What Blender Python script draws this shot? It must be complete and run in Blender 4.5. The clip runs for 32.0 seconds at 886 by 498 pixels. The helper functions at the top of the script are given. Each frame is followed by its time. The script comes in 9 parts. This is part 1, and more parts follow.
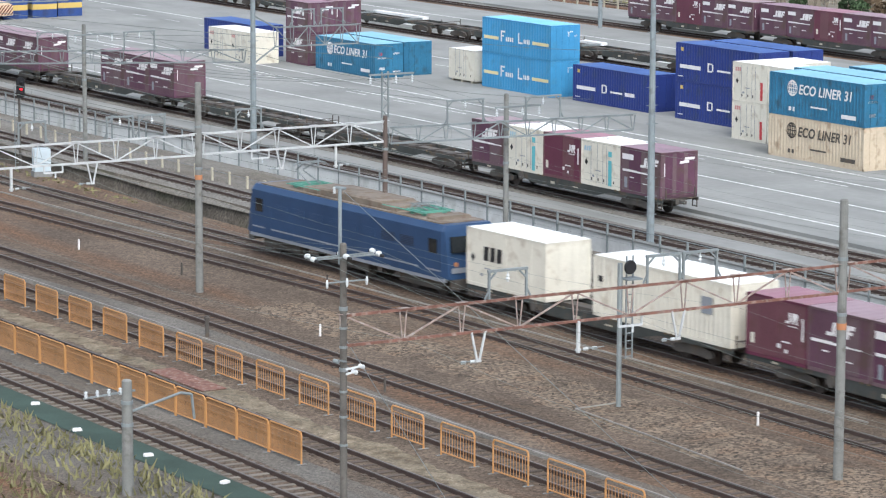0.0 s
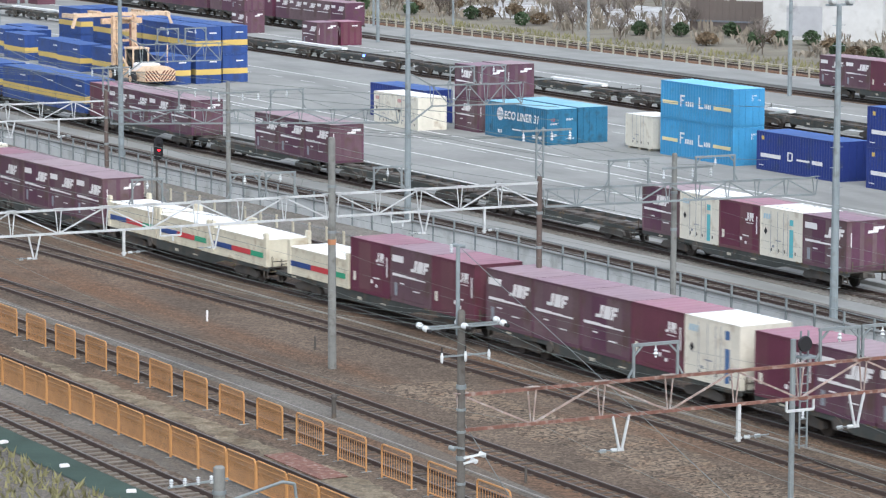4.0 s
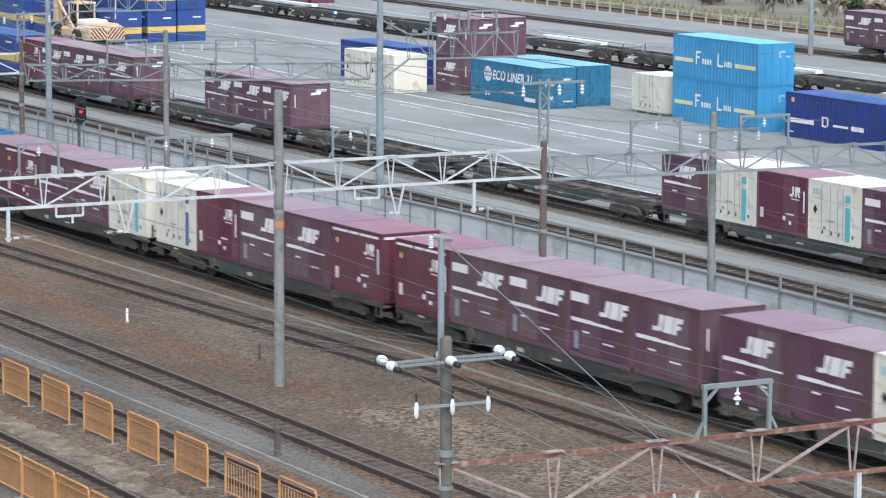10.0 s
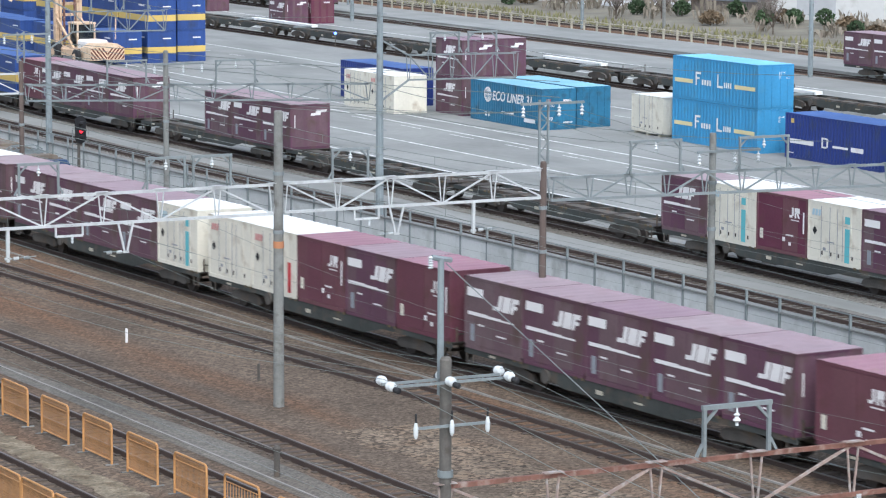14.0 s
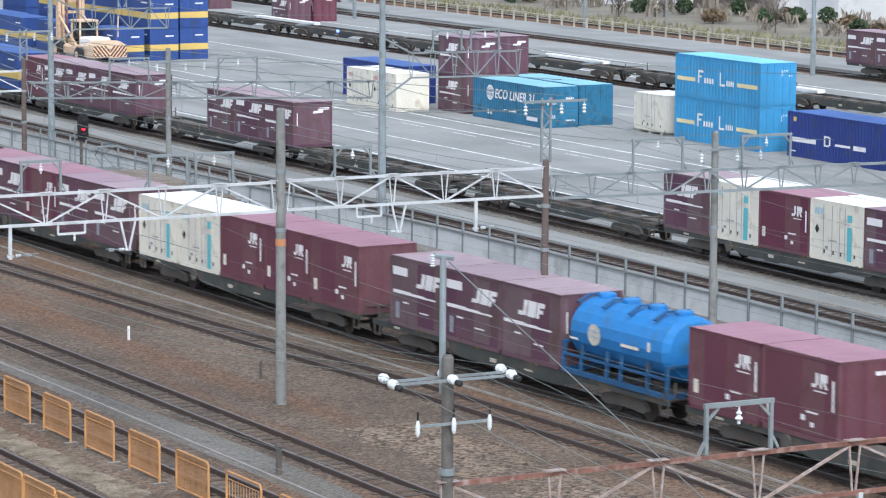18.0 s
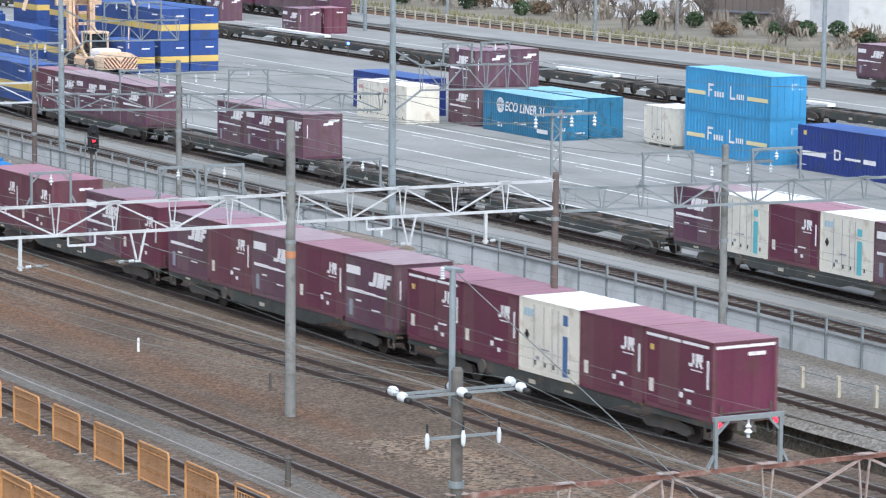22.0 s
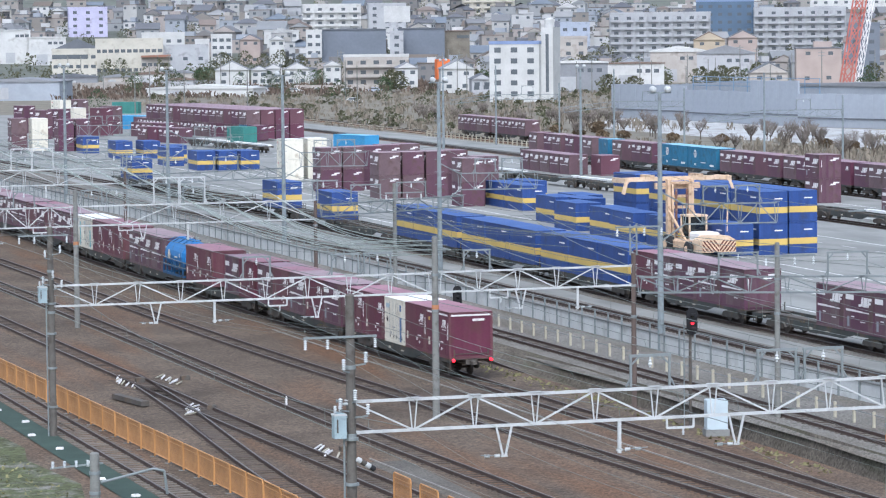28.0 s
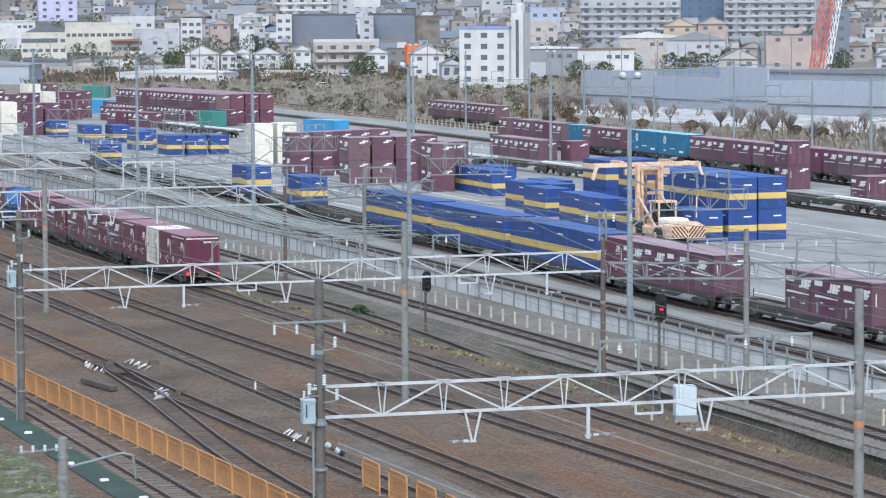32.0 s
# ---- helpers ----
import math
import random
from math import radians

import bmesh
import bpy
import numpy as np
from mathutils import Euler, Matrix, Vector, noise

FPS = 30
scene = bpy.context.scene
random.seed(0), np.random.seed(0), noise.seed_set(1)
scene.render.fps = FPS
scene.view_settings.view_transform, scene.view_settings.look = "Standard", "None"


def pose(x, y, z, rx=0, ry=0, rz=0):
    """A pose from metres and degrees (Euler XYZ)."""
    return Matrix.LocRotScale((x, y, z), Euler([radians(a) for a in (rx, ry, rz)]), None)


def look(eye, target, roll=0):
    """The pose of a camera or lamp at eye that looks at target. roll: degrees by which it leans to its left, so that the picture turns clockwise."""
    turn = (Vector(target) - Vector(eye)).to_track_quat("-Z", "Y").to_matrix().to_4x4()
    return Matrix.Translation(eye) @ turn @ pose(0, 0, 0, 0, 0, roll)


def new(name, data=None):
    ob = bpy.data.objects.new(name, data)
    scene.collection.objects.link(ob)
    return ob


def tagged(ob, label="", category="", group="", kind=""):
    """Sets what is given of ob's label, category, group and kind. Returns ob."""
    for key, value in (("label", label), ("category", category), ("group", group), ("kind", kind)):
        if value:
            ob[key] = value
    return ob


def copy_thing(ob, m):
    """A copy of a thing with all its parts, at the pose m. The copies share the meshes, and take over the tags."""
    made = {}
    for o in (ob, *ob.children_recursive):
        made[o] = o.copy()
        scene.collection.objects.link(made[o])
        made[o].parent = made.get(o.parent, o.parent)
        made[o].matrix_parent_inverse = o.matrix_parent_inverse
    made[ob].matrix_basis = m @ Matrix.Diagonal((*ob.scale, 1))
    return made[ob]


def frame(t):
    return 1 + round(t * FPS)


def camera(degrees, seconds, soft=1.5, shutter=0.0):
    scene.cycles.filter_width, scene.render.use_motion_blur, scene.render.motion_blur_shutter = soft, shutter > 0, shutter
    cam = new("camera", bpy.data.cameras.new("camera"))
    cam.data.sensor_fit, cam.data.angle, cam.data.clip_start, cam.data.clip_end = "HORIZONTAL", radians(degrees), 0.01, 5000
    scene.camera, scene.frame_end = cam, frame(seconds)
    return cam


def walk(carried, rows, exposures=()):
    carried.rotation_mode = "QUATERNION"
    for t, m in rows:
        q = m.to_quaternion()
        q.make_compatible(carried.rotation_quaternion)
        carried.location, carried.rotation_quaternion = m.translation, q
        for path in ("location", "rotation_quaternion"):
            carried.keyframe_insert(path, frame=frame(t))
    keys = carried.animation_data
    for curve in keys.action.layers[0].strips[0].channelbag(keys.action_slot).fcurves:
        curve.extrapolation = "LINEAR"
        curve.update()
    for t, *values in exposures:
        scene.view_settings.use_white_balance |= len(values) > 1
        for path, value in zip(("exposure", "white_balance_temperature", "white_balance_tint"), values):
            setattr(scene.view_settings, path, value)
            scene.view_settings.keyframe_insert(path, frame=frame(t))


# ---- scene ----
# ---------------------------------------------------------------- camera
cam = camera(16.08, 32.0, soft=1.2, shutter=0.3)
PATH = (
    (0.0, -21.65, -36.13, 24.51, 81.020, -0.196, -30.974),
    (0.5, -19.19, -32.16, 23.70, 81.229, -0.230, -30.866),
    (1.0, -16.51, -27.76, 22.95, 81.284, -0.262, -30.783),
    (1.5, -13.53, -22.72, 22.23, 81.148, -0.264, -30.813),
    (2.0, -12.99, -21.88, 22.09, 81.139, -0.202, -30.734),
    (2.5, -12.79, -22.24, 22.05, 81.278, 0.130, -29.952),
    (3.0, -12.74, -23.28, 21.96, 81.688, 0.206, -28.736),
    (3.5, -12.88, -24.08, 21.84, 82.143, 0.010, -27.933),
    (4.0, -13.14, -25.18, 21.97, 82.519, -0.150, -27.329),
    (4.5, -13.23, -26.21, 22.02, 82.938, -0.070, -26.825),
    (6.5, -11.11, -22.79, 21.38, 83.653, 0.101, -26.033),
    (7.0, -6.92, -14.07, 20.25, 83.568, 0.032, -25.980),
    (7.5, -2.58, -5.14, 19.22, 82.960, -0.036, -26.329),
    (8.0, 0.00, 0.00, 18.60, 82.589, 0.100, -26.914),
    (8.5, 0.00, 0.00, 18.60, 82.357, 0.043, -27.232),
    (9.0, 0.00, 0.00, 18.60, 82.156, -0.064, -27.447),
    (9.5, 0.00, 0.00, 18.60, 82.079, -0.134, -27.603),
    (10.0, 0.00, 0.00, 18.60, 82.036, -0.216, -27.666),
    (10.5, 0.00, 0.00, 18.60, 82.035, -0.290, -27.649),
    (11.0, 0.00, 0.00, 18.60, 82.050, -0.250, -27.656),
    (11.5, 0.00, 0.00, 18.60, 82.078, -0.164, -27.641),
    (12.0, 0.00, 0.00, 18.60, 82.118, -0.257, -27.666),
    (12.5, 0.00, 0.00, 18.60, 82.187, -0.274, -27.666),
    (13.0, 0.00, 0.00, 18.60, 82.270, -0.283, -27.664),
    (13.5, 0.00, 0.00, 18.60, 82.339, -0.210, -27.657),
    (14.0, 0.00, 0.00, 18.60, 82.412, -0.279, -27.664),
    (14.5, 0.00, 0.00, 18.60, 82.455, -0.299, -27.648),
    (16.5, 0.00, 0.00, 18.60, 82.382, -0.439, -27.641),
    (17.0, 0.00, 0.00, 18.60, 82.378, -0.447, -27.653),
    (17.5, 0.00, 0.00, 18.60, 82.386, -0.403, -27.623),
    (18.0, 0.00, 0.00, 18.60, 82.374, -0.349, -27.614),
    (18.5, 0.00, 0.00, 18.60, 82.371, -0.322, -27.609),
    (19.0, 0.00, 0.00, 18.60, 82.382, -0.259, -27.580),
    (19.5, 0.00, 0.00, 18.60, 82.390, -0.326, -27.497),
    (20.0, 0.00, 0.00, 18.60, 82.433, -0.386, -27.495),
    (20.5, 0.00, 0.00, 18.60, 82.501, -0.386, -27.495),
    (21.0, 0.00, 0.00, 18.60, 82.550, -0.400, -27.480),
    (21.5, 0.00, 0.00, 18.60, 82.587, -0.495, -27.469),
    (22.0, 0.00, 0.00, 18.60, 82.602, -0.483, -27.416),
    (22.5, 0.00, 0.00, 18.60, 82.890, -0.238, -26.148),
    (23.0, 0.00, 0.00, 18.60, 83.510, -0.255, -24.133),
    (23.5, 0.00, 0.00, 18.60, 83.837, -0.098, -22.389),
    (24.0, 0.00, 0.00, 18.60, 84.175, 0.452, -20.771),
    (24.5, 0.00, 0.00, 18.60, 84.467, 0.782, -19.388),
    (25.0, 0.00, 0.00, 18.60, 84.795, 0.993, -17.997),
    (25.5, 0.00, 0.00, 18.60, 85.130, 0.969, -17.163),
    (26.0, 0.00, 0.00, 18.60, 85.450, 0.825, -16.600),
    (26.5, 0.00, 0.00, 18.60, 85.755, 0.807, -16.365),
    (28.5, 0.00, 0.00, 18.60, 85.956, 0.574, -16.612),
    (29.0, 0.00, 0.00, 18.60, 85.933, 0.624, -16.613),
    (29.5, 0.00, 0.00, 18.60, 85.866, 0.473, -16.660),
    (30.0, 0.00, 0.00, 18.60, 85.799, 0.496, -16.770),
    (30.5, 0.00, 0.00, 18.60, 85.715, 0.388, -16.927),
    (31.0, 0.00, 0.00, 18.60, 85.682, 0.357, -17.087),
    (31.5, 0.00, 0.00, 18.60, 85.655, 0.466, -17.113),
    (32.0, 0.00, 0.00, 18.60, 85.674, 0.400, -17.117),
)
walk(cam, [(t, pose(*p)) for t, *p in PATH], [(0, 0.85, 6200, 9), (4.5, 0.81, 6100, 9), (9, 0.83, 5950, 8), (13, 0.79, 5950, 8), (18, 0.86, 5900, 9), (20, 0.97, 5900, 9), (23, 0.87, 5900, 10), (24, 0.95, 5900, 10), (25, 0.94, 5900, 10), (28, 0.78, 5780, 10), (32, 0.76, 5780, 9)])

# ---------------------------------------------------------------- overcast daylight
world = bpy.data.worlds.new("overcast_sky")
scene.world = world
world.use_nodes = True
wn, wl = world.node_tree.nodes, world.node_tree.links
sky = wn.new("ShaderNodeTexSky")
sky.sky_type = "NISHITA"
sky.sun_disc = False
sky.sun_elevation, sky.sun_rotation = radians(48), radians(200)
sky.air_density, sky.dust_density, sky.ozone_density = 1.0, 3.0, 1.0
grey = wn.new("ShaderNodeHueSaturation")
grey.inputs["Saturation"].default_value = 0.5
wl.new(sky.outputs[0], grey.inputs["Color"])
wl.new(grey.outputs[0], wn["Background"].inputs[0])
wn["Background"].inputs[1].default_value = 0.15
sun = new("sun", bpy.data.lights.new("sun", "SUN"))
sun.data.energy, sun.data.angle, sun.data.color = 1.2, radians(40), (1.0, 0.98, 0.95)
sun.matrix_world = look((0, 0, 0), (0.25, 0.7, -1.0))


# ---------------------------------------------------------------- materials
def mat(name, col, rough=0.7, metal=0.0, var=0.25, size=3.0, fine=40.0, bump=0.0, dirt=None, island=0.0, spec=0.3, coord="Object", stones=None, along=1.0, fade=0.0):
    """Painted, mineral or metal surface: two scales of noise in tone, optional dirt colour in patches, bump."""
    m = bpy.data.materials.new(name)
    m.use_nodes = True
    n, l = m.node_tree.nodes, m.node_tree.links
    b = n["Principled BSDF"]
    b.inputs["Roughness"].default_value, b.inputs["Metallic"].default_value = rough, metal
    b.inputs["Specular IOR Level"].default_value = spec
    tc = n.new("ShaderNodeTexCoord")
    big, small = n.new("ShaderNodeTexNoise"), n.new("ShaderNodeTexNoise")
    big.inputs["Scale"].default_value, small.inputs["Scale"].default_value = 1.0 / size, fine
    big.inputs["Detail"].default_value, small.inputs["Detail"].default_value = 5, 3
    for q in (big, small):
        l.new(tc.outputs[coord], q.inputs["Vector"])
    mixn = n.new("ShaderNodeMath")
    mixn.operation = "MULTIPLY_ADD"
    l.new(small.outputs[0], mixn.inputs[0])
    mixn.inputs[1].default_value = 0.45
    l.new(big.outputs[0], mixn.inputs[2])
    ramp = n.new("ShaderNodeMapRange")
    ramp.inputs["From Min"].default_value, ramp.inputs["From Max"].default_value = 0.42, 1.02
    ramp.inputs["To Min"].default_value, ramp.inputs["To Max"].default_value = 1 - var, 1 + var
    l.new(mixn.outputs[0], ramp.inputs["Value"])
    mul = n.new("ShaderNodeVectorMath")
    mul.operation = "SCALE"
    mul.inputs[0].default_value = col
    last = ramp.outputs[0]
    if island:
        info = n.new("ShaderNodeObjectInfo")
        geo = n.new("ShaderNodeNewGeometry")
        add = n.new("ShaderNodeMath")
        add.operation = "ADD"
        l.new(info.outputs["Random"], add.inputs[0])
        l.new(geo.outputs["Random Per Island"], add.inputs[1])
        r2 = n.new("ShaderNodeMapRange")
        r2.inputs["From Max"].default_value = 2.0
        r2.inputs["To Min"].default_value, r2.inputs["To Max"].default_value = 1 - island, 1 + island
        l.new(add.outputs[0], r2.inputs["Value"])
        mm = n.new("ShaderNodeMath")
        mm.operation = "MULTIPLY"
        l.new(last, mm.inputs[0])
        l.new(r2.outputs[0], mm.inputs[1])
        last = mm.outputs[0]
    l.new(last, mul.inputs["Scale"])
    out = mul.outputs[0]
    if fade:
        # each piece has faded differently
        hs, inf, mr, mh = (n.new(q) for q in ("ShaderNodeHueSaturation", "ShaderNodeObjectInfo", "ShaderNodeMapRange", "ShaderNodeMapRange"))
        mr.inputs["To Min"].default_value, mr.inputs["To Max"].default_value = 1.08, 1 - 2.2 * fade
        mh.inputs["To Min"].default_value, mh.inputs["To Max"].default_value = 0.5 - 0.12 * fade, 0.5 + 0.14 * fade
        l.new(inf.outputs["Random"], mr.inputs["Value"])
        l.new(inf.outputs["Random"], mh.inputs["Value"])
        l.new(mr.outputs[0], hs.inputs["Saturation"])
        l.new(mh.outputs[0], hs.inputs["Hue"])
        l.new(out, hs.inputs["Color"])
        out = hs.outputs[0]
    if stones:
        # single stones of different tone, under their own small shadows
        vo = n.new("ShaderNodeTexVoronoi")
        vo.inputs["Scale"].default_value = stones[0]
        l.new(tc.outputs[coord], vo.inputs["Vector"])
        sep = n.new("ShaderNodeSeparateColor")
        l.new(vo.outputs["Color"], sep.inputs[0])
        r3 = n.new("ShaderNodeMapRange")
        r3.inputs["To Min"].default_value, r3.inputs["To Max"].default_value = 1 - stones[1], 1 + stones[1]
        l.new(sep.outputs[0], r3.inputs["Value"])
        m3 = n.new("ShaderNodeVectorMath")
        m3.operation = "SCALE"
        l.new(out, m3.inputs[0])
        l.new(r3.outputs[0], m3.inputs["Scale"])
        out = m3.outputs[0]
    if dirt:
        dcol, amount = dirt
        dn = n.new("ShaderNodeTexNoise")
        dn.inputs["Scale"].default_value, dn.inputs["Detail"].default_value = 2.2 / size, 8
        if along != 1.0:
            mp = n.new("ShaderNodeMapping")
            mp.inputs["Scale"].default_value = (1, along, 1)
            l.new(tc.outputs[coord], mp.inputs["Vector"])
            l.new(mp.outputs[0], dn.inputs["Vector"])
        else:
            l.new(tc.outputs[coord], dn.inputs["Vector"])
        dr = n.new("ShaderNodeMapRange")
        dr.inputs["From Min"].default_value, dr.inputs["From Max"].default_value = 0.62 - 0.3 * amount, 0.78 - 0.2 * amount
        l.new(dn.outputs[0], dr.inputs["Value"])
        mx = n.new("ShaderNodeMix")
        mx.data_type = "RGBA"
        l.new(dr.outputs[0], mx.inputs[0])
        l.new(out, mx.inputs[6])
        if stones:
            m4 = n.new("ShaderNodeVectorMath")
            m4.operation = "SCALE"
            m4.inputs[0].default_value = dcol
            l.new(r3.outputs[0], m4.inputs["Scale"])
            l.new(m4.outputs[0], mx.inputs[7])
        else:
            mx.inputs[7].default_value = (*dcol, 1)
        out = mx.outputs[2]
    l.new(out, b.inputs["Base Color"])
    if bump:
        bp = n.new("ShaderNodeBump")
        bp.inputs["Strength"].default_value, bp.inputs["Distance"].default_value = bump, 0.03
        l.new(small.outputs[0], bp.inputs["Height"])
        l.new(bp.outputs[0], b.inputs["Normal"])
    return m


def lamp_mat(name, col, strength):
    m = bpy.data.materials.new(name)
    m.use_nodes = True
    b = m.node_tree.nodes["Principled BSDF"]
    b.inputs["Base Color"].default_value = (*col, 1)
    b.inputs["Emission Color"].default_value, b.inputs["Emission Strength"].default_value = (*col, 1), strength
    return m


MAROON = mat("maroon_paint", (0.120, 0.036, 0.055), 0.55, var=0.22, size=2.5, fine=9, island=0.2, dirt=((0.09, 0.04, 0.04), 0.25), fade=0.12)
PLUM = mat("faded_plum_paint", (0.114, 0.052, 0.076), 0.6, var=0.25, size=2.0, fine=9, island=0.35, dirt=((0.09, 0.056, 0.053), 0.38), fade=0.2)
# maroon shifted towards plum: distance haze put into the far boxes' colour
HAZY_MAROON = mat("wine_red_paint", (0.116, 0.042, 0.064), 0.58, var=0.22, size=2.5, fine=9, island=0.25, fade=0.15)
# roof colours, paler and greyer than the side walls
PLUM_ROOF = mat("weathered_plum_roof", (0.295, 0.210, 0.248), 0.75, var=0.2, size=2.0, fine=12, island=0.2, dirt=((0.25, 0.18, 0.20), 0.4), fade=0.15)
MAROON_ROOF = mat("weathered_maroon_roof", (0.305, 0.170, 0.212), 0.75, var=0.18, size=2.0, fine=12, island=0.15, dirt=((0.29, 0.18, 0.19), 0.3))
CREAM = mat("cream_white_paint", (0.63, 0.605, 0.52), 0.55, var=0.12, size=1.5, fine=9, island=0.06, dirt=((0.44, 0.39, 0.31), 0.2))
LOWCREAM = mat("yellowed_cream_paint", (0.58, 0.545, 0.43), 0.55, var=0.14, size=1.2, fine=9, dirt=((0.40, 0.34, 0.25), 0.3))
WHITE_ROOF = mat("white_roof_paint", (0.76, 0.77, 0.76), 0.6, var=0.08, size=2.0, dirt=((0.6, 0.59, 0.56), 0.2))
WHITE = mat("white_marking", (0.70, 0.69, 0.69), 0.6, var=0.08, size=1.0, fine=30, dirt=((0.5, 0.42, 0.42), 0.12))
BLACK = mat("black_marking", (0.02, 0.02, 0.022), 0.6)
TEAL = mat("teal_stripe", (0.12, 0.42, 0.47), 0.55, var=0.1)
NAVY = mat("navy_stripe", (0.06, 0.13, 0.28), 0.55, var=0.1)
RED = mat("red_stripe", (0.48, 0.05, 0.06), 0.55, var=0.1)
PALEBLUE = mat("faded_blue_lettering", (0.36, 0.50, 0.58), 0.6, var=0.15)
PALERED = mat("faded_red_lettering", (0.52, 0.25, 0.24), 0.6, var=0.15)
PALEYELLOW = mat("pale_yellow_stripe", (0.66, 0.58, 0.33), 0.6, var=0.15)
SILL = mat("dark_green_grey_sill", (0.050, 0.055, 0.052), 0.75, var=0.35, size=1.5, fine=10, dirt=((0.09, 0.074, 0.058), 0.3))
ORANGEBAND = mat("orange_band", (0.42, 0.185, 0.09), 0.7, var=0.2)
GREEN = mat("green_stripe", (0.04, 0.30, 0.17), 0.55, var=0.1)
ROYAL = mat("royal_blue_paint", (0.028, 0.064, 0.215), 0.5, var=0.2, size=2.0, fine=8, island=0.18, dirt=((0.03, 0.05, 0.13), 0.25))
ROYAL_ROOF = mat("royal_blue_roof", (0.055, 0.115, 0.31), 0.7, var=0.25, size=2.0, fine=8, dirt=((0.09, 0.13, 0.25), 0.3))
YELLOW = mat("yellow_band", (0.55, 0.40, 0.12), 0.55, var=0.15)
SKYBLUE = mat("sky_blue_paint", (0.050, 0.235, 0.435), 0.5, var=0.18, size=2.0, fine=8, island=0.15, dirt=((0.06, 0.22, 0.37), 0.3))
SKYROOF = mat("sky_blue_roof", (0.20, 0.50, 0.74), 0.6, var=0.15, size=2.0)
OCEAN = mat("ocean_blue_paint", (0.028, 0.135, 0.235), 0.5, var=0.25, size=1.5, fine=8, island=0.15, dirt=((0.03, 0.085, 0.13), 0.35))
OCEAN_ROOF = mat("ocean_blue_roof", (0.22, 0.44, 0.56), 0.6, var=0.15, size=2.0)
DEEP = mat("deep_blue_paint", (0.022, 0.040, 0.175), 0.45, var=0.15, size=2.0, fine=8, dirt=((0.03, 0.045, 0.11), 0.25))
BEIGE = mat("beige_paint", (0.52, 0.44, 0.33), 0.6, var=0.15, size=1.5, fine=8, dirt=((0.3, 0.22, 0.15), 0.25))
TANKBLUE = mat("bright_blue_paint", (0.028, 0.17, 0.43), 0.5, var=0.18, size=1.0, fine=8, dirt=((0.04, 0.14, 0.28), 0.3))
FRAMEBLUE = mat("dark_blue_tank_frame", (0.022, 0.085, 0.19), 0.6, var=0.25, size=0.8, dirt=((0.05, 0.06, 0.07), 0.35))
TANKGREY = mat("stained_tank_cladding", (0.46, 0.43, 0.36), 0.5, var=0.2, size=1.2, fine=6, dirt=((0.25, 0.2, 0.15), 0.3))
UNDER = mat("grimy_underframe", (0.085, 0.078, 0.070), 0.8, var=0.4, size=1.2, fine=14, dirt=((0.115, 0.085, 0.06), 0.35))
DECK = mat("wagon_deck", (0.052, 0.046, 0.042), 0.85, var=0.4, size=1.0, fine=10, dirt=((0.105, 0.078, 0.058), 0.4))
LOCK = mat("dull_brown_steel", (0.115, 0.09, 0.055), 0.8, var=0.3, size=0.5)
WHEEL = mat("wheel_steel", (0.07, 0.06, 0.055), 0.6, metal=0.5, var=0.3, size=0.4)
LOCOBLUE = mat("loco_blue_paint", (0.024, 0.056, 0.125), 0.45, var=0.2, size=2.5, fine=6, dirt=((0.03, 0.06, 0.13), 0.3))
LOCOGREY = mat("loco_grey_paint", (0.24, 0.26, 0.29), 0.5, var=0.15, size=2.5, fine=6)
LOCOROOF = mat("loco_roof", (0.185, 0.155, 0.125), 0.8, var=0.35, size=1.0, fine=8, dirt=((0.13, 0.09, 0.06), 0.35))
GLASS = mat("dark_cab_glass", (0.015, 0.018, 0.02), 0.08, spec=0.6)
PATINA = mat("green_pantograph_paint", (0.10, 0.28, 0.22), 0.6, var=0.25, size=0.5)
GALV = mat("galvanised_steel", (0.48, 0.50, 0.505), 0.6, metal=0.15, var=0.2, size=0.8, fine=15, dirt=((0.40, 0.41, 0.41), 0.3))
GALV_DARK = mat("weathered_galvanised_steel", (0.205, 0.232, 0.238), 0.6, metal=0.15, var=0.2, size=1.0, fine=15)
STEELGREEN = mat("grey_green_mast_paint", (0.205, 0.240, 0.255), 0.6, var=0.2, size=1.0, dirt=((0.15, 0.165, 0.17), 0.3))
RUST = mat("rusty_steel", (0.17, 0.085, 0.065), 0.85, var=0.4, size=0.5, fine=14, dirt=((0.30, 0.235, 0.205), 0.34))
RUSTPALE = mat("flaking_rusty_lattice", (0.27, 0.205, 0.18), 0.8, var=0.35, size=0.4, fine=14, dirt=((0.36, 0.345, 0.33), 0.45))
POLECON = mat("pole_concrete", (0.19, 0.195, 0.185), 0.85, var=0.25, size=0.8, fine=20, dirt=((0.125, 0.12, 0.11), 0.35))
DARKPOLE = mat("dark_stained_pole", (0.115, 0.108, 0.098), 0.85, var=0.3, size=0.6, fine=20, dirt=((0.08, 0.07, 0.062), 0.35))
BROWNPOLE = mat("rusty_brown_pole", (0.11, 0.085, 0.075), 0.85, var=0.25, size=0.7)
PORCELAIN = mat("white_porcelain", (0.56, 0.59, 0.60), 0.2, var=0.06, spec=0.5)
WIRE = mat("verdigris_wire", (0.19, 0.215, 0.20), 0.6, metal=0.2, var=0.25, size=4.0)
ORANGE = mat("orange_fence_paint", (0.47, 0.245, 0.095), 0.6, var=0.18, size=0.8, fine=10)
MESHOR = mat("orange_fence_mesh", (0.37, 0.195, 0.082), 0.7, var=0.25, size=0.6, fine=30)
RAIL = mat("rusty_rail", (0.050, 0.034, 0.028), 0.75, metal=0.2, var=0.25, size=1.0)
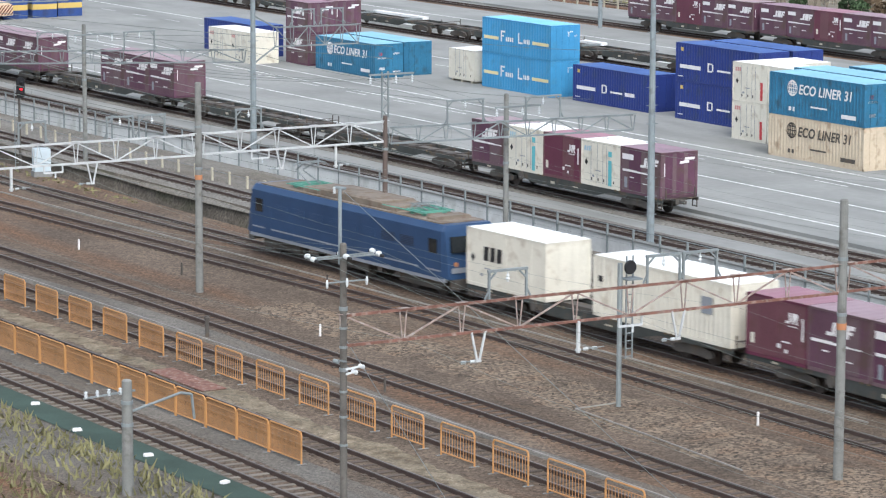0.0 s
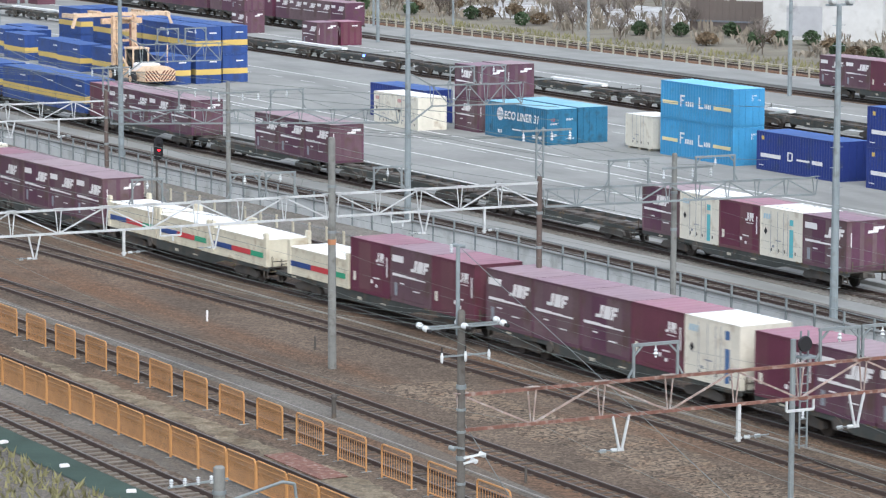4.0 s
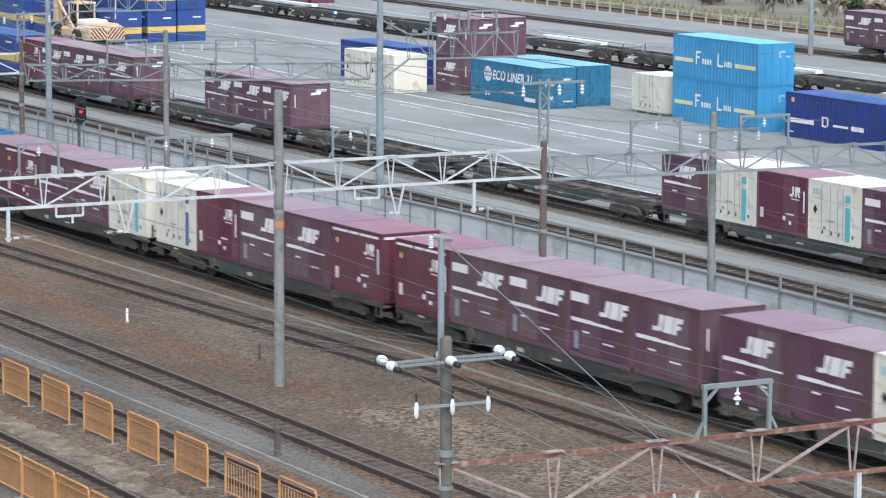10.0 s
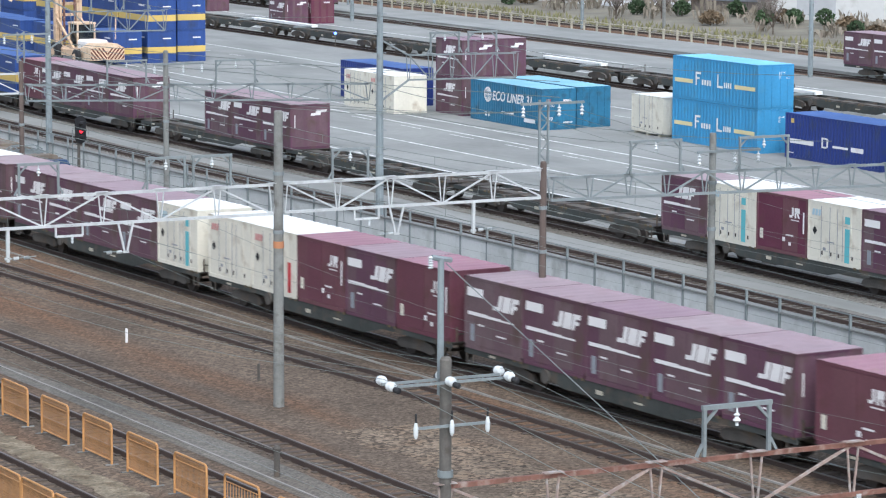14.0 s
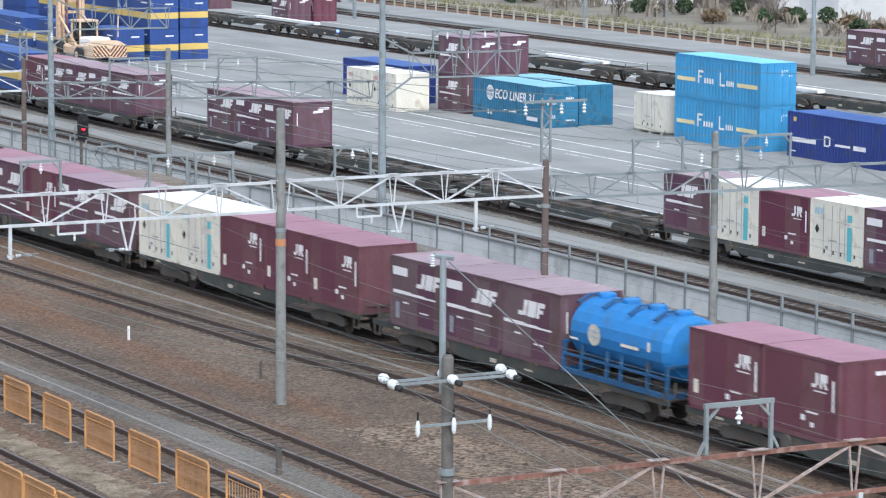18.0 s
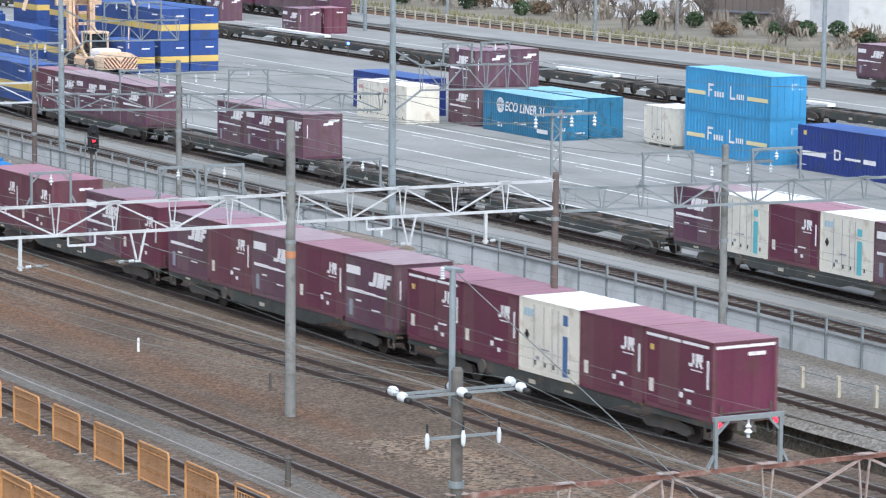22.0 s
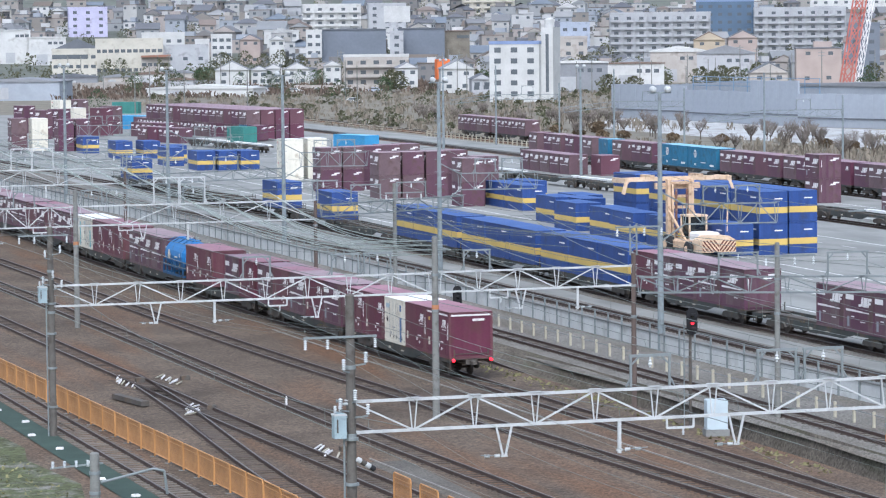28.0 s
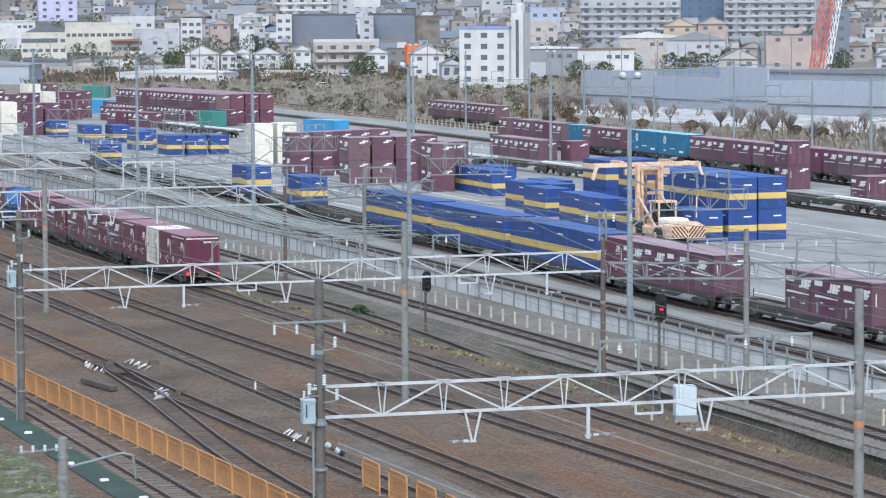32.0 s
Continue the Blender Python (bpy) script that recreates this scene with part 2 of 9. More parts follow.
RAILTOP = mat("worn_rail_head", (0.15, 0.135, 0.125), 0.45, metal=0.5, var=0.15, size=1.0)
SLEEPER = mat("concrete_and_wood_sleepers", (0.082, 0.066, 0.055), 0.9, var=0.3, size=0.8, fine=14, island=0.35, coord="Generated")
BALLAST = mat("dark_oily_ballast", (0.064, 0.050, 0.041), 0.95, var=0.35, size=4.0, fine=4.0, bump=0.6, dirt=((0.075, 0.047, 0.032), 0.35), stones=(16.0, 0.32), along=0.12)
SHOULDER = mat("rust_stained_ballast", (0.135, 0.076, 0.045), 0.95, var=0.4, size=3.0, fine=3.0, bump=0.6, dirt=((0.110, 0.082, 0.062), 0.5), stones=(12.0, 0.5), along=0.15)
EARTH = mat("dark_earth", (0.105, 0.092, 0.075), 0.95, var=0.4, size=3.0, fine=4.0, bump=0.5, dirt=((0.085, 0.085, 0.055), 0.35), stones=(10.0, 0.4), along=0.3)
MIXGRAVEL = mat("mixed_pale_gravel", (0.128, 0.099, 0.072), 0.95, var=0.5, size=2.5, fine=4.0, bump=0.6, dirt=((0.140, 0.098, 0.066), 0.45), stones=(9.0, 0.75))
PALEGRAVEL = mat("pale_grey_gravel", (0.165, 0.157, 0.140), 0.95, var=0.3, size=4.0, fine=4.0, bump=0.4, dirt=((0.125, 0.110, 0.090), 0.45), stones=(12.0, 0.4), along=0.12)
GROUND = mat("brown_gravel_ground", (0.104, 0.079, 0.058), 0.95, var=0.5, size=6.0, fine=3.0, bump=0.5, dirt=((0.128, 0.072, 0.041), 0.42), stones=(11.0, 0.5), along=0.10)
GREYGRAVEL = mat("grey_gravel", (0.120, 0.111, 0.098), 0.95, var=0.4, size=5.0, fine=5.0, bump=0.5, dirt=((0.115, 0.095, 0.075), 0.45), stones=(15.0, 0.35), along=0.2)
ASPHALT = mat("yard_paving", (0.245, 0.250, 0.240), 0.8, var=0.22, size=7.0, fine=2.0, dirt=((0.182, 0.188, 0.180), 0.48), along=0.25)
LINE = mat("road_line", (0.66, 0.67, 0.66), 0.7, var=0.25, size=1.0, dirt=((0.30, 0.31, 0.30), 0.5))
CONCRETE = mat("pale_concrete", (0.50, 0.52, 0.52), 0.8, var=0.16, size=3.0, fine=8, dirt=((0.34, 0.35, 0.34), 0.3))
DARKCON = mat("dark_concrete_coping", (0.19, 0.195, 0.19), 0.85, var=0.25, size=3.0, fine=8)
FENCEPOST = mat("pale_fence_post", (0.42, 0.39, 0.31), 0.7, var=0.2, size=1.0)
LIFTER = mat("orange_cream_machine_paint", (0.56, 0.40, 0.27), 0.5, var=0.25, size=0.6, dirt=((0.30, 0.19, 0.12), 0.35))
LIFTPALE = mat("pale_cream_machine_paint", (0.62, 0.47, 0.33), 0.5, var=0.2, size=0.6, dirt=((0.45, 0.30, 0.19), 0.3))
GRASS = mat("dry_grass_ground", (0.168, 0.157, 0.125), 0.95, var=0.4, size=6.0, fine=3.0, bump=0.4, dirt=((0.20, 0.175, 0.135), 0.5))
LEAF = mat("dark_leaves", (0.045, 0.075, 0.035), 0.8, var=0.3, island=0.45)
TWIG = mat("bare_twigs", (0.195, 0.17, 0.152), 0.9, var=0.2, island=0.35)
TRUNK = mat("bark", (0.10, 0.08, 0.065), 0.9, var=0.25, size=0.5)
REDGLOW = lamp_mat("red_signal_light", (1.0, 0.015, 0.03), 2.2)
BLUEGLOW = lamp_mat("blue_marker_light", (0.05, 0.1, 1.0), 8.0)


# ---------------------------------------------------------------- mesh builder
class Geo:
    def __init__(self):
        self.v, self.f = [], []

    def poly(self, pts, faces):
        o = len(self.v)
        self.v += [tuple(p) for p in pts]
        self.f += [tuple(o + i for i in q) for q in faces]
        return self

    def box(self, x0, x1, y0, y1, z0, z1):
        p = [(x, y, z) for z in (z0, z1) for y in (y0, y1) for x in (x0, x1)]
        return self.poly(p, [(0, 2, 3, 1), (4, 5, 7, 6), (0, 1, 5, 4), (2, 6, 7, 3), (0, 4, 6, 2), (1, 3, 7, 5)])

    def cbox(self, x0, x1, y0, y1, z0, z1, c=0.03):
        """Box with chamfered long edges (along y) and top corners."""
        prof = [(x0, z0), (x1, z0), (x1, z1 - c), (x1 - c, z1), (x0 + c, z1), (x0, z1 - c)]
        return self.prism(prof, y0, y1)

    def prism(self, prof, y0, y1):
        """Profile (x, z), counter-clockwise seen from -y, swept along y."""
        n = len(prof)
        p = [(x, y0, z) for x, z in prof] + [(x, y1, z) for x, z in prof]
        return self.poly(p, [tuple(range(n)), tuple(range(2 * n - 1, n - 1, -1))] + [(i + n, (i + 1) % n + n, (i + 1) % n, i) for i in range(n)])

    def rod(self, a, b, r, n=6, r2=None):
        a, b = Vector(a), Vector(b)
        d = (b - a)
        if d.length < 1e-6:
            return self
        d.normalize()
        u = d.orthogonal().normalized()
        w = d.cross(u)
        r2 = r if r2 is None else r2
        p = [a + (u * math.cos(k * math.tau / n) + w * math.sin(k * math.tau / n)) * r for k in range(n)]
        p += [b + (u * math.cos(k * math.tau / n) + w * math.sin(k * math.tau / n)) * r2 for k in range(n)]
        return self.poly(p, [tuple(range(n - 1, -1, -1)), tuple(range(n, 2 * n))] + [(i, (i + 1) % n, (i + 1) % n + n, i + n) for i in range(n)])

    def bar(self, a, b, w, h=None):
        """Square-section bar between two points."""
        a, b = Vector(a), Vector(b)
        h = w if h is None else h
        d = (b - a).normalized()
        up = Vector((0, 0, 1)) if abs(d.z) < 0.95 else Vector((0, 1, 0))
        s = d.cross(up).normalized() * (w / 2)
        t = s.cross(d).normalized() * (h / 2)
        p = [a - s - t, a + s - t, a + s + t, a - s + t, b - s - t, b + s - t, b + s + t, b - s + t]
        return self.poly(p, [(0, 1, 2, 3), (7, 6, 5, 4), (0, 4, 5, 1), (1, 5, 6, 2), (2, 6, 7, 3), (3, 7, 4, 0)])

    def lathe(self, prof, c=(0, 0, 0), axis="z", n=12):
        """Profile of (radius, height) turned about an axis through c."""
        p, m = [], len(prof)
        for r, h in prof:
            for k in range(n):
                x, y = r * math.cos(k * math.tau / n), r * math.sin(k * math.tau / n)
                q = {"z": (x, y, h), "y": (x, h, y), "x": (h, x, y)}[axis]
                p.append((c[0] + q[0], c[1] + q[1], c[2] + q[2]))
        fs = [(j * n + i, j * n + (i + 1) % n, (j + 1) * n + (i + 1) % n, (j + 1) * n + i) for j in range(m - 1) for i in range(n)]
        return self.poly(p, fs + [tuple(range(n - 1, -1, -1)), tuple((m - 1) * n + i for i in range(n))])

    def mesh(self, name, material):
        me = bpy.data.meshes.new(name)
        me.from_pydata(self.v, [], self.f)
        me.materials.append(material)
        me.validate()
        bm = bmesh.new()
        bm.from_mesh(me)
        bmesh.ops.recalc_face_normals(bm, faces=bm.faces)
        bm.to_mesh(me)
        bm.free()
        return me


def part(name, g, material, parent=None, label=""):
    me = g.mesh(name, material) if isinstance(g, Geo) else g
    ob = new(name, me)
    if parent is not None:
        ob.parent = parent
    if label:
        ob["label"] = label
    return ob


def thing(name, label, category, group="", kind=""):
    return tagged(new(name), label, category, group, kind)


def curve_at(pts):
    ys, xs = [p[0] for p in pts], [p[1] for p in pts]

    def f(y):
        if y <= ys[0]:
            return xs[0] + (y - ys[0]) * (xs[1] - xs[0]) / (ys[1] - ys[0])
        if y >= ys[-1]:
            return xs[-1] + (y - ys[-1]) * (xs[-1] - xs[-2]) / (ys[-1] - ys[-2])
        return float(np.interp(y, ys, xs))

    def smooth(y):
        return sum(f(y + d) * w for d, w in ((-16, 1), (-8, 2), (0, 3), (8, 2), (16, 1))) / 9
    return smooth


# ---------------------------------------------------------------- ground and tracks
g = Geo()
for x0, x1, y0, y1 in ((-2500, 14, -1200, 3800), (67, 2500, -1200, 3800), (14, 67, -1200, -420), (14, 67, 896, 3800)):
    g.poly([(x0, y0, -0.45), (x1, y0, -0.45), (x1, y1, -0.45), (x0, y1, -0.45)], [(0, 1, 2, 3)])
tagged(part("ground", g, GRASS), "flat dry grass and earth ground that reaches the horizon", "ground", kind="structure")

# centre lines: (y, x) pairs
LINES = {
    "goods_line": [(-400, 56.0), (20, 54.2), (60, 53.1), (80, 52.1), (99, 51.2), (117, 50.2), (135, 49.4), (160, 48.4), (200, 47.0), (250, 45.7), (300, 44.2), (700, 32.0)],
    "outer_line": [(-400, 50.6), (60, 48.8), (82, 48.4), (98, 47.2), (117, 45.9), (140, 44.0), (160, 42.4), (175, 41.3), (204, 40.0), (300, 36.0), (700, 22.0)],
    "inner_line": [(-400, 42.0), (66, 39.9), (91, 39.4), (105, 39.2), (140, 37.2), (173, 36.4), (205, 35.3), (300, 31.5), (700, 17.0)],
    "depot_line": [(-400, 38.0), (62, 35.8), (80, 35.5), (96, 35.2), (128, 33.6), (140, 32.7), (160, 31.9), (188, 30.6), (300, 26.0), (700, 12.0)],
    "spur_line": [(-400, 33.0), (62, 31.3), (85, 31.0), (105, 30.3), (118, 29.75), (126, 29.8), (134, 30.2), (142, 30.8), (150, 31.35), (158, 31.75), (166, 31.75)],
    "near_line": [(-400, 29.0), (60, 27.4), (117, 25.8), (155, 24.6), (300, 19.5), (700, 8.0)],
    "loop_line": [(-400, 60.0), (60, 56.9), (80, 56.0), (99, 55.3), (117, 55.0), (135, 54.9), (160, 54.2), (185, 52.6), (210, 50.3), (235, 47.5), (260, 45.5)],
    "siding_line": [(-400, 62.6), (60, 59.9), (88, 59.2), (147, 58.3), (165, 57.8), (185, 57.4), (240, 55.6), (400, 49.0)],
    "yard_line_one": [(-400, 72.0), (95, 70.0), (140, 69.2), (200, 68.0), (300, 66.5), (400, 63.0)],
    "yard_line_two": [(-400, 78.0), (98, 75.0), (115, 74.6), (157, 74.4), (190, 73.2), (250, 73.1), (300, 73.2), (360, 71.5), (500, 66.0)],
    "far_line_one": [(-400, 120.5), (160, 120.0), (230, 120.3), (300, 119.8), (370, 115.5), (460, 108.0), (700, 88.0)],
    "back_line": [(-400, 141.5), (200, 140.5), (300, 139.8), (440, 140.5), (700, 142.0)],
    "outer_back_line": [(-400, 154.5), (200, 154.0), (300, 154.5), (700, 160.0)],
}
PATHS = {k: curve_at(v) for k, v in LINES.items()}


def cutting(y):
    """Depth of the loop track's cutting below the other lines."""
    if y < 20 or y > 196:
        return 0.0
    q = min(1.0, (y - 20) / 45.0, (196 - y) / 45.0)
    return 1.2 * q * q * (3 - 2 * q)


# gravel field in two sheets with the cutting of dark earth between them
ys = list(np.arange(-420, 901, 4.0))
secs = []
for y in ys:
    lo, go, si = PATHS["loop_line"](y), PATHS["goods_line"](y), PATHS["siding_line"](y)
    xa = max(go + 1.2, lo - 1.8)
    xb = max(xa + 0.3, lo - 1.5)
    xc = max(xb + 0.3, lo + 1.5)
    xd = min(66.0, max(xc + 0.2, si - 1.75))
    secs.append(([(14.0, -0.45), (14.4, -0.16), (xa, -0.16)], [(xa, -0.16), (xb, -0.19 - cutting(y)), (xc, -0.19 - cutting(y)), (xd, -0.16)], [(xd, -0.16), (67.0, -0.16)]))
for k, (nm, m, lab) in enumerate((("ballast_field", GROUND, "brown gravel field between the running lines with rusty stains"), ("earth_cutting", EARTH, "shallow cutting of dark earth round the loop track"), ("siding_field", PALEGRAVEL, "grey gravel beside the siding and platform wall"))):
    g = Geo()
    n = len(secs[0][k])
    g.poly([(x, y, z) for y, q in zip(ys, secs) for x, z in q[k]], [(n * i + j, n * i + j + 1, n * i + j + n + 1, n * i + j + n) for i in range(len(ys) - 1) for j in range(n - 1)])
    tagged(part(nm, g, m), lab, "ground", kind="structure")


def track(key, y0, y1, label, ballast=BALLAST, gauge=1.067, top=0.0, sunk=0.0):
    f = PATHS[key]
    level = cutting if key == "loop_line" else (lambda y: 0.0)
    t = thing("railway_track", label, "railway track", "railway tracks", "structure")
    ys = list(np.arange(y0, y1 + 0.1, 6.0))
    for nm, prof, m in (("ballast_bed", [(-0.95, -0.185), (0.95, -0.185)], ballast), ("ballast_shoulder", [(-2.1, -0.42), (-1.6, -0.172), (-0.93, -0.182)], SHOULDER), ("ballast_shoulder", [(0.93, -0.182), (1.6, -0.172), (2.1, -0.42)], SHOULDER)):
        m = ballast if ballast in (PALEGRAVEL, EARTH) else m
        g = Geo()
        n = len(prof)
        pts = [(f(y) + a + 0.12 * math.sin(y * 0.31 + a) * (abs(a) > 1.5), y, top - level(y) + b + 0.012 * math.sin(y * 0.7 + a)) for y in ys for a, b in prof]
        g.poly(pts, [(n * i + j, n * i + j + 1, n * i + j + n + 1, n * i + j + n) for i in range(len(ys) - 1) for j in range(n - 1)])
        part(nm, g, m, t)
    for s in (-1, 1):
        g, h = Geo(), Geo()
        foot = [(-0.075, -0.16), (0.075, -0.16), (0.04, -0.03), (-0.04, -0.03)]
        cap = [(-0.036, -0.03), (0.036, -0.03), (0.036, 0.0), (-0.036, 0.0)]
        for gg, pr in ((g, foot), (h, cap)):
            pts = [(f(y) + s * (gauge / 2 + 0.03) + a, y, top - level(y) + b) for y in ys for a, b in pr]
            gg.poly(pts, [(4 * i + j, 4 * i + (j + 1) % 4, 4 * i + 4 + (j + 1) % 4, 4 * i + 4 + j) for i in range(len(ys) - 1) for j in range(4)])
        rail = part("rail", g, RAIL, t)
        part("rail_head", h, RAILTOP, rail, "worn shiny running surface")
    g = Geo()
    for y in np.arange(max(y0, 30.0), min(y1, 330.0), 0.62):
        x, q = f(y), top - level(y)
        half = 1.0 if key == "near_line" else 0.8
        g.box(x - half, x + half, y - 0.11, y + 0.11, q - 0.26, q - 0.14 - sunk + 0.015 * math.sin(y * 7.3))
    tagged(part("sleepers", g, NEARSLEEPER if key == "near_line" else SLEEPER, t), kind="stuff")
    return t


NEARBED = mat("grey_brown_ballast", (0.105, 0.094, 0.082), 0.95, var=0.35, size=4.0, fine=4.0, bump=0.6, dirt=((0.10, 0.075, 0.055), 0.4), stones=(14.0, 0.5), along=0.15)
NEARSLEEPER = mat("worn_concrete_sleepers", (0.165, 0.148, 0.128), 0.9, var=0.3, size=0.8, fine=14, island=0.3, coord="Generated")
track("goods_line", -420, 900, "curving main goods line in dark brown ballast")
track("outer_line", -420, 900, "running line with brown rails beside gravel")
track("inner_line", -420, 900, "running line with worn rails in brown ballast")
track("depot_line", -420, 900, "running line beside the orange fence panels")
track("spur_line", -420, 162, "rusty spur that joins the next line at a turnout")
track("near_line", -420, 900, "single track with worn concrete sleepers behind the orange mesh fence", NEARBED)
track("loop_line", -420, 246, "loop track with sleepers buried in dark earth", EARTH, sunk=0.04)
track("siding_line", -420, 500, "siding under the concrete platform wall", PALEGRAVEL)
track("yard_line_one", -420, 500, "yard track beside the platform wall", PALEGRAVEL)
track("yard_line_two", -420, 500, "loading track with a row of flat wagons", PALEGRAVEL)
track("far_line_one", -420, 600, "far loading track with empty flat wagons")
track("back_line", -420, 700, "back loading track with loaded wagons")
track("outer_back_line", -420, 700, "through track behind the pale post fence")

# yard paving, one slab with a step down to the loading tracks
g = Geo()
g.box(77.2, 118.0, -420, 700, -0.44, 0.0)
g.box(122.4, 137.6, -420, 700, -0.44, 0.0)
g.box(142.6, 150.0, -420, 700, -0.44, 0.0)
for x0, x1 in ((66.2, 77.2), (118.0, 122.4), (137.6, 142.6)):
    g.box(x0, x1, -420, 700, -0.44, -0.2)
tagged(part("yard_paving", g, ASPHALT), "wide pale grey asphalt container yard", "pavement", kind="structure")


# ---------------------------------------------------------------- containers
def decals(t, W, L, items, sides=(-1,), ends=()):
    """Flat painted fields on the long side: (name, material, u0, u1, v0, v1, slant, label); u runs from the far end towards the near end.
    Strokes of one emblem or marking make one part."""
    sets = {}
    for name, material, u0, u1, v0, v1, sl, lab in items:
        g = sets.setdefault((name, material.name), (Geo(), material, lab))[0]
        for s in sides:
            x = s * (W / 2 + 0.001)
            y0, y1 = L / 2 - u0, L / 2 - u1
            p = [(x, y0, v0), (x, y1, v0), (x, y1 + (-sl), v1), (x, y0 + (-sl), v1)]
            if sl == 9:   # standing on its corner
                ym, vm = (y0 + y1) / 2, (v0 + v1) / 2
                p = [(x, ym, v0), (x, y1, vm), (x, ym, v1), (x, y0, vm)]
            q = [(x + s * 0.006, b, c) for _, b, c in p]
            g.poly(p + q, [(0, 1, 2, 3), (7, 6, 5, 4), (0, 4, 5, 1), (1, 5, 6, 2), (2, 6, 7, 3), (3, 7, 4, 0)])
    for name, material, x0, x1, z0, z1, *lean in ends:
        g = sets.setdefault((name, material.name), (Geo(), material, ""))[0]
        a = lean[0] if lean else 0.0
        g.poly([(x, y, z) for y in (-L / 2 - 0.012, -L / 2 + 0.002) for x, z in ((x0, z0), (x1, z0), (x1 + a, z1), (x0 + a, z1))], [(0, 1, 2, 3), (7, 6, 5, 4), (0, 4, 5, 1), (1, 5, 6, 2), (2, 6, 7, 3), (3, 7, 4, 0)])
    for (name, _), (g, material, lab) in sets.items():
        o = part(name, g, material, t, lab)
        if name.startswith("small") or name in ("sill_marking", "name_marking", "door_bar", "door_latch"):
            tagged(o, kind="stuff")


def ribbed(g, n, lo, hi, fixed):
    """Connected ribbed strip: n ribs; fixed(u, d) gives the two edge points at u in 0..1 and rib depth d."""
    pts = []
    for i in range(n * 4 + 1):
        d = lo if i % 4 in (0, 1) else hi
        pts += fixed(i / (n * 4), d)
    g.poly(pts, [(2 * i, 2 * i + 1, 2 * i + 3, 2 * i + 2) for i in range(n * 4)])


def box_container(name, label, L, W, H, paint, roof, deco=(), rib=0.0, doors=2, end_band=None, group="containers", end_deco=(), far=False):
    t = thing(name, label, "container", group)
    e = 0.05
    g = Geo()
    # lower and upper side rails, corner posts
    for s in (-1, 1):
        g.box(s * W / 2 - (0.06 if s > 0 else 0), s * W / 2 + (0.06 if s < 0 else 0), -L / 2, L / 2, 0.0, 0.14)
        g.box(s * W / 2 - (0.05 if s > 0 else 0), s * W / 2 + (0.05 if s < 0 else 0), -L / 2, L / 2, H - 0.10, H - 0.015)
        for y in (-1, 1):
            x0 = s * W / 2 - (0.11 if s > 0 else 0)
            y0 = y * L / 2 - (0.11 if y > 0 else 0)
            g.box(x0, x0 + 0.11, y0, y0 + 0.11, 0.0, H - 0.015)
    for y in (-1, 1):
        y0 = y * L / 2 - (0.06 if y > 0 else 0)
        g.box(-W / 2 + 0.11, W / 2 - 0.11, y0, y0 + 0.06, 0.0, 0.14)
        g.box(-W / 2 + 0.11, W / 2 - 0.11, y0, y0 + 0.06, H - 0.10, H - 0.015)
    if not far:
        part("frame", g, paint, t)
    g = Geo()
    if rib:
        n = max(4, int((L - 0.3) / rib))
        pts = []
        for i in range(n * 4 + 1):
            ph = i % 4
            y = -L / 2 + 0.1 + (L - 0.2) * i / (n * 4)
            d = 0.002 if ph in (0, 1) else 0.036
            pts.append((y, d))
        for s in (-1, 1):
            vs = [(s * (W / 2 - d), y, z) for y, d in pts for z in (0.1, H - 0.06)]
            g.poly(vs, [(2 * i, 2 * i + 1, 2 * i + 3, 2 * i + 2) for i in range(len(pts) - 1)])
    elif far:
        g.cbox(-W / 2, W / 2, -L / 2, L / 2, 0.0, H - 0.015, 0.03)
    else:
        g.box(-W / 2 + 0.018, W / 2 - 0.018, -L / 2 + 0.05, L / 2 - 0.05, 0.05, H - 0.05)
    if not far:
        g.box(-W / 2 + 0.05, W / 2 - 0.05, -L / 2 + 0.03, L / 2 - 0.03, 0.06, H - 0.06)
    part("body", g, paint, t)
    # side door leaves with a gap between them
    if doors and not rib:
        for s in (-1,):
            for k in range(doors):
                w = (L - 0.3) / (doors + 1)
                y0 = L / 2 - 0.16 - (k + 0.55) * w
                g = Geo()
                g.box(s * (W / 2 - 0.02), s * (W / 2 - 0.004), y0 - w + 0.02, y0 - 0.02, 0.17, H - 0.14)
                part("door", g, paint, t)
    elif rib:
        for k in (-1, 1):
            g = Geo()
            g.box(-0.01 + (0 if k > 0 else -W / 2 + 0.12), 0.01 + (W / 2 - 0.12 if k > 0 else 0), -L / 2 - 0.012, -L / 2 + 0.03, 0.16, H - 0.12)
            d = part("end_door", g, paint, t)
            for xx in (0.3, 0.8):
                h = Geo()
                h.rod((k * xx, -L / 2 - 0.035, 0.1), (k * xx, -L / 2 - 0.035, H - 0.08), 0.018, 5)
                part("locking_bar", h, paint, d)
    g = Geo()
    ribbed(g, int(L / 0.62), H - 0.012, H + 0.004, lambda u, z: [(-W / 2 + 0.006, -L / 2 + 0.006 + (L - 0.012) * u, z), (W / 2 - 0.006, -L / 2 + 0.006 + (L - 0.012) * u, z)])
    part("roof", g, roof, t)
    for e in (() if far else (-1,)):
        g = Geo()
        ribbed(g, 6 if rib else 3, 0.0, 0.03, lambda u, q: [(-W / 2 + 0.1 + (W - 0.2) * u, e * (L / 2 - 0.035 + q), 0.13), (-W / 2 + 0.1 + (W - 0.2) * u, e * (L / 2 - 0.035 + q), H - 0.09)])
        part("end_wall", g, paint, t)
    decals(t, W, L, deco, (-1,), end_deco)
    return t


def d(name, m, u0, u1, v0, v1, sl=0.0, lab=""):
    return (name, m, u0, u1, v0, v1, sl, lab)


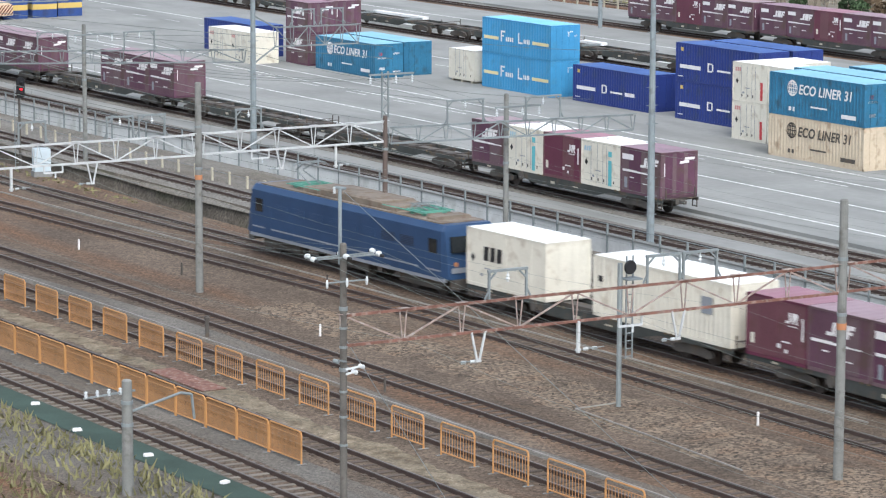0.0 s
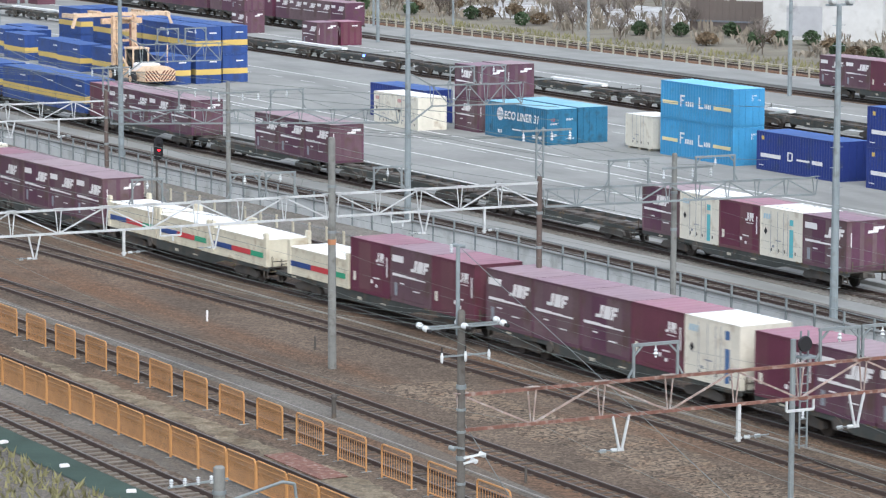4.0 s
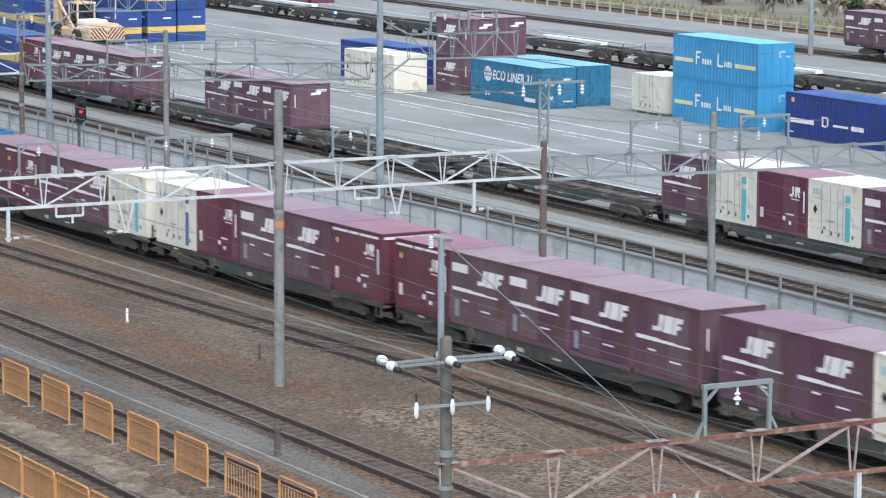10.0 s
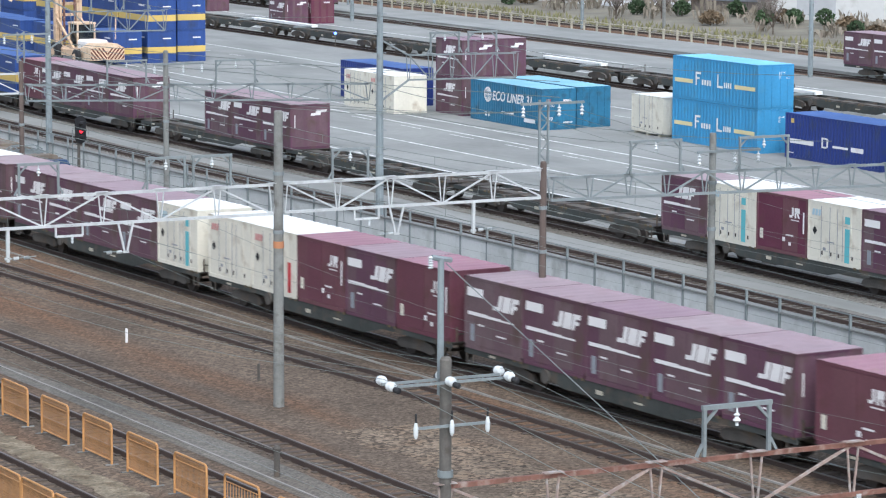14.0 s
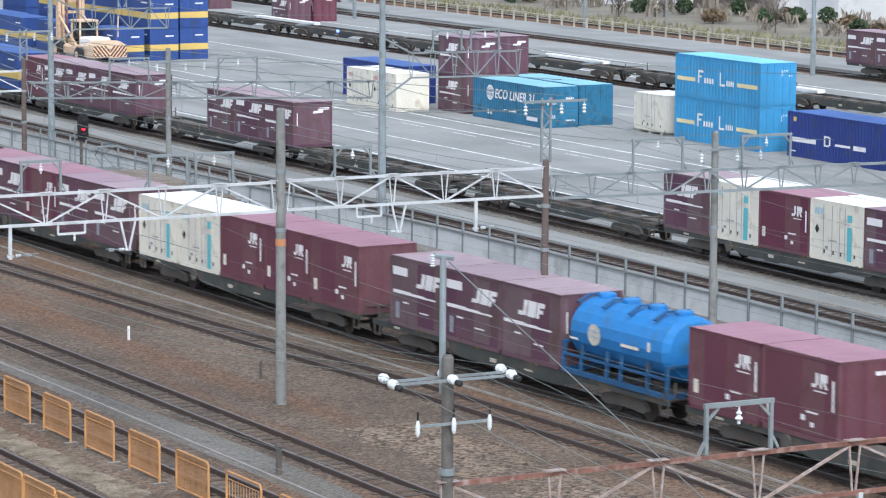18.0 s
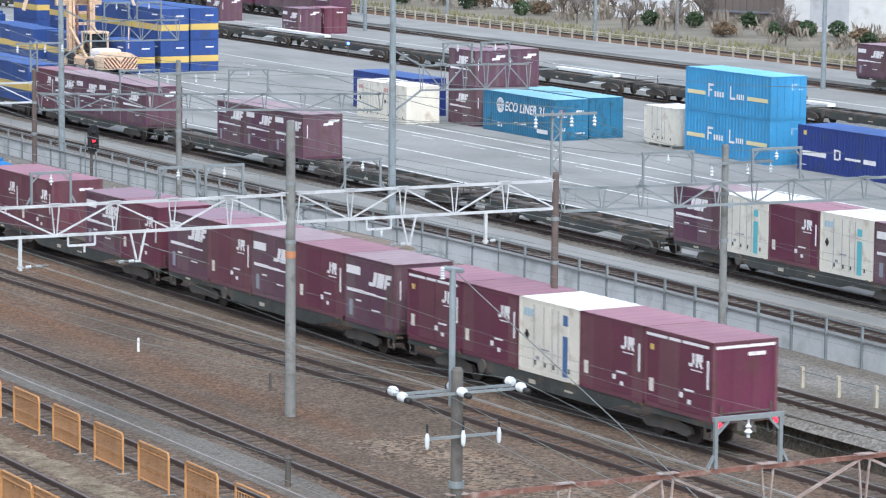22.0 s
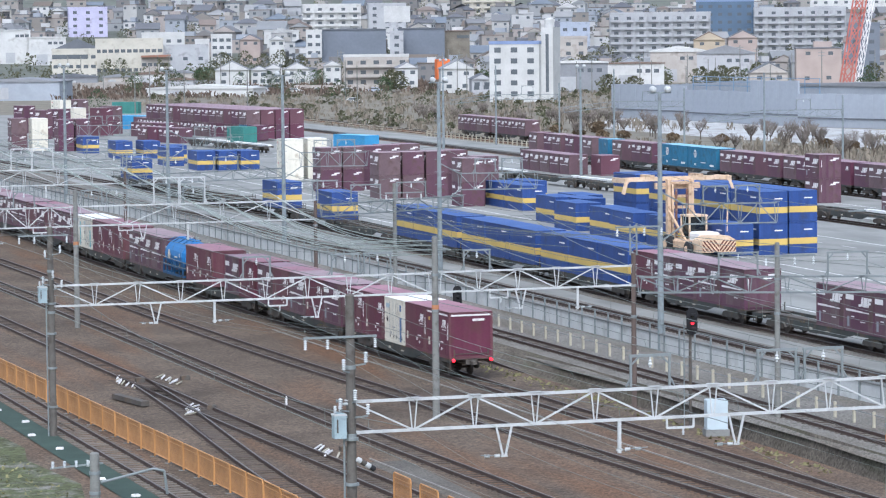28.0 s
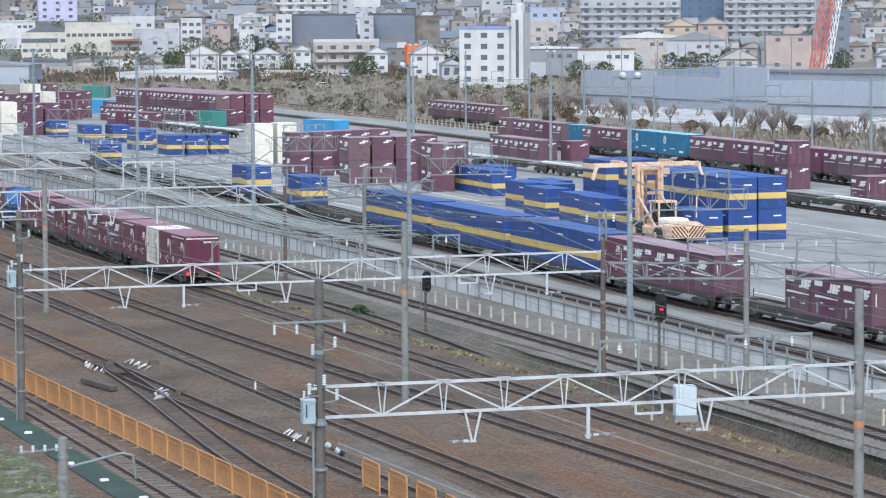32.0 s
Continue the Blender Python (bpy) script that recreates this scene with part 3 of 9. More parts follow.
JR_SIGN = [d("emblem", WHITE, 2.62, 2.74, 1.68, 2.03), d("emblem", WHITE, 2.44, 2.66, 1.60, 1.70), d("emblem", WHITE, 2.82, 2.93, 1.60, 2.03), d("emblem", WHITE, 2.93, 3.18, 1.80, 2.03), d("emblem", WHITE, 3.08, 3.20, 1.60, 1.80, -0.12), d("small_marking", WHITE, 2.55, 3.15, 1.48, 1.52)]
SMALLS = [d("label_plate", CREAM, 0.28, 0.52, 0.50, 0.92), d("small_marking", WHITE, 1.95, 2.15, 0.55, 0.72), d("small_marking", WHITE, 2.4, 2.58, 0.40, 0.54), d("small_marking", WHITE, 2.2, 2.75, 0.80, 0.86)]
JRF_SIGN = [d("emblem", WHITE, 1.86, 2.20, 1.52, 1.66, 0.03), d("emblem", WHITE, 2.14, 2.38, 1.54, 2.06, 0.13), d("emblem", WHITE, 2.43, 2.92, 1.52, 2.06, 0.13), d("emblem", WHITE, 2.97, 3.16, 1.52, 2.06, 0.13), d("emblem", WHITE, 3.24, 3.50, 1.90, 2.06, 0.04), d("emblem", WHITE, 3.19, 3.40, 1.70, 1.82, 0.03)]
MID_SIGN = [(n, m, a - 0.75, b - 0.75, *r) for n, m, a, b, *r in JRF_SIGN]
STRIPE = [d("white_stripe", WHITE, 0.22, 1.5, 1.17, 1.29), d("white_stripe", WHITE, 1.5, 2.4, 1.17, 1.26), d("white_stripe", WHITE, 2.4, 3.2, 1.17, 1.23)]
RECT = [d("white_panel", WHITE, 0.18, 1.22, 1.82, 2.12, 0, "white painted panel")]
LOWJ = [d("label_plate", LOCOGREY, 0.40, 0.66, 0.28, 0.86), d("small_marking", WHITE, 2.1, 2.7, 0.62, 0.67), d("small_marking", WHITE, 0.9, 1.3, 0.85, 0.91)]
BANDS = [d("white_band", WHITE, 0.10, 1.25, 2.26, 2.35), d("white_band", WHITE, 1.35, 2.0, 2.26, 2.35), d("white_band", WHITE, 2.1, 3.5, 2.26, 2.35), d("warning_mark", YELLOW, 0.32, 0.52, 1.82, 2.0)]
VTEXT = [d("small_marking", WHITE, 3.42, 3.52, 1.0, 1.9)]
DIAMOND = [d("warning_diamond", BLACK, 0.36, 0.66, 1.08, 1.46, 9)]
ENDMARK = [("small_marking", WHITE, 0.1, 0.75, 2.0, 2.12)]
ENDSIGN = [("end_emblem", WHITE, 0.02, 0.30, 1.84, 1.98, 0.05), ("end_emblem", WHITE, 0.28, 0.62, 1.86, 2.16, 0.10), ("end_emblem", WHITE, 0.66, 0.98, 2.02, 2.16, 0.06), ("small_marking", WHITE, -0.98, -0.93, 1.2, 1.9)]
SMALLW = [d("small_marking", LOCOGREY, 1.1, 1.3, 0.5, 0.62), d("small_marking", LOCOGREY, 1.4, 1.9, 0.85, 0.9), d("name_marking", PALEBLUE, 0.30, 0.46, 1.90, 2.16, 0.04), d("name_marking", PALEBLUE, 0.52, 0.68, 1.90, 2.16, 0.04), d("name_marking", PALEBLUE, 0.74, 0.88, 1.90, 2.16, 0.04)]
SMALLR = SMALLW[:2] + [d("name_marking", PALERED, 0.30, 0.46, 1.90, 2.16, 0.04), d("name_marking", PALERED, 0.52, 0.68, 1.90, 2.16, 0.04), d("name_marking", PALERED, 0.74, 0.88, 1.90, 2.16, 0.04)]
TWIN = [d("door_bar", LOCOGREY, u, u + 0.03, 0.2, 2.32) for u in (0.95, 1.55, 2.08, 2.45)] + [d("door_latch", UNDER, u, u + 0.1, 0.3, 0.46) for u in (1.0, 1.62, 2.15, 3.1)]
L12, W12, H12 = 3.72, 2.45, 2.5
KINDS = {}


def kinds():
    c = box_container
    K = KINDS
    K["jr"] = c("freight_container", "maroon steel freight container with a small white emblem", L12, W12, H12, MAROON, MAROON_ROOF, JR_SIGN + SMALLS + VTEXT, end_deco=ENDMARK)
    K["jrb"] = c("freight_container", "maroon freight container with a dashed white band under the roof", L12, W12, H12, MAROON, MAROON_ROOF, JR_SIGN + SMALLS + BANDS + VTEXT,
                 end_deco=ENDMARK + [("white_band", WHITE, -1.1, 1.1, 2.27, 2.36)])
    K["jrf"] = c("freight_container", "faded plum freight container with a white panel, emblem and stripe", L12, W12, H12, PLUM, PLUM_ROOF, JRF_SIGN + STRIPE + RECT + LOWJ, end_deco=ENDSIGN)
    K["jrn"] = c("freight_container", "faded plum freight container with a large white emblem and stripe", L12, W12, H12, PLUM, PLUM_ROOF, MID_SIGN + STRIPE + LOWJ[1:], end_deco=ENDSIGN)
    K["wt"] = c("refrigerated_container", "cream white container with a teal upright stripe and black diamond", L12, W12, H12, CREAM, WHITE_ROOF, DIAMOND + SMALLW + TWIN + [d("upright_stripe", TEAL, 2.62, 2.95, 0.15, 1.55), d("upright_stripe", TEAL, 2.62, 2.95, 1.75, 2.05)])
    K["wn"] = c("refrigerated_container", "cream white container with a navy upright stripe", L12, W12, H12, CREAM, WHITE_ROOF, DIAMOND + SMALLW + TWIN + [d("upright_stripe", NAVY, 2.75, 3.05, 0.15, 1.5), d("upright_stripe", NAVY, 2.75, 3.05, 1.85, 2.2)])
    K["wr"] = c("refrigerated_container", "cream white container with a red upright stripe", L12, W12, H12, CREAM, WHITE_ROOF, DIAMOND + SMALLR + TWIN + [d("upright_stripe", RED, 3.0, 3.25, 0.2, 1.35)])
    K["wp"] = c("refrigerated_container", "plain cream white container with upright ribs", L12, W12, H12, CREAM, WHITE_ROOF, DIAMOND + SMALLR + TWIN)
    J20 = [d("name_marking", BLACK, 1.35 + i * 0.5, 1.35 + i * 0.5 + 0.36, 1.22, 1.86, 0.05) for i in range(3)]
    K["w20"] = c("white_container", "white twenty foot container with a black name on its side", 6.06, 2.45, 2.6, CREAM, WHITE_ROOF, J20 + DIAMOND + SMALLW[:2])
    K["w31"] = c("white_container", "long white ribbed container with a round blue mark", 9.3, 2.45, 2.6, CREAM, WHITE_ROOF, [d("round_mark", LOCOGREY, 7.4, 8.1, 1.2, 1.9), d("warning_diamond", BLACK, 0.4, 0.7, 1.5, 1.75)], rib=0.3)
    TRI = [d("colour_stripe", ROYAL, 0.2, 2.3, 0.42, 0.68), d("colour_stripe", RED, 2.3, 4.4, 0.42, 0.68), d("colour_stripe", GREEN, 4.4, 5.8, 0.42, 0.68)]
    low = K["low"] = c("low_container", "low cream container with a blue, red and green stripe", 6.06, 2.45, 1.35, LOWCREAM, WHITE_ROOF, TRI, doors=0)
    for x in (-1, 1):
        for y in (-1, 1):
            g = Geo()
            g.cbox(x * 1.16 - 0.09, x * 1.16 + 0.09, y * 2.96 - 0.16, y * 2.96 + 0.16, 0.0, 1.68, 0.05)
            part("corner_upright", g, LOWCREAM, low)
    YB = [d("yellow_band", YELLOW, 0.02, 6.04, 0.78, 1.28), d("small_marking", WHITE, 4.2, 5.4, 2.0, 2.1)]
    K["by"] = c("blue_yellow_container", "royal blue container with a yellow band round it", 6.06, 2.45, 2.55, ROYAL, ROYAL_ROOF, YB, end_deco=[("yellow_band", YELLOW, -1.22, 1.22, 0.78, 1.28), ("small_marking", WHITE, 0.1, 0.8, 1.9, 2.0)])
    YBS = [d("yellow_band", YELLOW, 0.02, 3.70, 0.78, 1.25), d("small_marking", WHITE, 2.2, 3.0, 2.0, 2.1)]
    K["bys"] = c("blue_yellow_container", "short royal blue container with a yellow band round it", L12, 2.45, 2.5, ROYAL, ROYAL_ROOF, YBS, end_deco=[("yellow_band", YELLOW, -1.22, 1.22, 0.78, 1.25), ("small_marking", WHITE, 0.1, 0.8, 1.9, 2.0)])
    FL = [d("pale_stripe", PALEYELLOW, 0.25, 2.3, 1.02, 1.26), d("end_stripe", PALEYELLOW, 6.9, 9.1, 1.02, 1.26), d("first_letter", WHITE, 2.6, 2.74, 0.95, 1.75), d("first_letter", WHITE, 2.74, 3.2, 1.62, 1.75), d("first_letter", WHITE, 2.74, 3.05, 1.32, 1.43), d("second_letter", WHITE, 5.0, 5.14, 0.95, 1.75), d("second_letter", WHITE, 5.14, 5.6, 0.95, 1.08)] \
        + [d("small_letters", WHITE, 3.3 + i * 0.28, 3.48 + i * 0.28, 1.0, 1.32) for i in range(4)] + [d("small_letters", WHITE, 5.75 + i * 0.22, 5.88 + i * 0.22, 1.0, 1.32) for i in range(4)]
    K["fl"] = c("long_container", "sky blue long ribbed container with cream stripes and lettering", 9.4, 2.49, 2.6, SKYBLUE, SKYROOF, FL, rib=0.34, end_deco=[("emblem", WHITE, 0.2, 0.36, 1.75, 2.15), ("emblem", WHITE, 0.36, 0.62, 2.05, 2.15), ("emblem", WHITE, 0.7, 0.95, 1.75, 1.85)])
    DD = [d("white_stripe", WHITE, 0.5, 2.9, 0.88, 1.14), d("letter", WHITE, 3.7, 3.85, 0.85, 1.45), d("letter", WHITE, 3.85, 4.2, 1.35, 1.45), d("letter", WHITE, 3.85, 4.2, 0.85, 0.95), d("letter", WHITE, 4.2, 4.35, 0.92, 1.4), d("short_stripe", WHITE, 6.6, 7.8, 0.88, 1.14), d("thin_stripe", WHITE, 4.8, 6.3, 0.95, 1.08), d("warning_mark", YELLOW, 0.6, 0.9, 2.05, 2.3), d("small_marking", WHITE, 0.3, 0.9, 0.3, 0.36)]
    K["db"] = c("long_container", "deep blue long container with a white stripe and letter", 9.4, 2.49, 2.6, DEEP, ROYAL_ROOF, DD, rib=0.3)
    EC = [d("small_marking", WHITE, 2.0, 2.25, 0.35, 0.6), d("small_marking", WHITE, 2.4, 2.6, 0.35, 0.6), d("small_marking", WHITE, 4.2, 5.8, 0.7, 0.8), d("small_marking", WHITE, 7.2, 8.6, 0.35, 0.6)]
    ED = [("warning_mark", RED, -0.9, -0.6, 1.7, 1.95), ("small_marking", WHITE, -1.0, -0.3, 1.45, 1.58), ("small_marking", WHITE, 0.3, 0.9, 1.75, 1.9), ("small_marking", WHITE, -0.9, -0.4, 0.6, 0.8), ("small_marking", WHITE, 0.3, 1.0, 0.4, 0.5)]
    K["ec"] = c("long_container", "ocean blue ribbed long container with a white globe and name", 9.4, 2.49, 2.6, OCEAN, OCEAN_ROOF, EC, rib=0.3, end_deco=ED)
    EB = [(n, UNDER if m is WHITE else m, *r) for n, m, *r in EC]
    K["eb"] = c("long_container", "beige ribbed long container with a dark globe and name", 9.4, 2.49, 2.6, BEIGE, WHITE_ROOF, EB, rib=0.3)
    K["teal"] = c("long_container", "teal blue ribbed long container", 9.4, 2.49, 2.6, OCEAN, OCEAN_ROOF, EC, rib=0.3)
    K["ws"] = c("white_container", "small white container standing on a timber skid", L12, 2.45, 2.3, CREAM, WHITE_ROOF, SMALLW[:2] + TWIN)
    K["bl31"] = c("long_container", "royal blue long container with a plain side", 9.4, 2.49, 2.6, DEEP, ROYAL_ROOF, [], rib=0.3)
    K["ocean"] = c("freight_container", "teal blue twelve foot freight container", L12, W12, H12, OCEAN, OCEAN_ROOF, JR_SIGN[:1], doors=0, far=True)
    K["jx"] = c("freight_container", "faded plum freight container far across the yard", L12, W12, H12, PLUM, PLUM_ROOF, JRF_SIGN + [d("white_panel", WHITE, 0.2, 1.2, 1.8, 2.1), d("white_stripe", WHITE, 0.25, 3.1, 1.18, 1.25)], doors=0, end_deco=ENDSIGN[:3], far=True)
    K["jxr"] = c("freight_container", "maroon freight container far across the yard, haze tinted into its paint", L12, W12, H12, HAZY_MAROON, PLUM_ROOF, JR_SIGN[:5], doors=0, end_deco=ENDSIGN[:3], far=True)
    for k in K.values():
        k.location = (0, -900, -60)


def lettering(t, text, size, W, u, L, v, material, name="lettering"):
    """Raised painted word on the side of a container, read from outside."""
    cu = bpy.data.curves.new(name, "FONT")
    cu.body, cu.size, cu.extrude = text, size, 0.004
    cu.shear, cu.offset, cu.space_character = 0.18, 0.018, 1.04
    ob = new(name, cu)
    me = bpy.data.meshes.new_from_object(ob)
    bpy.data.objects.remove(ob)
    me.materials.append(material)
    o = part(name, me, material, t)
    o.matrix_basis = Matrix(((0, 0, -1, -W / 2 - 0.008), (-1, 0, 0, L / 2 - u), (0, 1, 0, v), (0, 0, 0, 1)))
    return o


def globe(t, W, L, u, v, r, material):
    """Ring with meridians and parallels, painted on the side."""
    g = Geo()
    x = -W / 2 - 0.008

    def line(pts, w):
        for (a, b), (c, e) in zip(pts, pts[1:]):
            g.bar((x, L / 2 - u - a, v + b), (x, L / 2 - u - c, v + e), 0.012, w)
    for k in (1.0, 0.62, 0.22):
        line([(k * r * math.cos(q), r * math.sin(q)) for q in np.linspace(0, math.tau, 25)], 0.06)
    for q in (-0.55, 0.0, 0.55):
        c = math.sqrt(1 - q * q) * r
        line([(-c, q * r), (c, q * r)], 0.055)
    part("globe_mark", g, material, t)


kinds()
for key, m in (("ec", WHITE), ("eb", UNDER), ("teal", WHITE)):
    globe(KINDS[key], 2.49, 9.4, 2.35, 1.75, 0.46, m)
lettering(KINDS["ec"], "ECO LINER 31", 0.82, 2.49, 2.95, 9.4, 1.45, WHITE)
lettering(KINDS["eb"], "ECO LINER 31", 0.82, 2.49, 2.95, 9.4, 1.45, UNDER)


def tank_frame(t, L, W, H, m, r=0.05):
    for y in (-1, 1):
        g = Geo()
        for x in (-1, 1):
            g.bar((x * (W / 2 - r), y * (L / 2 - r), 0), (x * (W / 2 - r), y * (L / 2 - r), H), 2 * r)
            g.bar((x * (W / 2 - r), y * (L / 2 - r), H * 0.78), (x * (W / 2 - 0.55), y * (L / 2 - r), H - 0.06), r * 1.4)
            g.bar((x * (W / 2 - r), y * (L / 2 - r), H * 0.22), (x * (W / 2 - 0.55), y * (L / 2 - r), 0.06), r * 1.4)
        g.bar((-W / 2, y * (L / 2 - r), H - r), (W / 2, y * (L / 2 - r), H - r), 2 * r)
        g.bar((-W / 2, y * (L / 2 - r), r), (W / 2, y * (L / 2 - r), r), 2 * r)
        part("end_frame", g, m, t)
    for x in (-1, 1):
        for z in (r, H - r):
            g = Geo()
            g.bar((x * (W / 2 - r), -L / 2, z), (x * (W / 2 - r), L / 2, z), 2 * r)
            part("side_rail", g, m, t)
        g = Geo()
        g.bar((x * (W / 2 - r), L / 2, 0.1), (x * (W / 2 - r), L / 2 - 1.0, 0.75), r * 1.3)
        g.bar((x * (W / 2 - r), -L / 2, 0.1), (x * (W / 2 - r), -L / 2 + 1.0, 0.75), r * 1.3)
        part("brace", g, m, t)


def tank_container(key, name, label, shell, cap, frame_m, H=2.5):
    L, W, r = 6.06, 2.45, 1.03
    t = thing(name, label, "tank container", "containers")
    tank_frame(t, L, W, H, frame_m)
    g = Geo()
    zc = 0.2 + r
    prof = [(0.0, -L / 2 + 0.12), (0.55, -L / 2 + 0.18), (0.9, -L / 2 + 0.34), (r, -L / 2 + 0.6), (r, L / 2 - 0.6), (0.9, L / 2 - 0.34), (0.55, L / 2 - 0.18), (0.0, L / 2 - 0.12)]
    g.lathe([(max(a, 0.01), b) for a, b in prof], (0, 0, zc), "y", 24)
    part("tank_shell", g, shell, t)
    if cap:
        g = Geo()
        n = 9
        pts = []
        for y in (-L / 2 + 0.62, L / 2 - 0.62):
            for i in range(n):
                a = radians(28 + i * (124 / (n - 1)))
                pts.append(((r + 0.012) * math.cos(a), y, zc + (r + 0.012) * math.sin(a)))
        g.poly(pts, [(i, i + 1, n + i + 1, n + i) for i in range(n - 1)])
        part("upper_cladding", g, cap, t, "bright blue upper half of the cladding")
    g = Geo()
    for y in np.linspace(-2.4, 2.4, 6):
        g.box(-0.5, 0.5, y - 0.03, y + 0.03, zc + r + 0.02, zc + r + 0.06)
    for x in (-0.45, 0.45):
        g.bar((x, -2.9, zc + r + 0.07), (x, 2.9, zc + r + 0.07), 0.08, 0.04)
    part("walkway", g, frame_m if cap else GALV, t)
    g = Geo()
    g.lathe([(0.28, 0), (0.28, 0.14), (0.2, 0.2)], (0, 0.3, zc + r - 0.03), "z", 12)
    part("manhole", g, GALV, t)
    for y in (-1.9, 1.9):
        g = Geo()
        g.prism([(-0.95, 0.05), (0.95, 0.05), (0.75, 0.42), (-0.75, 0.42)], y - 0.1, y + 0.1)
        part("saddle", g, frame_m, t)
    decals(t, 2 * r - 0.05, L, [d("small_marking", LOCOGREY, 2.2, 3.4, zc - 0.05, zc + 0.05), d("warning_diamond", BLACK, 0.95, 1.15, zc - 0.1, zc + 0.15)])
    t.location = (0, -900, -60)
    KINDS[key] = t


tank_container("tw", "tank_container", "cream tank in a dark blue open frame", CREAM, None, NAVY)
tank_container("tb", "tank_container", "stained grey tank with bright blue upper cladding and frame", TANKGREY, TANKBLUE, TANKBLUE)


def powder_tank():
    L, W = 6.06, 2.45
    t = thing("powder_tank_container", "bright blue powder tank with rounded hoppers in a low frame", "tank container", "containers")
    g = Geo()
    n = 20
    ring = []
    for k in range(n):
        a = k * math.tau / n
        x, z = 1.16 * math.cos(a), 1.08 * math.sin(a)
        ring.append((x, 1.42 + (z if z > 0 else z * 0.98)))
    ys = [(-L / 2 + 0.1, 0.55), (-L / 2 + 0.16, 0.86), (-L / 2 + 0.42, 1.0), (L / 2 - 0.42, 1.0), (L / 2 - 0.16, 0.86), (L / 2 - 0.1, 0.55)]
    pts = [(x * s, y, 1.42 + (z - 1.42) * s) for y, s in ys for x, z in ring]
    fs = [(j * n + i, j * n + (i + 1) % n, (j + 1) * n + (i + 1) % n, (j + 1) * n + i) for j in range(len(ys) - 1) for i in range(n)]
    g.poly(pts, fs + [tuple(range(n)), tuple(range(5 * n + n - 1, 5 * n - 1, -1))])
    part("tank_shell", g, TANKBLUE, t)
    for y in (-2.2, -0.75, 0.75, 2.2):
        g = Geo()
        g.lathe([(0.3, 0), (0.3, 0.12), (0.24, 0.16)], (0.0, y, 2.46), "z", 12)
        part("hatch", g, TANKBLUE, t)
        g = Geo()
        g.bar((-0.9, y + 0.35, 2.32), (-0.45, y + 0.35, 2.56), 0.12, 0.06)
        g.bar((-0.45, y + 0.35, 2.56), (0.45, y + 0.35, 2.56), 0.12, 0.06)
        part("roof_rib", g, FRAMEBLUE, t)
    for x in (-1, 1):
        g = Geo()
        g.bar((x * 1.18, -L / 2, 0.08), (x * 1.18, L / 2, 0.08), 0.12, 0.16)
        g.bar((x * 1.18, -L / 2, 0.62), (x * 1.18, L / 2, 0.62), 0.08)
        part("side_rail", g, FRAMEBLUE, t)
        for y in (-2.98, -1.9, -0.4, 0.4, 1.9, 2.98):
            g = Geo()
            g.bar((x * 1.18, y, 0.1), (x * 1.14, y, 1.0), 0.11)
            part("upright", g, FRAMEBLUE, t)
    for y in (-1, 1):
        g = Geo()
        g.bar((-1.2, y * 2.98, 0.08), (1.2, y * 2.98, 0.08), 0.12, 0.16)
        g.bar((-1.2, y * 2.98, 1.0), (1.2, y * 2.98, 1.0), 0.09)
        part("end_rail", g, FRAMEBLUE, t)
    globe(t, 2.34, L, 1.85, 1.45, 0.32, CREAM)
    decals(t, 2.34, L, [d("small_marking", CREAM, 3.4, 4.4, 1.3, 1.4), d("small_marking", CREAM, 4.9, 5.05, 1.35, 1.65), d("small_marking", CREAM, 0.4, 0.9, 1.15, 1.22)])
    t.location = (0, -900, -60)
    KINDS["tp"] = t


powder_tank()


# ---------------------------------------------------------------- flat wagons
def end_gear(t, y, L):
    """Coupler and hand rail at one end of a wagon."""
    g = Geo()
    g.box(-0.12, 0.12, y * (L / 2) - 0.02, y * (L / 2) + 0.02, 0.7, 0.95)
    g.box(-0.09, 0.09, min(y * L / 2, y * (L / 2 + 0.42)), max(y * L / 2, y * (L / 2 + 0.42)), 0.74, 0.92)
    part("coupler", g, UNDER, t)
    g = Geo()
    for x in (-0.95, 0.95):
        g.bar((x, y * (L / 2 - 0.03), 1.02), (x, y * (L / 2 - 0.03), 1.55), 0.05)
    g.bar((-0.95, y * (L / 2 - 0.03), 1.3), (0.95, y * (L / 2 - 0.03), 1.3), 0.04)
    part("end_rail", g, UNDER, t)
    for x in (-1, 1):
        g = Geo()
        g.bar((x * 1.17, y * (L / 2 - 0.12), 0.5), (x * 1.17, y * (L / 2 - 0.12), 1.0), 0.05)
        g.bar((x * 1.17, y * (L / 2 - 0.5), 0.5), (x * 1.17, y * (L / 2 - 0.5), 0.9), 0.05)
        g.bar((x * 1.17, y * (L / 2 - 0.08), 0.5), (x * 1.17, y * (L / 2 - 0.54), 0.5), 0.05)
        part("step", g, UNDER, t)


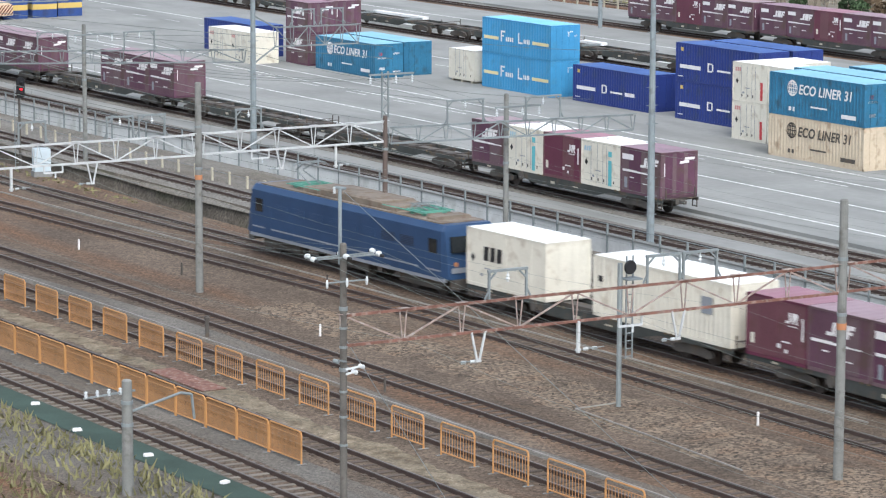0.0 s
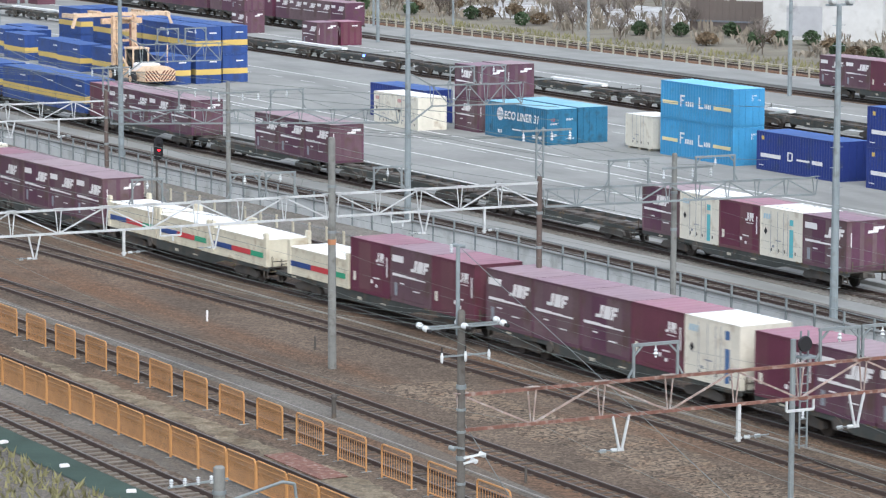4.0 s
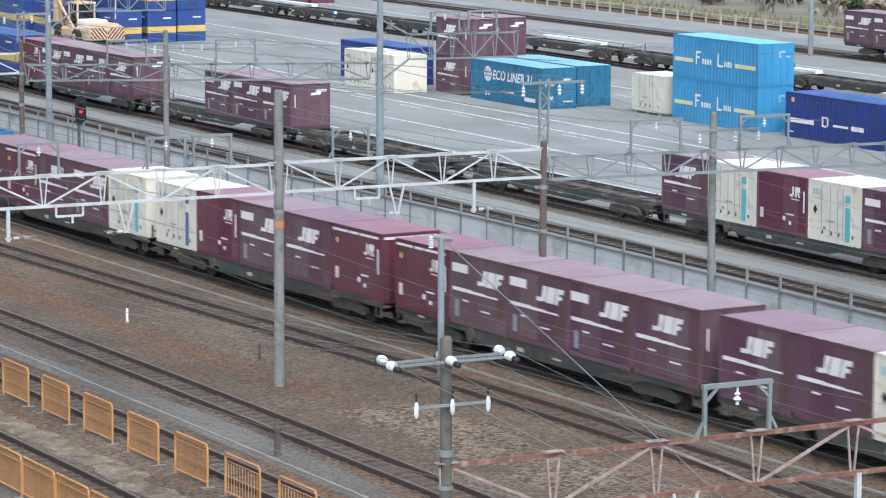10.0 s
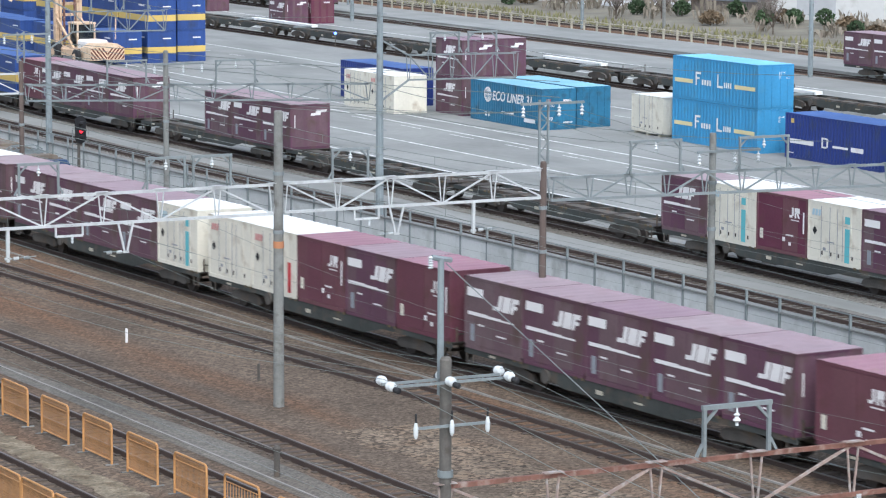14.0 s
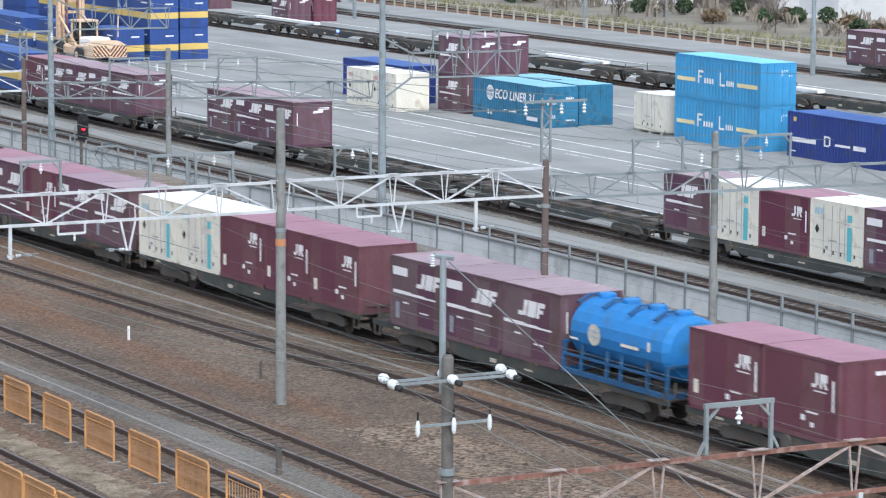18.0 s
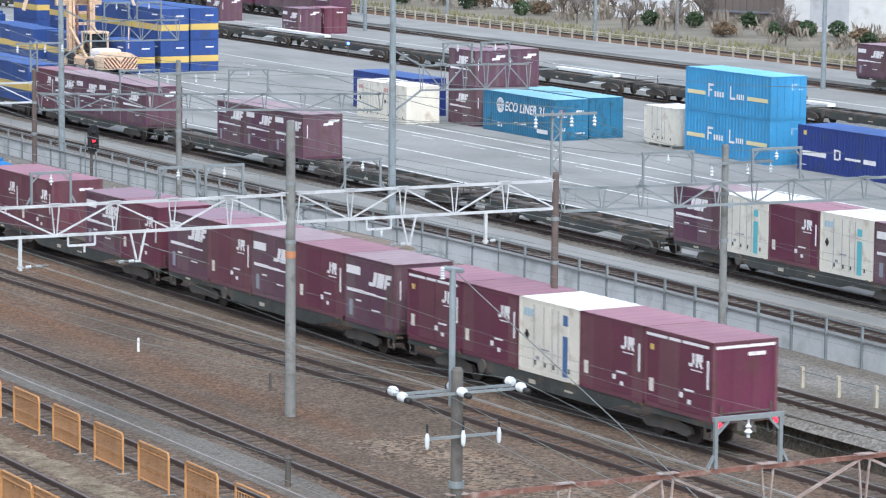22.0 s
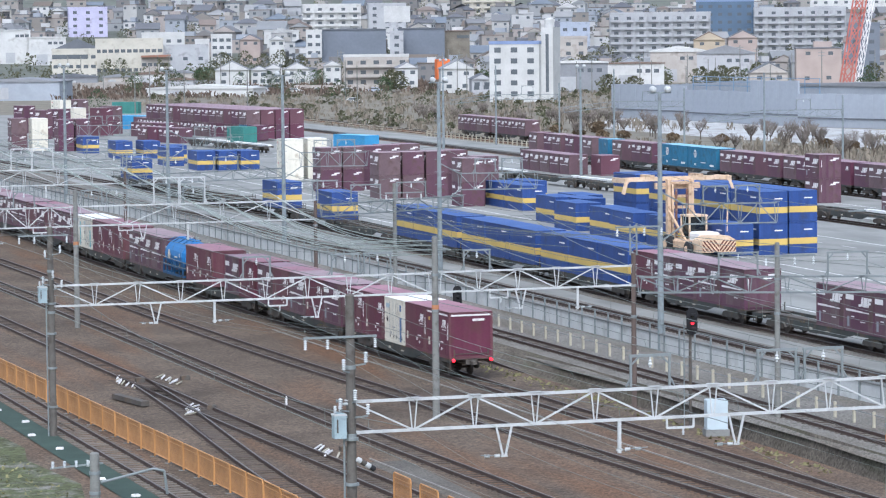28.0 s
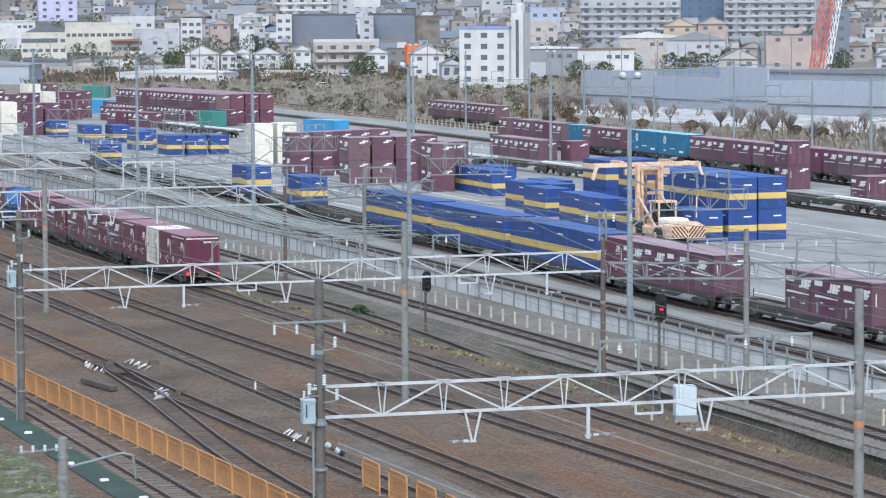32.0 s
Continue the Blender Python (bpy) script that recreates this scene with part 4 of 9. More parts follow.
def flat_wagon(label="long flat container wagon with a fishbelly side sill", beams=3, full=True):
    """Origin at rail level, mid length; deck at 1.03 m."""
    t = thing("flat_wagon", label, "wagon", "flat wagons")
    L = 18.9
    for x in (-1, 1):
        g = Geo()
        prof = [(-L / 2, 0.83), (-4.6, 0.83), (-3.2, 0.52), (3.2, 0.52), (4.6, 0.83), (L / 2, 0.83), (L / 2, 1.02), (-L / 2, 1.02)]
        n = len(prof)
        xa, xb = x * 1.2, x * 1.13
        p = [(xa, y, z) for y, z in prof] + [(xb, y, z) for y, z in prof]
        g.poly(p, [tuple(range(n)), tuple(range(2 * n - 1, n - 1, -1))] + [(i, (i + 1) % n, (i + 1) % n + n, i + n) for i in range(n)])
        part("side_sill", g, SILL, t)
    g = Geo()
    g.box(-0.32, 0.32, -L / 2, L / 2, 0.72, 0.98)
    part("centre_sill", g, UNDER, t)
    for y in np.linspace(-L / 2 + 0.5, L / 2 - 0.5, beams):
        g = Geo()
        g.box(-1.13, 1.13, y - 0.13, y + 0.13, 0.86, 1.01)
        part("cross_beam", g, DECK, t)
    for y in (-1, 1):
        g = Geo()
        g.box(-1.15, 1.15, y * L / 2 - (0.9 if y > 0 else 0), y * L / 2 + (0.9 if y < 0 else 0), 0.985, 1.022)
        part("end_platform", g, DECK, t)
        if full:
            end_gear(t, y, L)
        b = Geo()
        yc = y * 6.6
        for x in (-1, 1):
            prof = [(-1.35, 0.42), (-1.05, 0.30), (-0.5, 0.36), (0.5, 0.36), (1.05, 0.30), (1.35, 0.42), (1.2, 0.64), (0.45, 0.78), (-0.45, 0.78), (-1.2, 0.64)]
            n = len(prof)
            p = [(x * 0.98, yc + q, z) for q, z in prof] + [(x * 0.84, yc + q, z) for q, z in prof]
            b.poly(p, [tuple(range(n)), tuple(range(2 * n - 1, n - 1, -1))] + [(i, (i + 1) % n, (i + 1) % n + n, i + n) for i in range(n)])
        b.box(-0.9, 0.9, yc - 0.2, yc + 0.2, 0.45, 0.74)
        if not full:
            for w in (-0.95, 0.95):
                for x in (-0.56, 0.56):
                    b.lathe([(0.41, -0.06), (0.41, 0.06)], (x, yc + w, 0.41), "x", 12)
        bogie = part("bogie", b, UNDER, t)
        for w in (-0.95, 0.95):
            g = Geo()
            for x in (-1, 1):
                g.lathe([(0.41, -0.06), (0.41, 0.06)], (x * 0.56, yc + w, 0.41), "x", 16)
                g.lathe([(0.44, -0.015), (0.44, 0.015)], (x * 0.49, yc + w, 0.43), "x", 16)
            g.rod((-0.56, yc + w, 0.41), (0.56, yc + w, 0.41), 0.07, 8)
            if full:
                part("wheelset", g, WHEEL, bogie)
    if full:
        # brake gear under the middle and the hand-brake column
        g = Geo()
        g.rod((-0.6, -1.4, 0.62), (-0.6, -0.3, 0.62), 0.2, 10)
        part("brake_reservoir", g, UNDER, t)
        g = Geo()
        g.cbox(-0.95, -0.45, 0.9, 1.9, 0.42, 0.8, 0.04)
        part("brake_box", g, UNDER, t)
        g = Geo()
        g.rod((-1.22, 4.2, 0.78), (-1.29, 4.2, 0.78), 0.24, 14)
        part("brake_wheel", g, UNDER, t)
    decals(t, 2.4, L, [d("sill_marking", FENCEPOST, 8.2, 8.6, 0.66, 0.8), d("sill_marking", FENCEPOST, 10.4, 10.9, 0.70, 0.76), d("sill_marking", FENCEPOST, 1.6, 2.0, 0.88, 0.96)])
    g = Geo()
    for y in np.arange(-9.1, 9.2, 3.77):
        g.box(-1.23, -1.18, y - 0.28, y - 0.1, 0.97, 1.06)
        g.box(-1.23, -1.18, y + 0.12, y + 0.3, 0.97, 1.06)
    tagged(part("lock_rail", g, LOCK, t), kind="stuff")
    return t


WAGON = flat_wagon()
WAGON.location = (0, -900, -60)
EMPTY = flat_wagon("empty long flat container wagon with open cross beams", 9)
FARWAGON = flat_wagon("dark flat container wagon standing far across the yard", 5, False)
FARWAGON.location = (0, -900, -60)
EMPTY.location = (0, -900, -60)


def heading(f, y):
    return math.degrees(math.atan2(-(f(y + 4) - f(y - 4)), 8.0))


def put(kind, f_or_x, y, z=0.0, turn=0.0):
    """Place a copy of a container kind."""
    if callable(f_or_x):
        return copy_thing(KINDS[kind], pose(f_or_x(y), y, z, 0, 0, heading(f_or_x, y) + turn))
    return copy_thing(KINDS[kind], pose(f_or_x, y, z, 0, 0, turn))


# ---------------------------------------------------------------- the passing goods train, from its rear wagon forwards
# slots from the rear of each wagon; a number is an empty length in metres
CONSIST = [
    ["jrb", "jr", "wn", "jr", "jrb"],
    ["jrf", "jr", "jrf", "jr", "jrf"],
    ["jr", "jrf", 3.6, "jr", "jr"],
    ["tp", "jrn", "jrf", "jrf"],
    ["jr", "jr", "jr", "wt", "wt"],
    ["jrf", "jrf", "jr", "jrf", "jr"],
    ["jrf", "jrf", "jrf", "jrf", "jrf"],
    ["jr", "jrf", "jr", "wr", "wp"],
    ["wt", "jrf", "jrf", "jrn", "jrf"],
    ["jrn", "wn", "wn", "jrn", "jrn"],
    ["jrn", "jrf", "jrf", "jrf", "jrb"],
    ["jrb", "jrn", "jrf", "jr", "wn"],
    ["wt", "jrf", "jrn", "jrb", "jrn"],
    [0.2, "tb", 0.9, "jrf", 1.7, "tb"],
    [8.0, "tw"],
    ["jrf", "jrf", "jrf", "jrf", "jr"],
    ["wn", "jr", "jrn", "jrn", "jrf"],
    ["jr", "jrf", "jr", "low"],
    ["low", "low", "low"],
    ["jrf", "jrf", "jrf", "jrn", "jr"],
    ["w31", 3.4, "w20"],
]
PITCH = 19.78
LEN = {"tp": 6.2, "tb": 6.2, "tw": 6.2, "low": 6.4, "w20": 6.1, "w31": 9.35}
MOVERS = []   # (thing, distance of its middle from the train's rear, height)
for k, slots in enumerate(CONSIST):
    wagon = copy_thing(WAGON, pose(0, -60, 0))
    if k == 0:
        for x in (-1.05, 1.05):
            g = Geo()
            g.lathe([(0.07, 0), (0.085, 0.03), (0.085, 0.09)], (x, -9.62, 0.98), "y", 12)
            part("tail_light", g, REDGLOW, wagon, "glowing red tail light")
    MOVERS.append((wagon, PITCH * k + 9.4, 0.0))
    s = PITCH * k
    for q in slots:
        if isinstance(q, float):
            s += q
            continue
        n = LEN.get(q, 3.77)
        c = copy_thing(KINDS[q], pose(0, -60, 1.03))
        MOVERS.append((c, s + n / 2, 1.03))
        s += n

SPEED = ((0, 23.0), (1.5, 22.7), (7.3, 20.9), (7.6, 20.3), (9.8, 19.2), (10.1, 19.55), (13, 18.1), (19, 14.9), (22, 13.3), (26, 13.0), (32, 12.1))


def rear_at(t):
    """Place of the train's rear along the line: the speed's integral, 80.0 m at 22 s."""
    ts = np.linspace(0, 32, 1601)
    v = np.interp(ts, [a for a, _ in SPEED], [b for _, b in SPEED])
    s = np.concatenate([[0], np.cumsum((v[1:] + v[:-1]) / 2 * 0.02)])
    return float(np.interp(t, ts, s) - np.interp(22, ts, s) + 80.0)


BEATS = [0, 1.5, 3, 4.5, 6, 7.5, 9, 10.5, 12, 13.5, 15, 16.5, 18, 19.5, 21, 22.5, 24, 25.5, 27, 28.5, 30, 32]


def motions():
    f = PATHS["goods_line"]
    rears = [rear_at(t) for t in BEATS]
    for ob, s, z in MOVERS:
        rows = [(t, pose(f(r + s), r + s, z, 0, 0, heading(f, r + s))) for t, r in zip(BEATS, rears)]
        walk(ob, rows)
    fl = PATHS["loop_line"]
    for ob, y0, v in OTHERS:
        walk(ob, [(t, pose(fl(y0 - v * t), y0 - v * t, -cutting(y0 - v * t), 0, 0, heading(fl, y0 - v * t))) for t in BEATS])


OTHERS = []


# ---------------------------------------------------------------- electric locomotives
DARKNAVY = mat("dark_grille_paint", (0.022, 0.028, 0.05), 0.6, var=0.3, size=1.0, fine=8)


def pantograph(t, y, up=True, gear=PATINA):
    g = Geo()
    for x in (-0.7, 0.7):
        g.bar((x, y - 0.75, 3.65), (x, y + 0.75, 3.65), 0.09)
        g.bar((-0.75, y + x, 3.65), (0.75, y + x, 3.65), 0.09)
    g.bar((-0.7, y, 3.65), (0.7, y, 3.65), 0.14)
    part("pantograph_base", g, gear, t)
    for x in (-0.55, 0.55):
        for yy in (-0.5, 0.5):
            g = Geo()
            g.lathe([(0.09, 3.42), (0.13, 3.46), (0.09, 3.5), (0.13, 3.54), (0.09, 3.58), (0.1, 3.63)], (x, y + yy, 0), "z", 8)
            part("insulator", g, gear, t)
    top = 4.75 if up else 3.95
    g = Geo()
    mid = (0, y + (1.1 if up else 1.2), 3.7 + (top - 3.7) * 0.5)
    for x in (-0.3, 0.3):
        g.rod((x, y - 0.4, 3.7), (x * 0.6, mid[1], mid[2]), 0.035, 5)
        g.rod((x * 0.6, mid[1], mid[2]), (x * 1.3, y, top), 0.03, 5)
    part("pantograph_arm", g, GALV_DARK, t)
    g = Geo()
    for yy in (-0.2, 0.2):
        g.bar((-0.6, y + yy, top), (0.6, y + yy, top), 0.06, 0.05)
        g.bar((0.6, y + yy, top), (0.9, y + yy, top - 0.18), 0.05)
        g.bar((-0.6, y + yy, top), (-0.9, y + yy, top - 0.18), 0.05)
    part("contact_strip", g, GALV_DARK, t)


def locomotive(label, lower, upper, raised=True, L=18.0, gear=PATINA, panel=None, lit=None):
    W = 2.9
    t = thing("electric_locomotive", label, "locomotive")
    side = [(-W / 2, 1.0), (W / 2, 1.0), (W / 2, 3.15), (W / 2 - 0.22, 3.42), (-W / 2 + 0.22, 3.42), (-W / 2, 3.15)]
    g = Geo()
    n = len(side)
    secs = [(-L / 2, 0.94, -0.0), (-L / 2 + 0.55, 1.0, 0), (L / 2 - 0.55, 1.0, 0), (L / 2, 0.94, 0)]
    pts = []
    for y, s, _ in secs:
        for x, z in side:
            yy = y
            if abs(y) > L / 2 - 0.1:
                yy = y - math.copysign(0.5 * max(0.0, (z - 1.9)) / 1.5, y)
            pts.append((x * s, yy, z))
    g.poly(pts, [tuple(range(n)), tuple(range(4 * n - 1, 3 * n - 1, -1))] + [(j * n + i, j * n + (i + 1) % n, (j + 1) * n + (i + 1) % n, (j + 1) * n + i) for j in range(3) for i in range(n)])
    part("body", g, lower, t)
    for s in (-1, 1):
        x = s * (W / 2 + 0.002)
        if panel:
            for nm, m, z0, z1 in (("lower_panel", panel, 1.05, 2.25), ("grille_band", DARKNAVY, 2.25, 2.92)):
                g = Geo()
                g.box(min(x, x + s * 0.008), max(x, x + s * 0.008), -L / 2 + 1.75, L / 2 - 1.75, z0, z1)
                part(nm, g, m, t)
            for k, y in enumerate((-1.4, -0.2, 1.0)):
                g = Geo()
                g.box(min(x, x + s * 0.014), max(x, x + s * 0.014), y - 0.42, y + 0.42, 1.45 + 0.08 * (k % 2), 2.05)
                part("pale_marking", g, LOCOGREY, t)
        else:
            g = Geo()
            g.box(min(x, x + s * 0.008), max(x, x + s * 0.008), -L / 2 + 0.6, L / 2 - 0.6, 2.75, 3.12)
            part("upper_band", g, upper, t)
            g = Geo()
            g.box(min(x, x + s * 0.008), max(x, x + s * 0.008), -L / 2 + 0.6, L / 2 - 0.6, 1.30, 1.37)
            part("lower_stripe", g, LOCOGREY, t, "pale stripe along the lower side")
            for y in np.linspace(-5.6, 5.6, 8):
                g = Geo()
                g.box(min(x, x + s * 0.012), max(x, x + s * 0.012), y - 0.55, y + 0.55, 2.2, 2.62)
                lv = part("louvre", g, DARKNAVY if y < -3 else upper, t)
                h = Geo()
                for k in range(5):
                    zz = 2.24 + k * 0.08
                    h.box(min(x, x + s * 0.02), max(x, x + s * 0.02), y - 0.5, y + 0.5, zz, zz + 0.025)
                part("slat", h, lower, lv)
        for y in (-L / 2 + 1.25, L / 2 - 1.25):
            g = Geo()
            g.box(min(x, x + s * 0.01), max(x, x + s * 0.01), y - 0.35, y + 0.35, 2.1, 2.75)
            part("cab_window", g, GLASS, t)
            g = Geo()
            yd = y - math.copysign(0.85, y)
            g.box(min(x, x + s * 0.01), max(x, x + s * 0.01), yd - 0.32, yd + 0.32, 1.25, 3.0)
            part("cab_door", g, lower, t)
        g = Geo()
        g.box(s * 1.36 - 0.08, s * 1.36 + 0.08, -L / 2 + 0.3, L / 2 - 0.3, 0.84, 0.998)
        part("skirt", g, LOCOGREY, t, "pale grey lower edge")
    for e in (-1, 1):
        y = e * (L / 2 - 0.22)
        for x in (-0.62, 0.62):
            g = Geo()
            p = [(x - 0.55, y + e * 0.14, 2.2), (x + 0.55, y + e * 0.14, 2.2), (x + 0.5, y - e * 0.08, 2.9), (x - 0.5, y - e * 0.08, 2.9)]
            q = [(a, b - e * 0.15, c) for a, b, c in p]
            g.poly(p + q, [(0, 1, 2, 3), (7, 6, 5, 4), (0, 4, 5, 1), (1, 5, 6, 2), (2, 6, 7, 3), (3, 7, 4, 0)])
            part("windscreen", g, GLASS, t)
        g = Geo()
        g.box(-1.25, 1.25, min(e * L / 2, e * (L / 2 + 0.015)), max(e * L / 2, e * (L / 2 + 0.015)), 1.28, 1.52)
        part("front_stripe", g, LOCOGREY, t, "pale grey stripe low on the front")
        for x in (-1.0, 1.0):
            g = Geo()
            g.lathe([(0.11, 0), (0.11, 0.05)], (x, e * (L / 2 + 0.02) - (0.05 if e > 0 else 0), 1.68), "y", 10)
            part("tail_light", g, REDGLOW if lit == (e, x) else ORANGEBAND, t, "glowing red lamp" if lit == (e, x) else "unlit amber lamp")
        g = Geo()
        g.box(-1.2, 1.2, e * L / 2 - 0.2, e * L / 2 + 0.2, 0.55, 0.98)
        part("buffer_beam", g, UNDER, t)
        g = Geo()
        g.box(-0.12, 0.12, min(e * L / 2, e * (L / 2 + 0.6)), max(e * L / 2, e * (L / 2 + 0.6)), 0.76, 0.98)
        part("coupler", g, UNDER, t)
    g = Geo()
    g.box(-1.2, 1.2, -L / 2 + 1.0, L / 2 - 1.0, 3.40, 3.47)
    part("roof", g, LOCOROOF, t, "grimy brown roof")
    for y, w, h in ((-3.4, 1.2, 0.26), (0.1, 5.6, 0.36), (3.7, 1.3, 0.26), (-6.9, 0.8, 0.18)):
        g = Geo()
        g.cbox(-0.95, 0.95, y - w / 2, y + w / 2, 3.46, 3.46 + h, 0.08)
        part("roof_cover", g, LOCOROOF, t)
    for x in (-0.9, 0.9):
        g = Geo()
        g.rod((x, -6.0, 3.66), (x, 6.0, 3.66), 0.035, 5)
        part("roof_busbar", g, gear, t)
    pantograph(t, -5.2, False, gear)
    pantograph(t, 5.2, raised, gear)
    for yc in (-L / 2 + 2.8, 0.0, L / 2 - 2.8):
        b = Geo()
        for x in (-1, 1):
            b.box(x * 1.0 - 0.07, x * 1.0 + 0.07, yc - 1.75, yc + 1.75, 0.35, 0.72)
            b.box(x * 1.02 - 0.1, x * 1.02 + 0.1, yc - 0.35, yc + 0.35, 0.6, 0.98)
        b.box(-0.95, 0.95, yc - 0.3, yc + 0.3, 0.4, 0.8)
        bogie = part("bogie", b, UNDER, t)
        for w in (-1.1, 1.1):
            g = Geo()
            for x in (-1, 1):
                g.lathe([(0.54, -0.07), (0.56, 0.0), (0.54, 0.07)], (x * 0.57, yc + w, 0.55), "x", 18)
            g.rod((-0.57, yc + w, 0.55), (0.57, yc + w, 0.55), 0.09, 8)
            part("wheelset", g, WHEEL, bogie)
    return t


loco = locomotive("blue electric locomotive with brown roof and green roof gear", LOCOBLUE, LOCOBLUE)
MOVERS.append((loco, PITCH * 21 + 9.2, 0.0))
SLATE = mat("slate_grey_side", (0.105, 0.11, 0.115), 0.55, var=0.2, size=2.0, fine=6)
loco2 = locomotive("blue and slate grey electric locomotive running light", LOCOBLUE, LOCOBLUE, True, 16.6, GALV_DARK, SLATE, (-1, -1.0))
OTHERS.append((loco2, 227.3, 5.2))

# ---------------------------------------------------------------- standing wagons and yard containers
f2 = PATHS["yard_line_two"]


def standing(y, slots, fpath=f2, start=-9.3):
    copy_thing(FARWAGON if fpath is not f2 else WAGON if len(slots) > 2 else EMPTY, pose(fpath(y), y, 0, 0, 0, heading(fpath, y)))
    s = y + start
    for q in slots:
        if isinstance(q, float):
            s += q
            continue
        n = LEN.get(q, 3.77)
        put(q, fpath, s + n / 2, 1.03)
        s += n


standing(109.3, ["jrf", "wt", "jr", "wt", "jrn"])
standing(129.0, [])
standing(148.7, [])
standing(168.4, ["jrf", "jrf", "jrf"], start=-11.0)
standing(188.2, ["jrn", "jrf", "jrf", "jrf", "jr"])
LEN["by"] = 6.2
for i in range(3):
    standing(208.0 + i * 19.8, ["by", "by", "by"])
standing(267.4, [])
standing(287.2, ["by"])
standing(307.0, [1.2, "by"])
standing(326.8, [])
standing(346.6, [])
standing(366.4, [7.4, "by"])
ff = PATHS["far_line_one"]
for i in list(range(14)) + [18, 19]:
    y = 110.0 + i * 19.8
    copy_thing(EMPTY if y < 200 else FARWAGON, pose(ff(y), y, 0, 0, 0, heading(ff, y)))
bl = PATHS["back_line"]
LEN["teal"] = 9.8
for i, row in enumerate([["jrf", "jrf", "jrf", "jrf", "jrf"], ["jr", "jr", "jrf", "jrf", "jrf"], ["jrf", "jr", "jrf", "jrf", "jrf"], ["teal", "teal"], [3.0, "jrf", "jrf", "jr", "jrf"], ["ocean", 2.8, "jrf", "jr", "jrf"], ["jrf", "jrf", 3.0, "jrf"]]):
    standing(301.6 + i * 19.8, [{"jrf": "jx", "jr": "jxr"}.get(q, q) for q in row], bl)
for i in range(3):
    standing(150.0 + i * 19.8, ["jrf", "jrf", "jr", "jrf", "jrf"], bl)

for i, (k, x, y, z) in enumerate([
        ("fl", 102.2, 157.6, 0), ("fl", 102.2, 157.6, 2.6), ("db", 102.8, 146.2, 0), ("db", 102.8, 133.5, 0), ("db", 102.8, 133.5, 2.6), ("bl31", 105.6, 133.5, 0), ("bl31", 105.6, 133.5, 2.6),
        ("wr", 99.4, 125.2, 0), ("wr", 99.4, 125.2, 2.5), ("wp", 99.4, 121.4, 0), ("wp", 99.4, 121.4, 2.5), ("wp", 102.0, 125.2, 0), ("wp", 102.0, 125.2, 2.5),
        ("eb", 96.4, 114.4, 0), ("ec", 96.4, 114.4, 2.6), ("teal", 99.2, 115.6, 0), ("teal", 99.2, 115.6, 2.6), ("teal", 102.6, 114.4, 0), ("teal", 102.6, 114.4, 2.6),
        ("ws", 102.4, 165.6, 0.16), ("ec", 97.9, 175.6, 0), ("teal", 100.8, 176.2, 0),
        ("jrn", 98.0, 183.6, 0), ("jrn", 98.0, 183.6, 2.5), ("jrn", 100.8, 184.4, 0), ("jrn", 100.8, 184.4, 2.5), ("wp", 94.7, 187.0, 0), ("wp", 94.7, 190.8, 0), ("bl31", 97.6, 194.5, 0),
]):
    put(k, x, y, z)
# a few boxes on the paving before the back line
for k, x, y, z in (("jrf", 128.6, 277.5, 0), ("jr", 131.4, 277.5, 0), ("jrf", 130.6, 301.0, 0), ("jrf", 130.6, 301.0, 2.5), ("jxr", 130.4, 368.0, 0)):
    put(k, x, y, z)
for i in range(5):
    put("jx", 127.6, 372.0 + 4 * i, 0)
# blue and yellow stacks: middle of each column, number of boxes
for x, y, h in [(100.0, 237.5, 2), (97.2, 237.0, 2), (94.2, 236.9, 1), (100.0, 244.0, 2), (97.2, 243.6, 2), (97.2, 250.0, 2), (100.0, 250.4, 2), (97.2, 256.4, 2), (93.6, 247.4, 1), (93.0, 255.0, 1), (93.4, 261.4, 1), (93.4, 271.3, 1), (96.2, 278.0, 1),
                (95.0, 281.6, 1), (98.0, 283.8, 1), (98.8, 303.4, 1), (98.8, 309.8, 1), (101.8, 312.0, 1), (98.4, 269.0, 2), (101.2, 269.6, 2), (88.0, 409.0, 1), (90.7, 408.0, 1), (93.5, 407.0, 1), (86.9, 424.0, 1), (88.8, 431.0, 1), (85.2, 452.0, 1), (88.9, 450.0, 1), (84.4, 474.5, 1)]:
    for z in range(h):
        put("by", x, y, z * 2.56)
for x, y, h, k in [(95.4, 312.0, 2, "jrf"), (98.2, 316.0, 2, "jrf"), (91.6, 330.6, 2, "jrf"), (94.4, 331.0, 2, "jrf"), (97.2, 331.4, 2, "jrf"), (100.0, 333.0, 2, "jrf"), (89.4, 347.5, 2, "jrf"), (92.2, 348.2, 2, "jrf"), (95.0, 350.0, 2, "jrf"), (97.8, 352.0, 2, "jrf"), (100.6, 354.0, 2, "jrf"),
                   (92.2, 376.6, 2, "wp"), (95.6, 378.2, 2, "wp"), (82.0, 481.4, 2, "jrf"), (84.8, 482.0, 2, "jrf"), (79.2, 489.0, 2, "wp"), (76.4, 492.0, 2, "jrf")]:
    for z in range(h):
        put({"jrf": "jx", "jr": "jxr"}.get(k, k) if y > 305 else k, x, y, z * (2.6 if k == "teal" else 2.51))
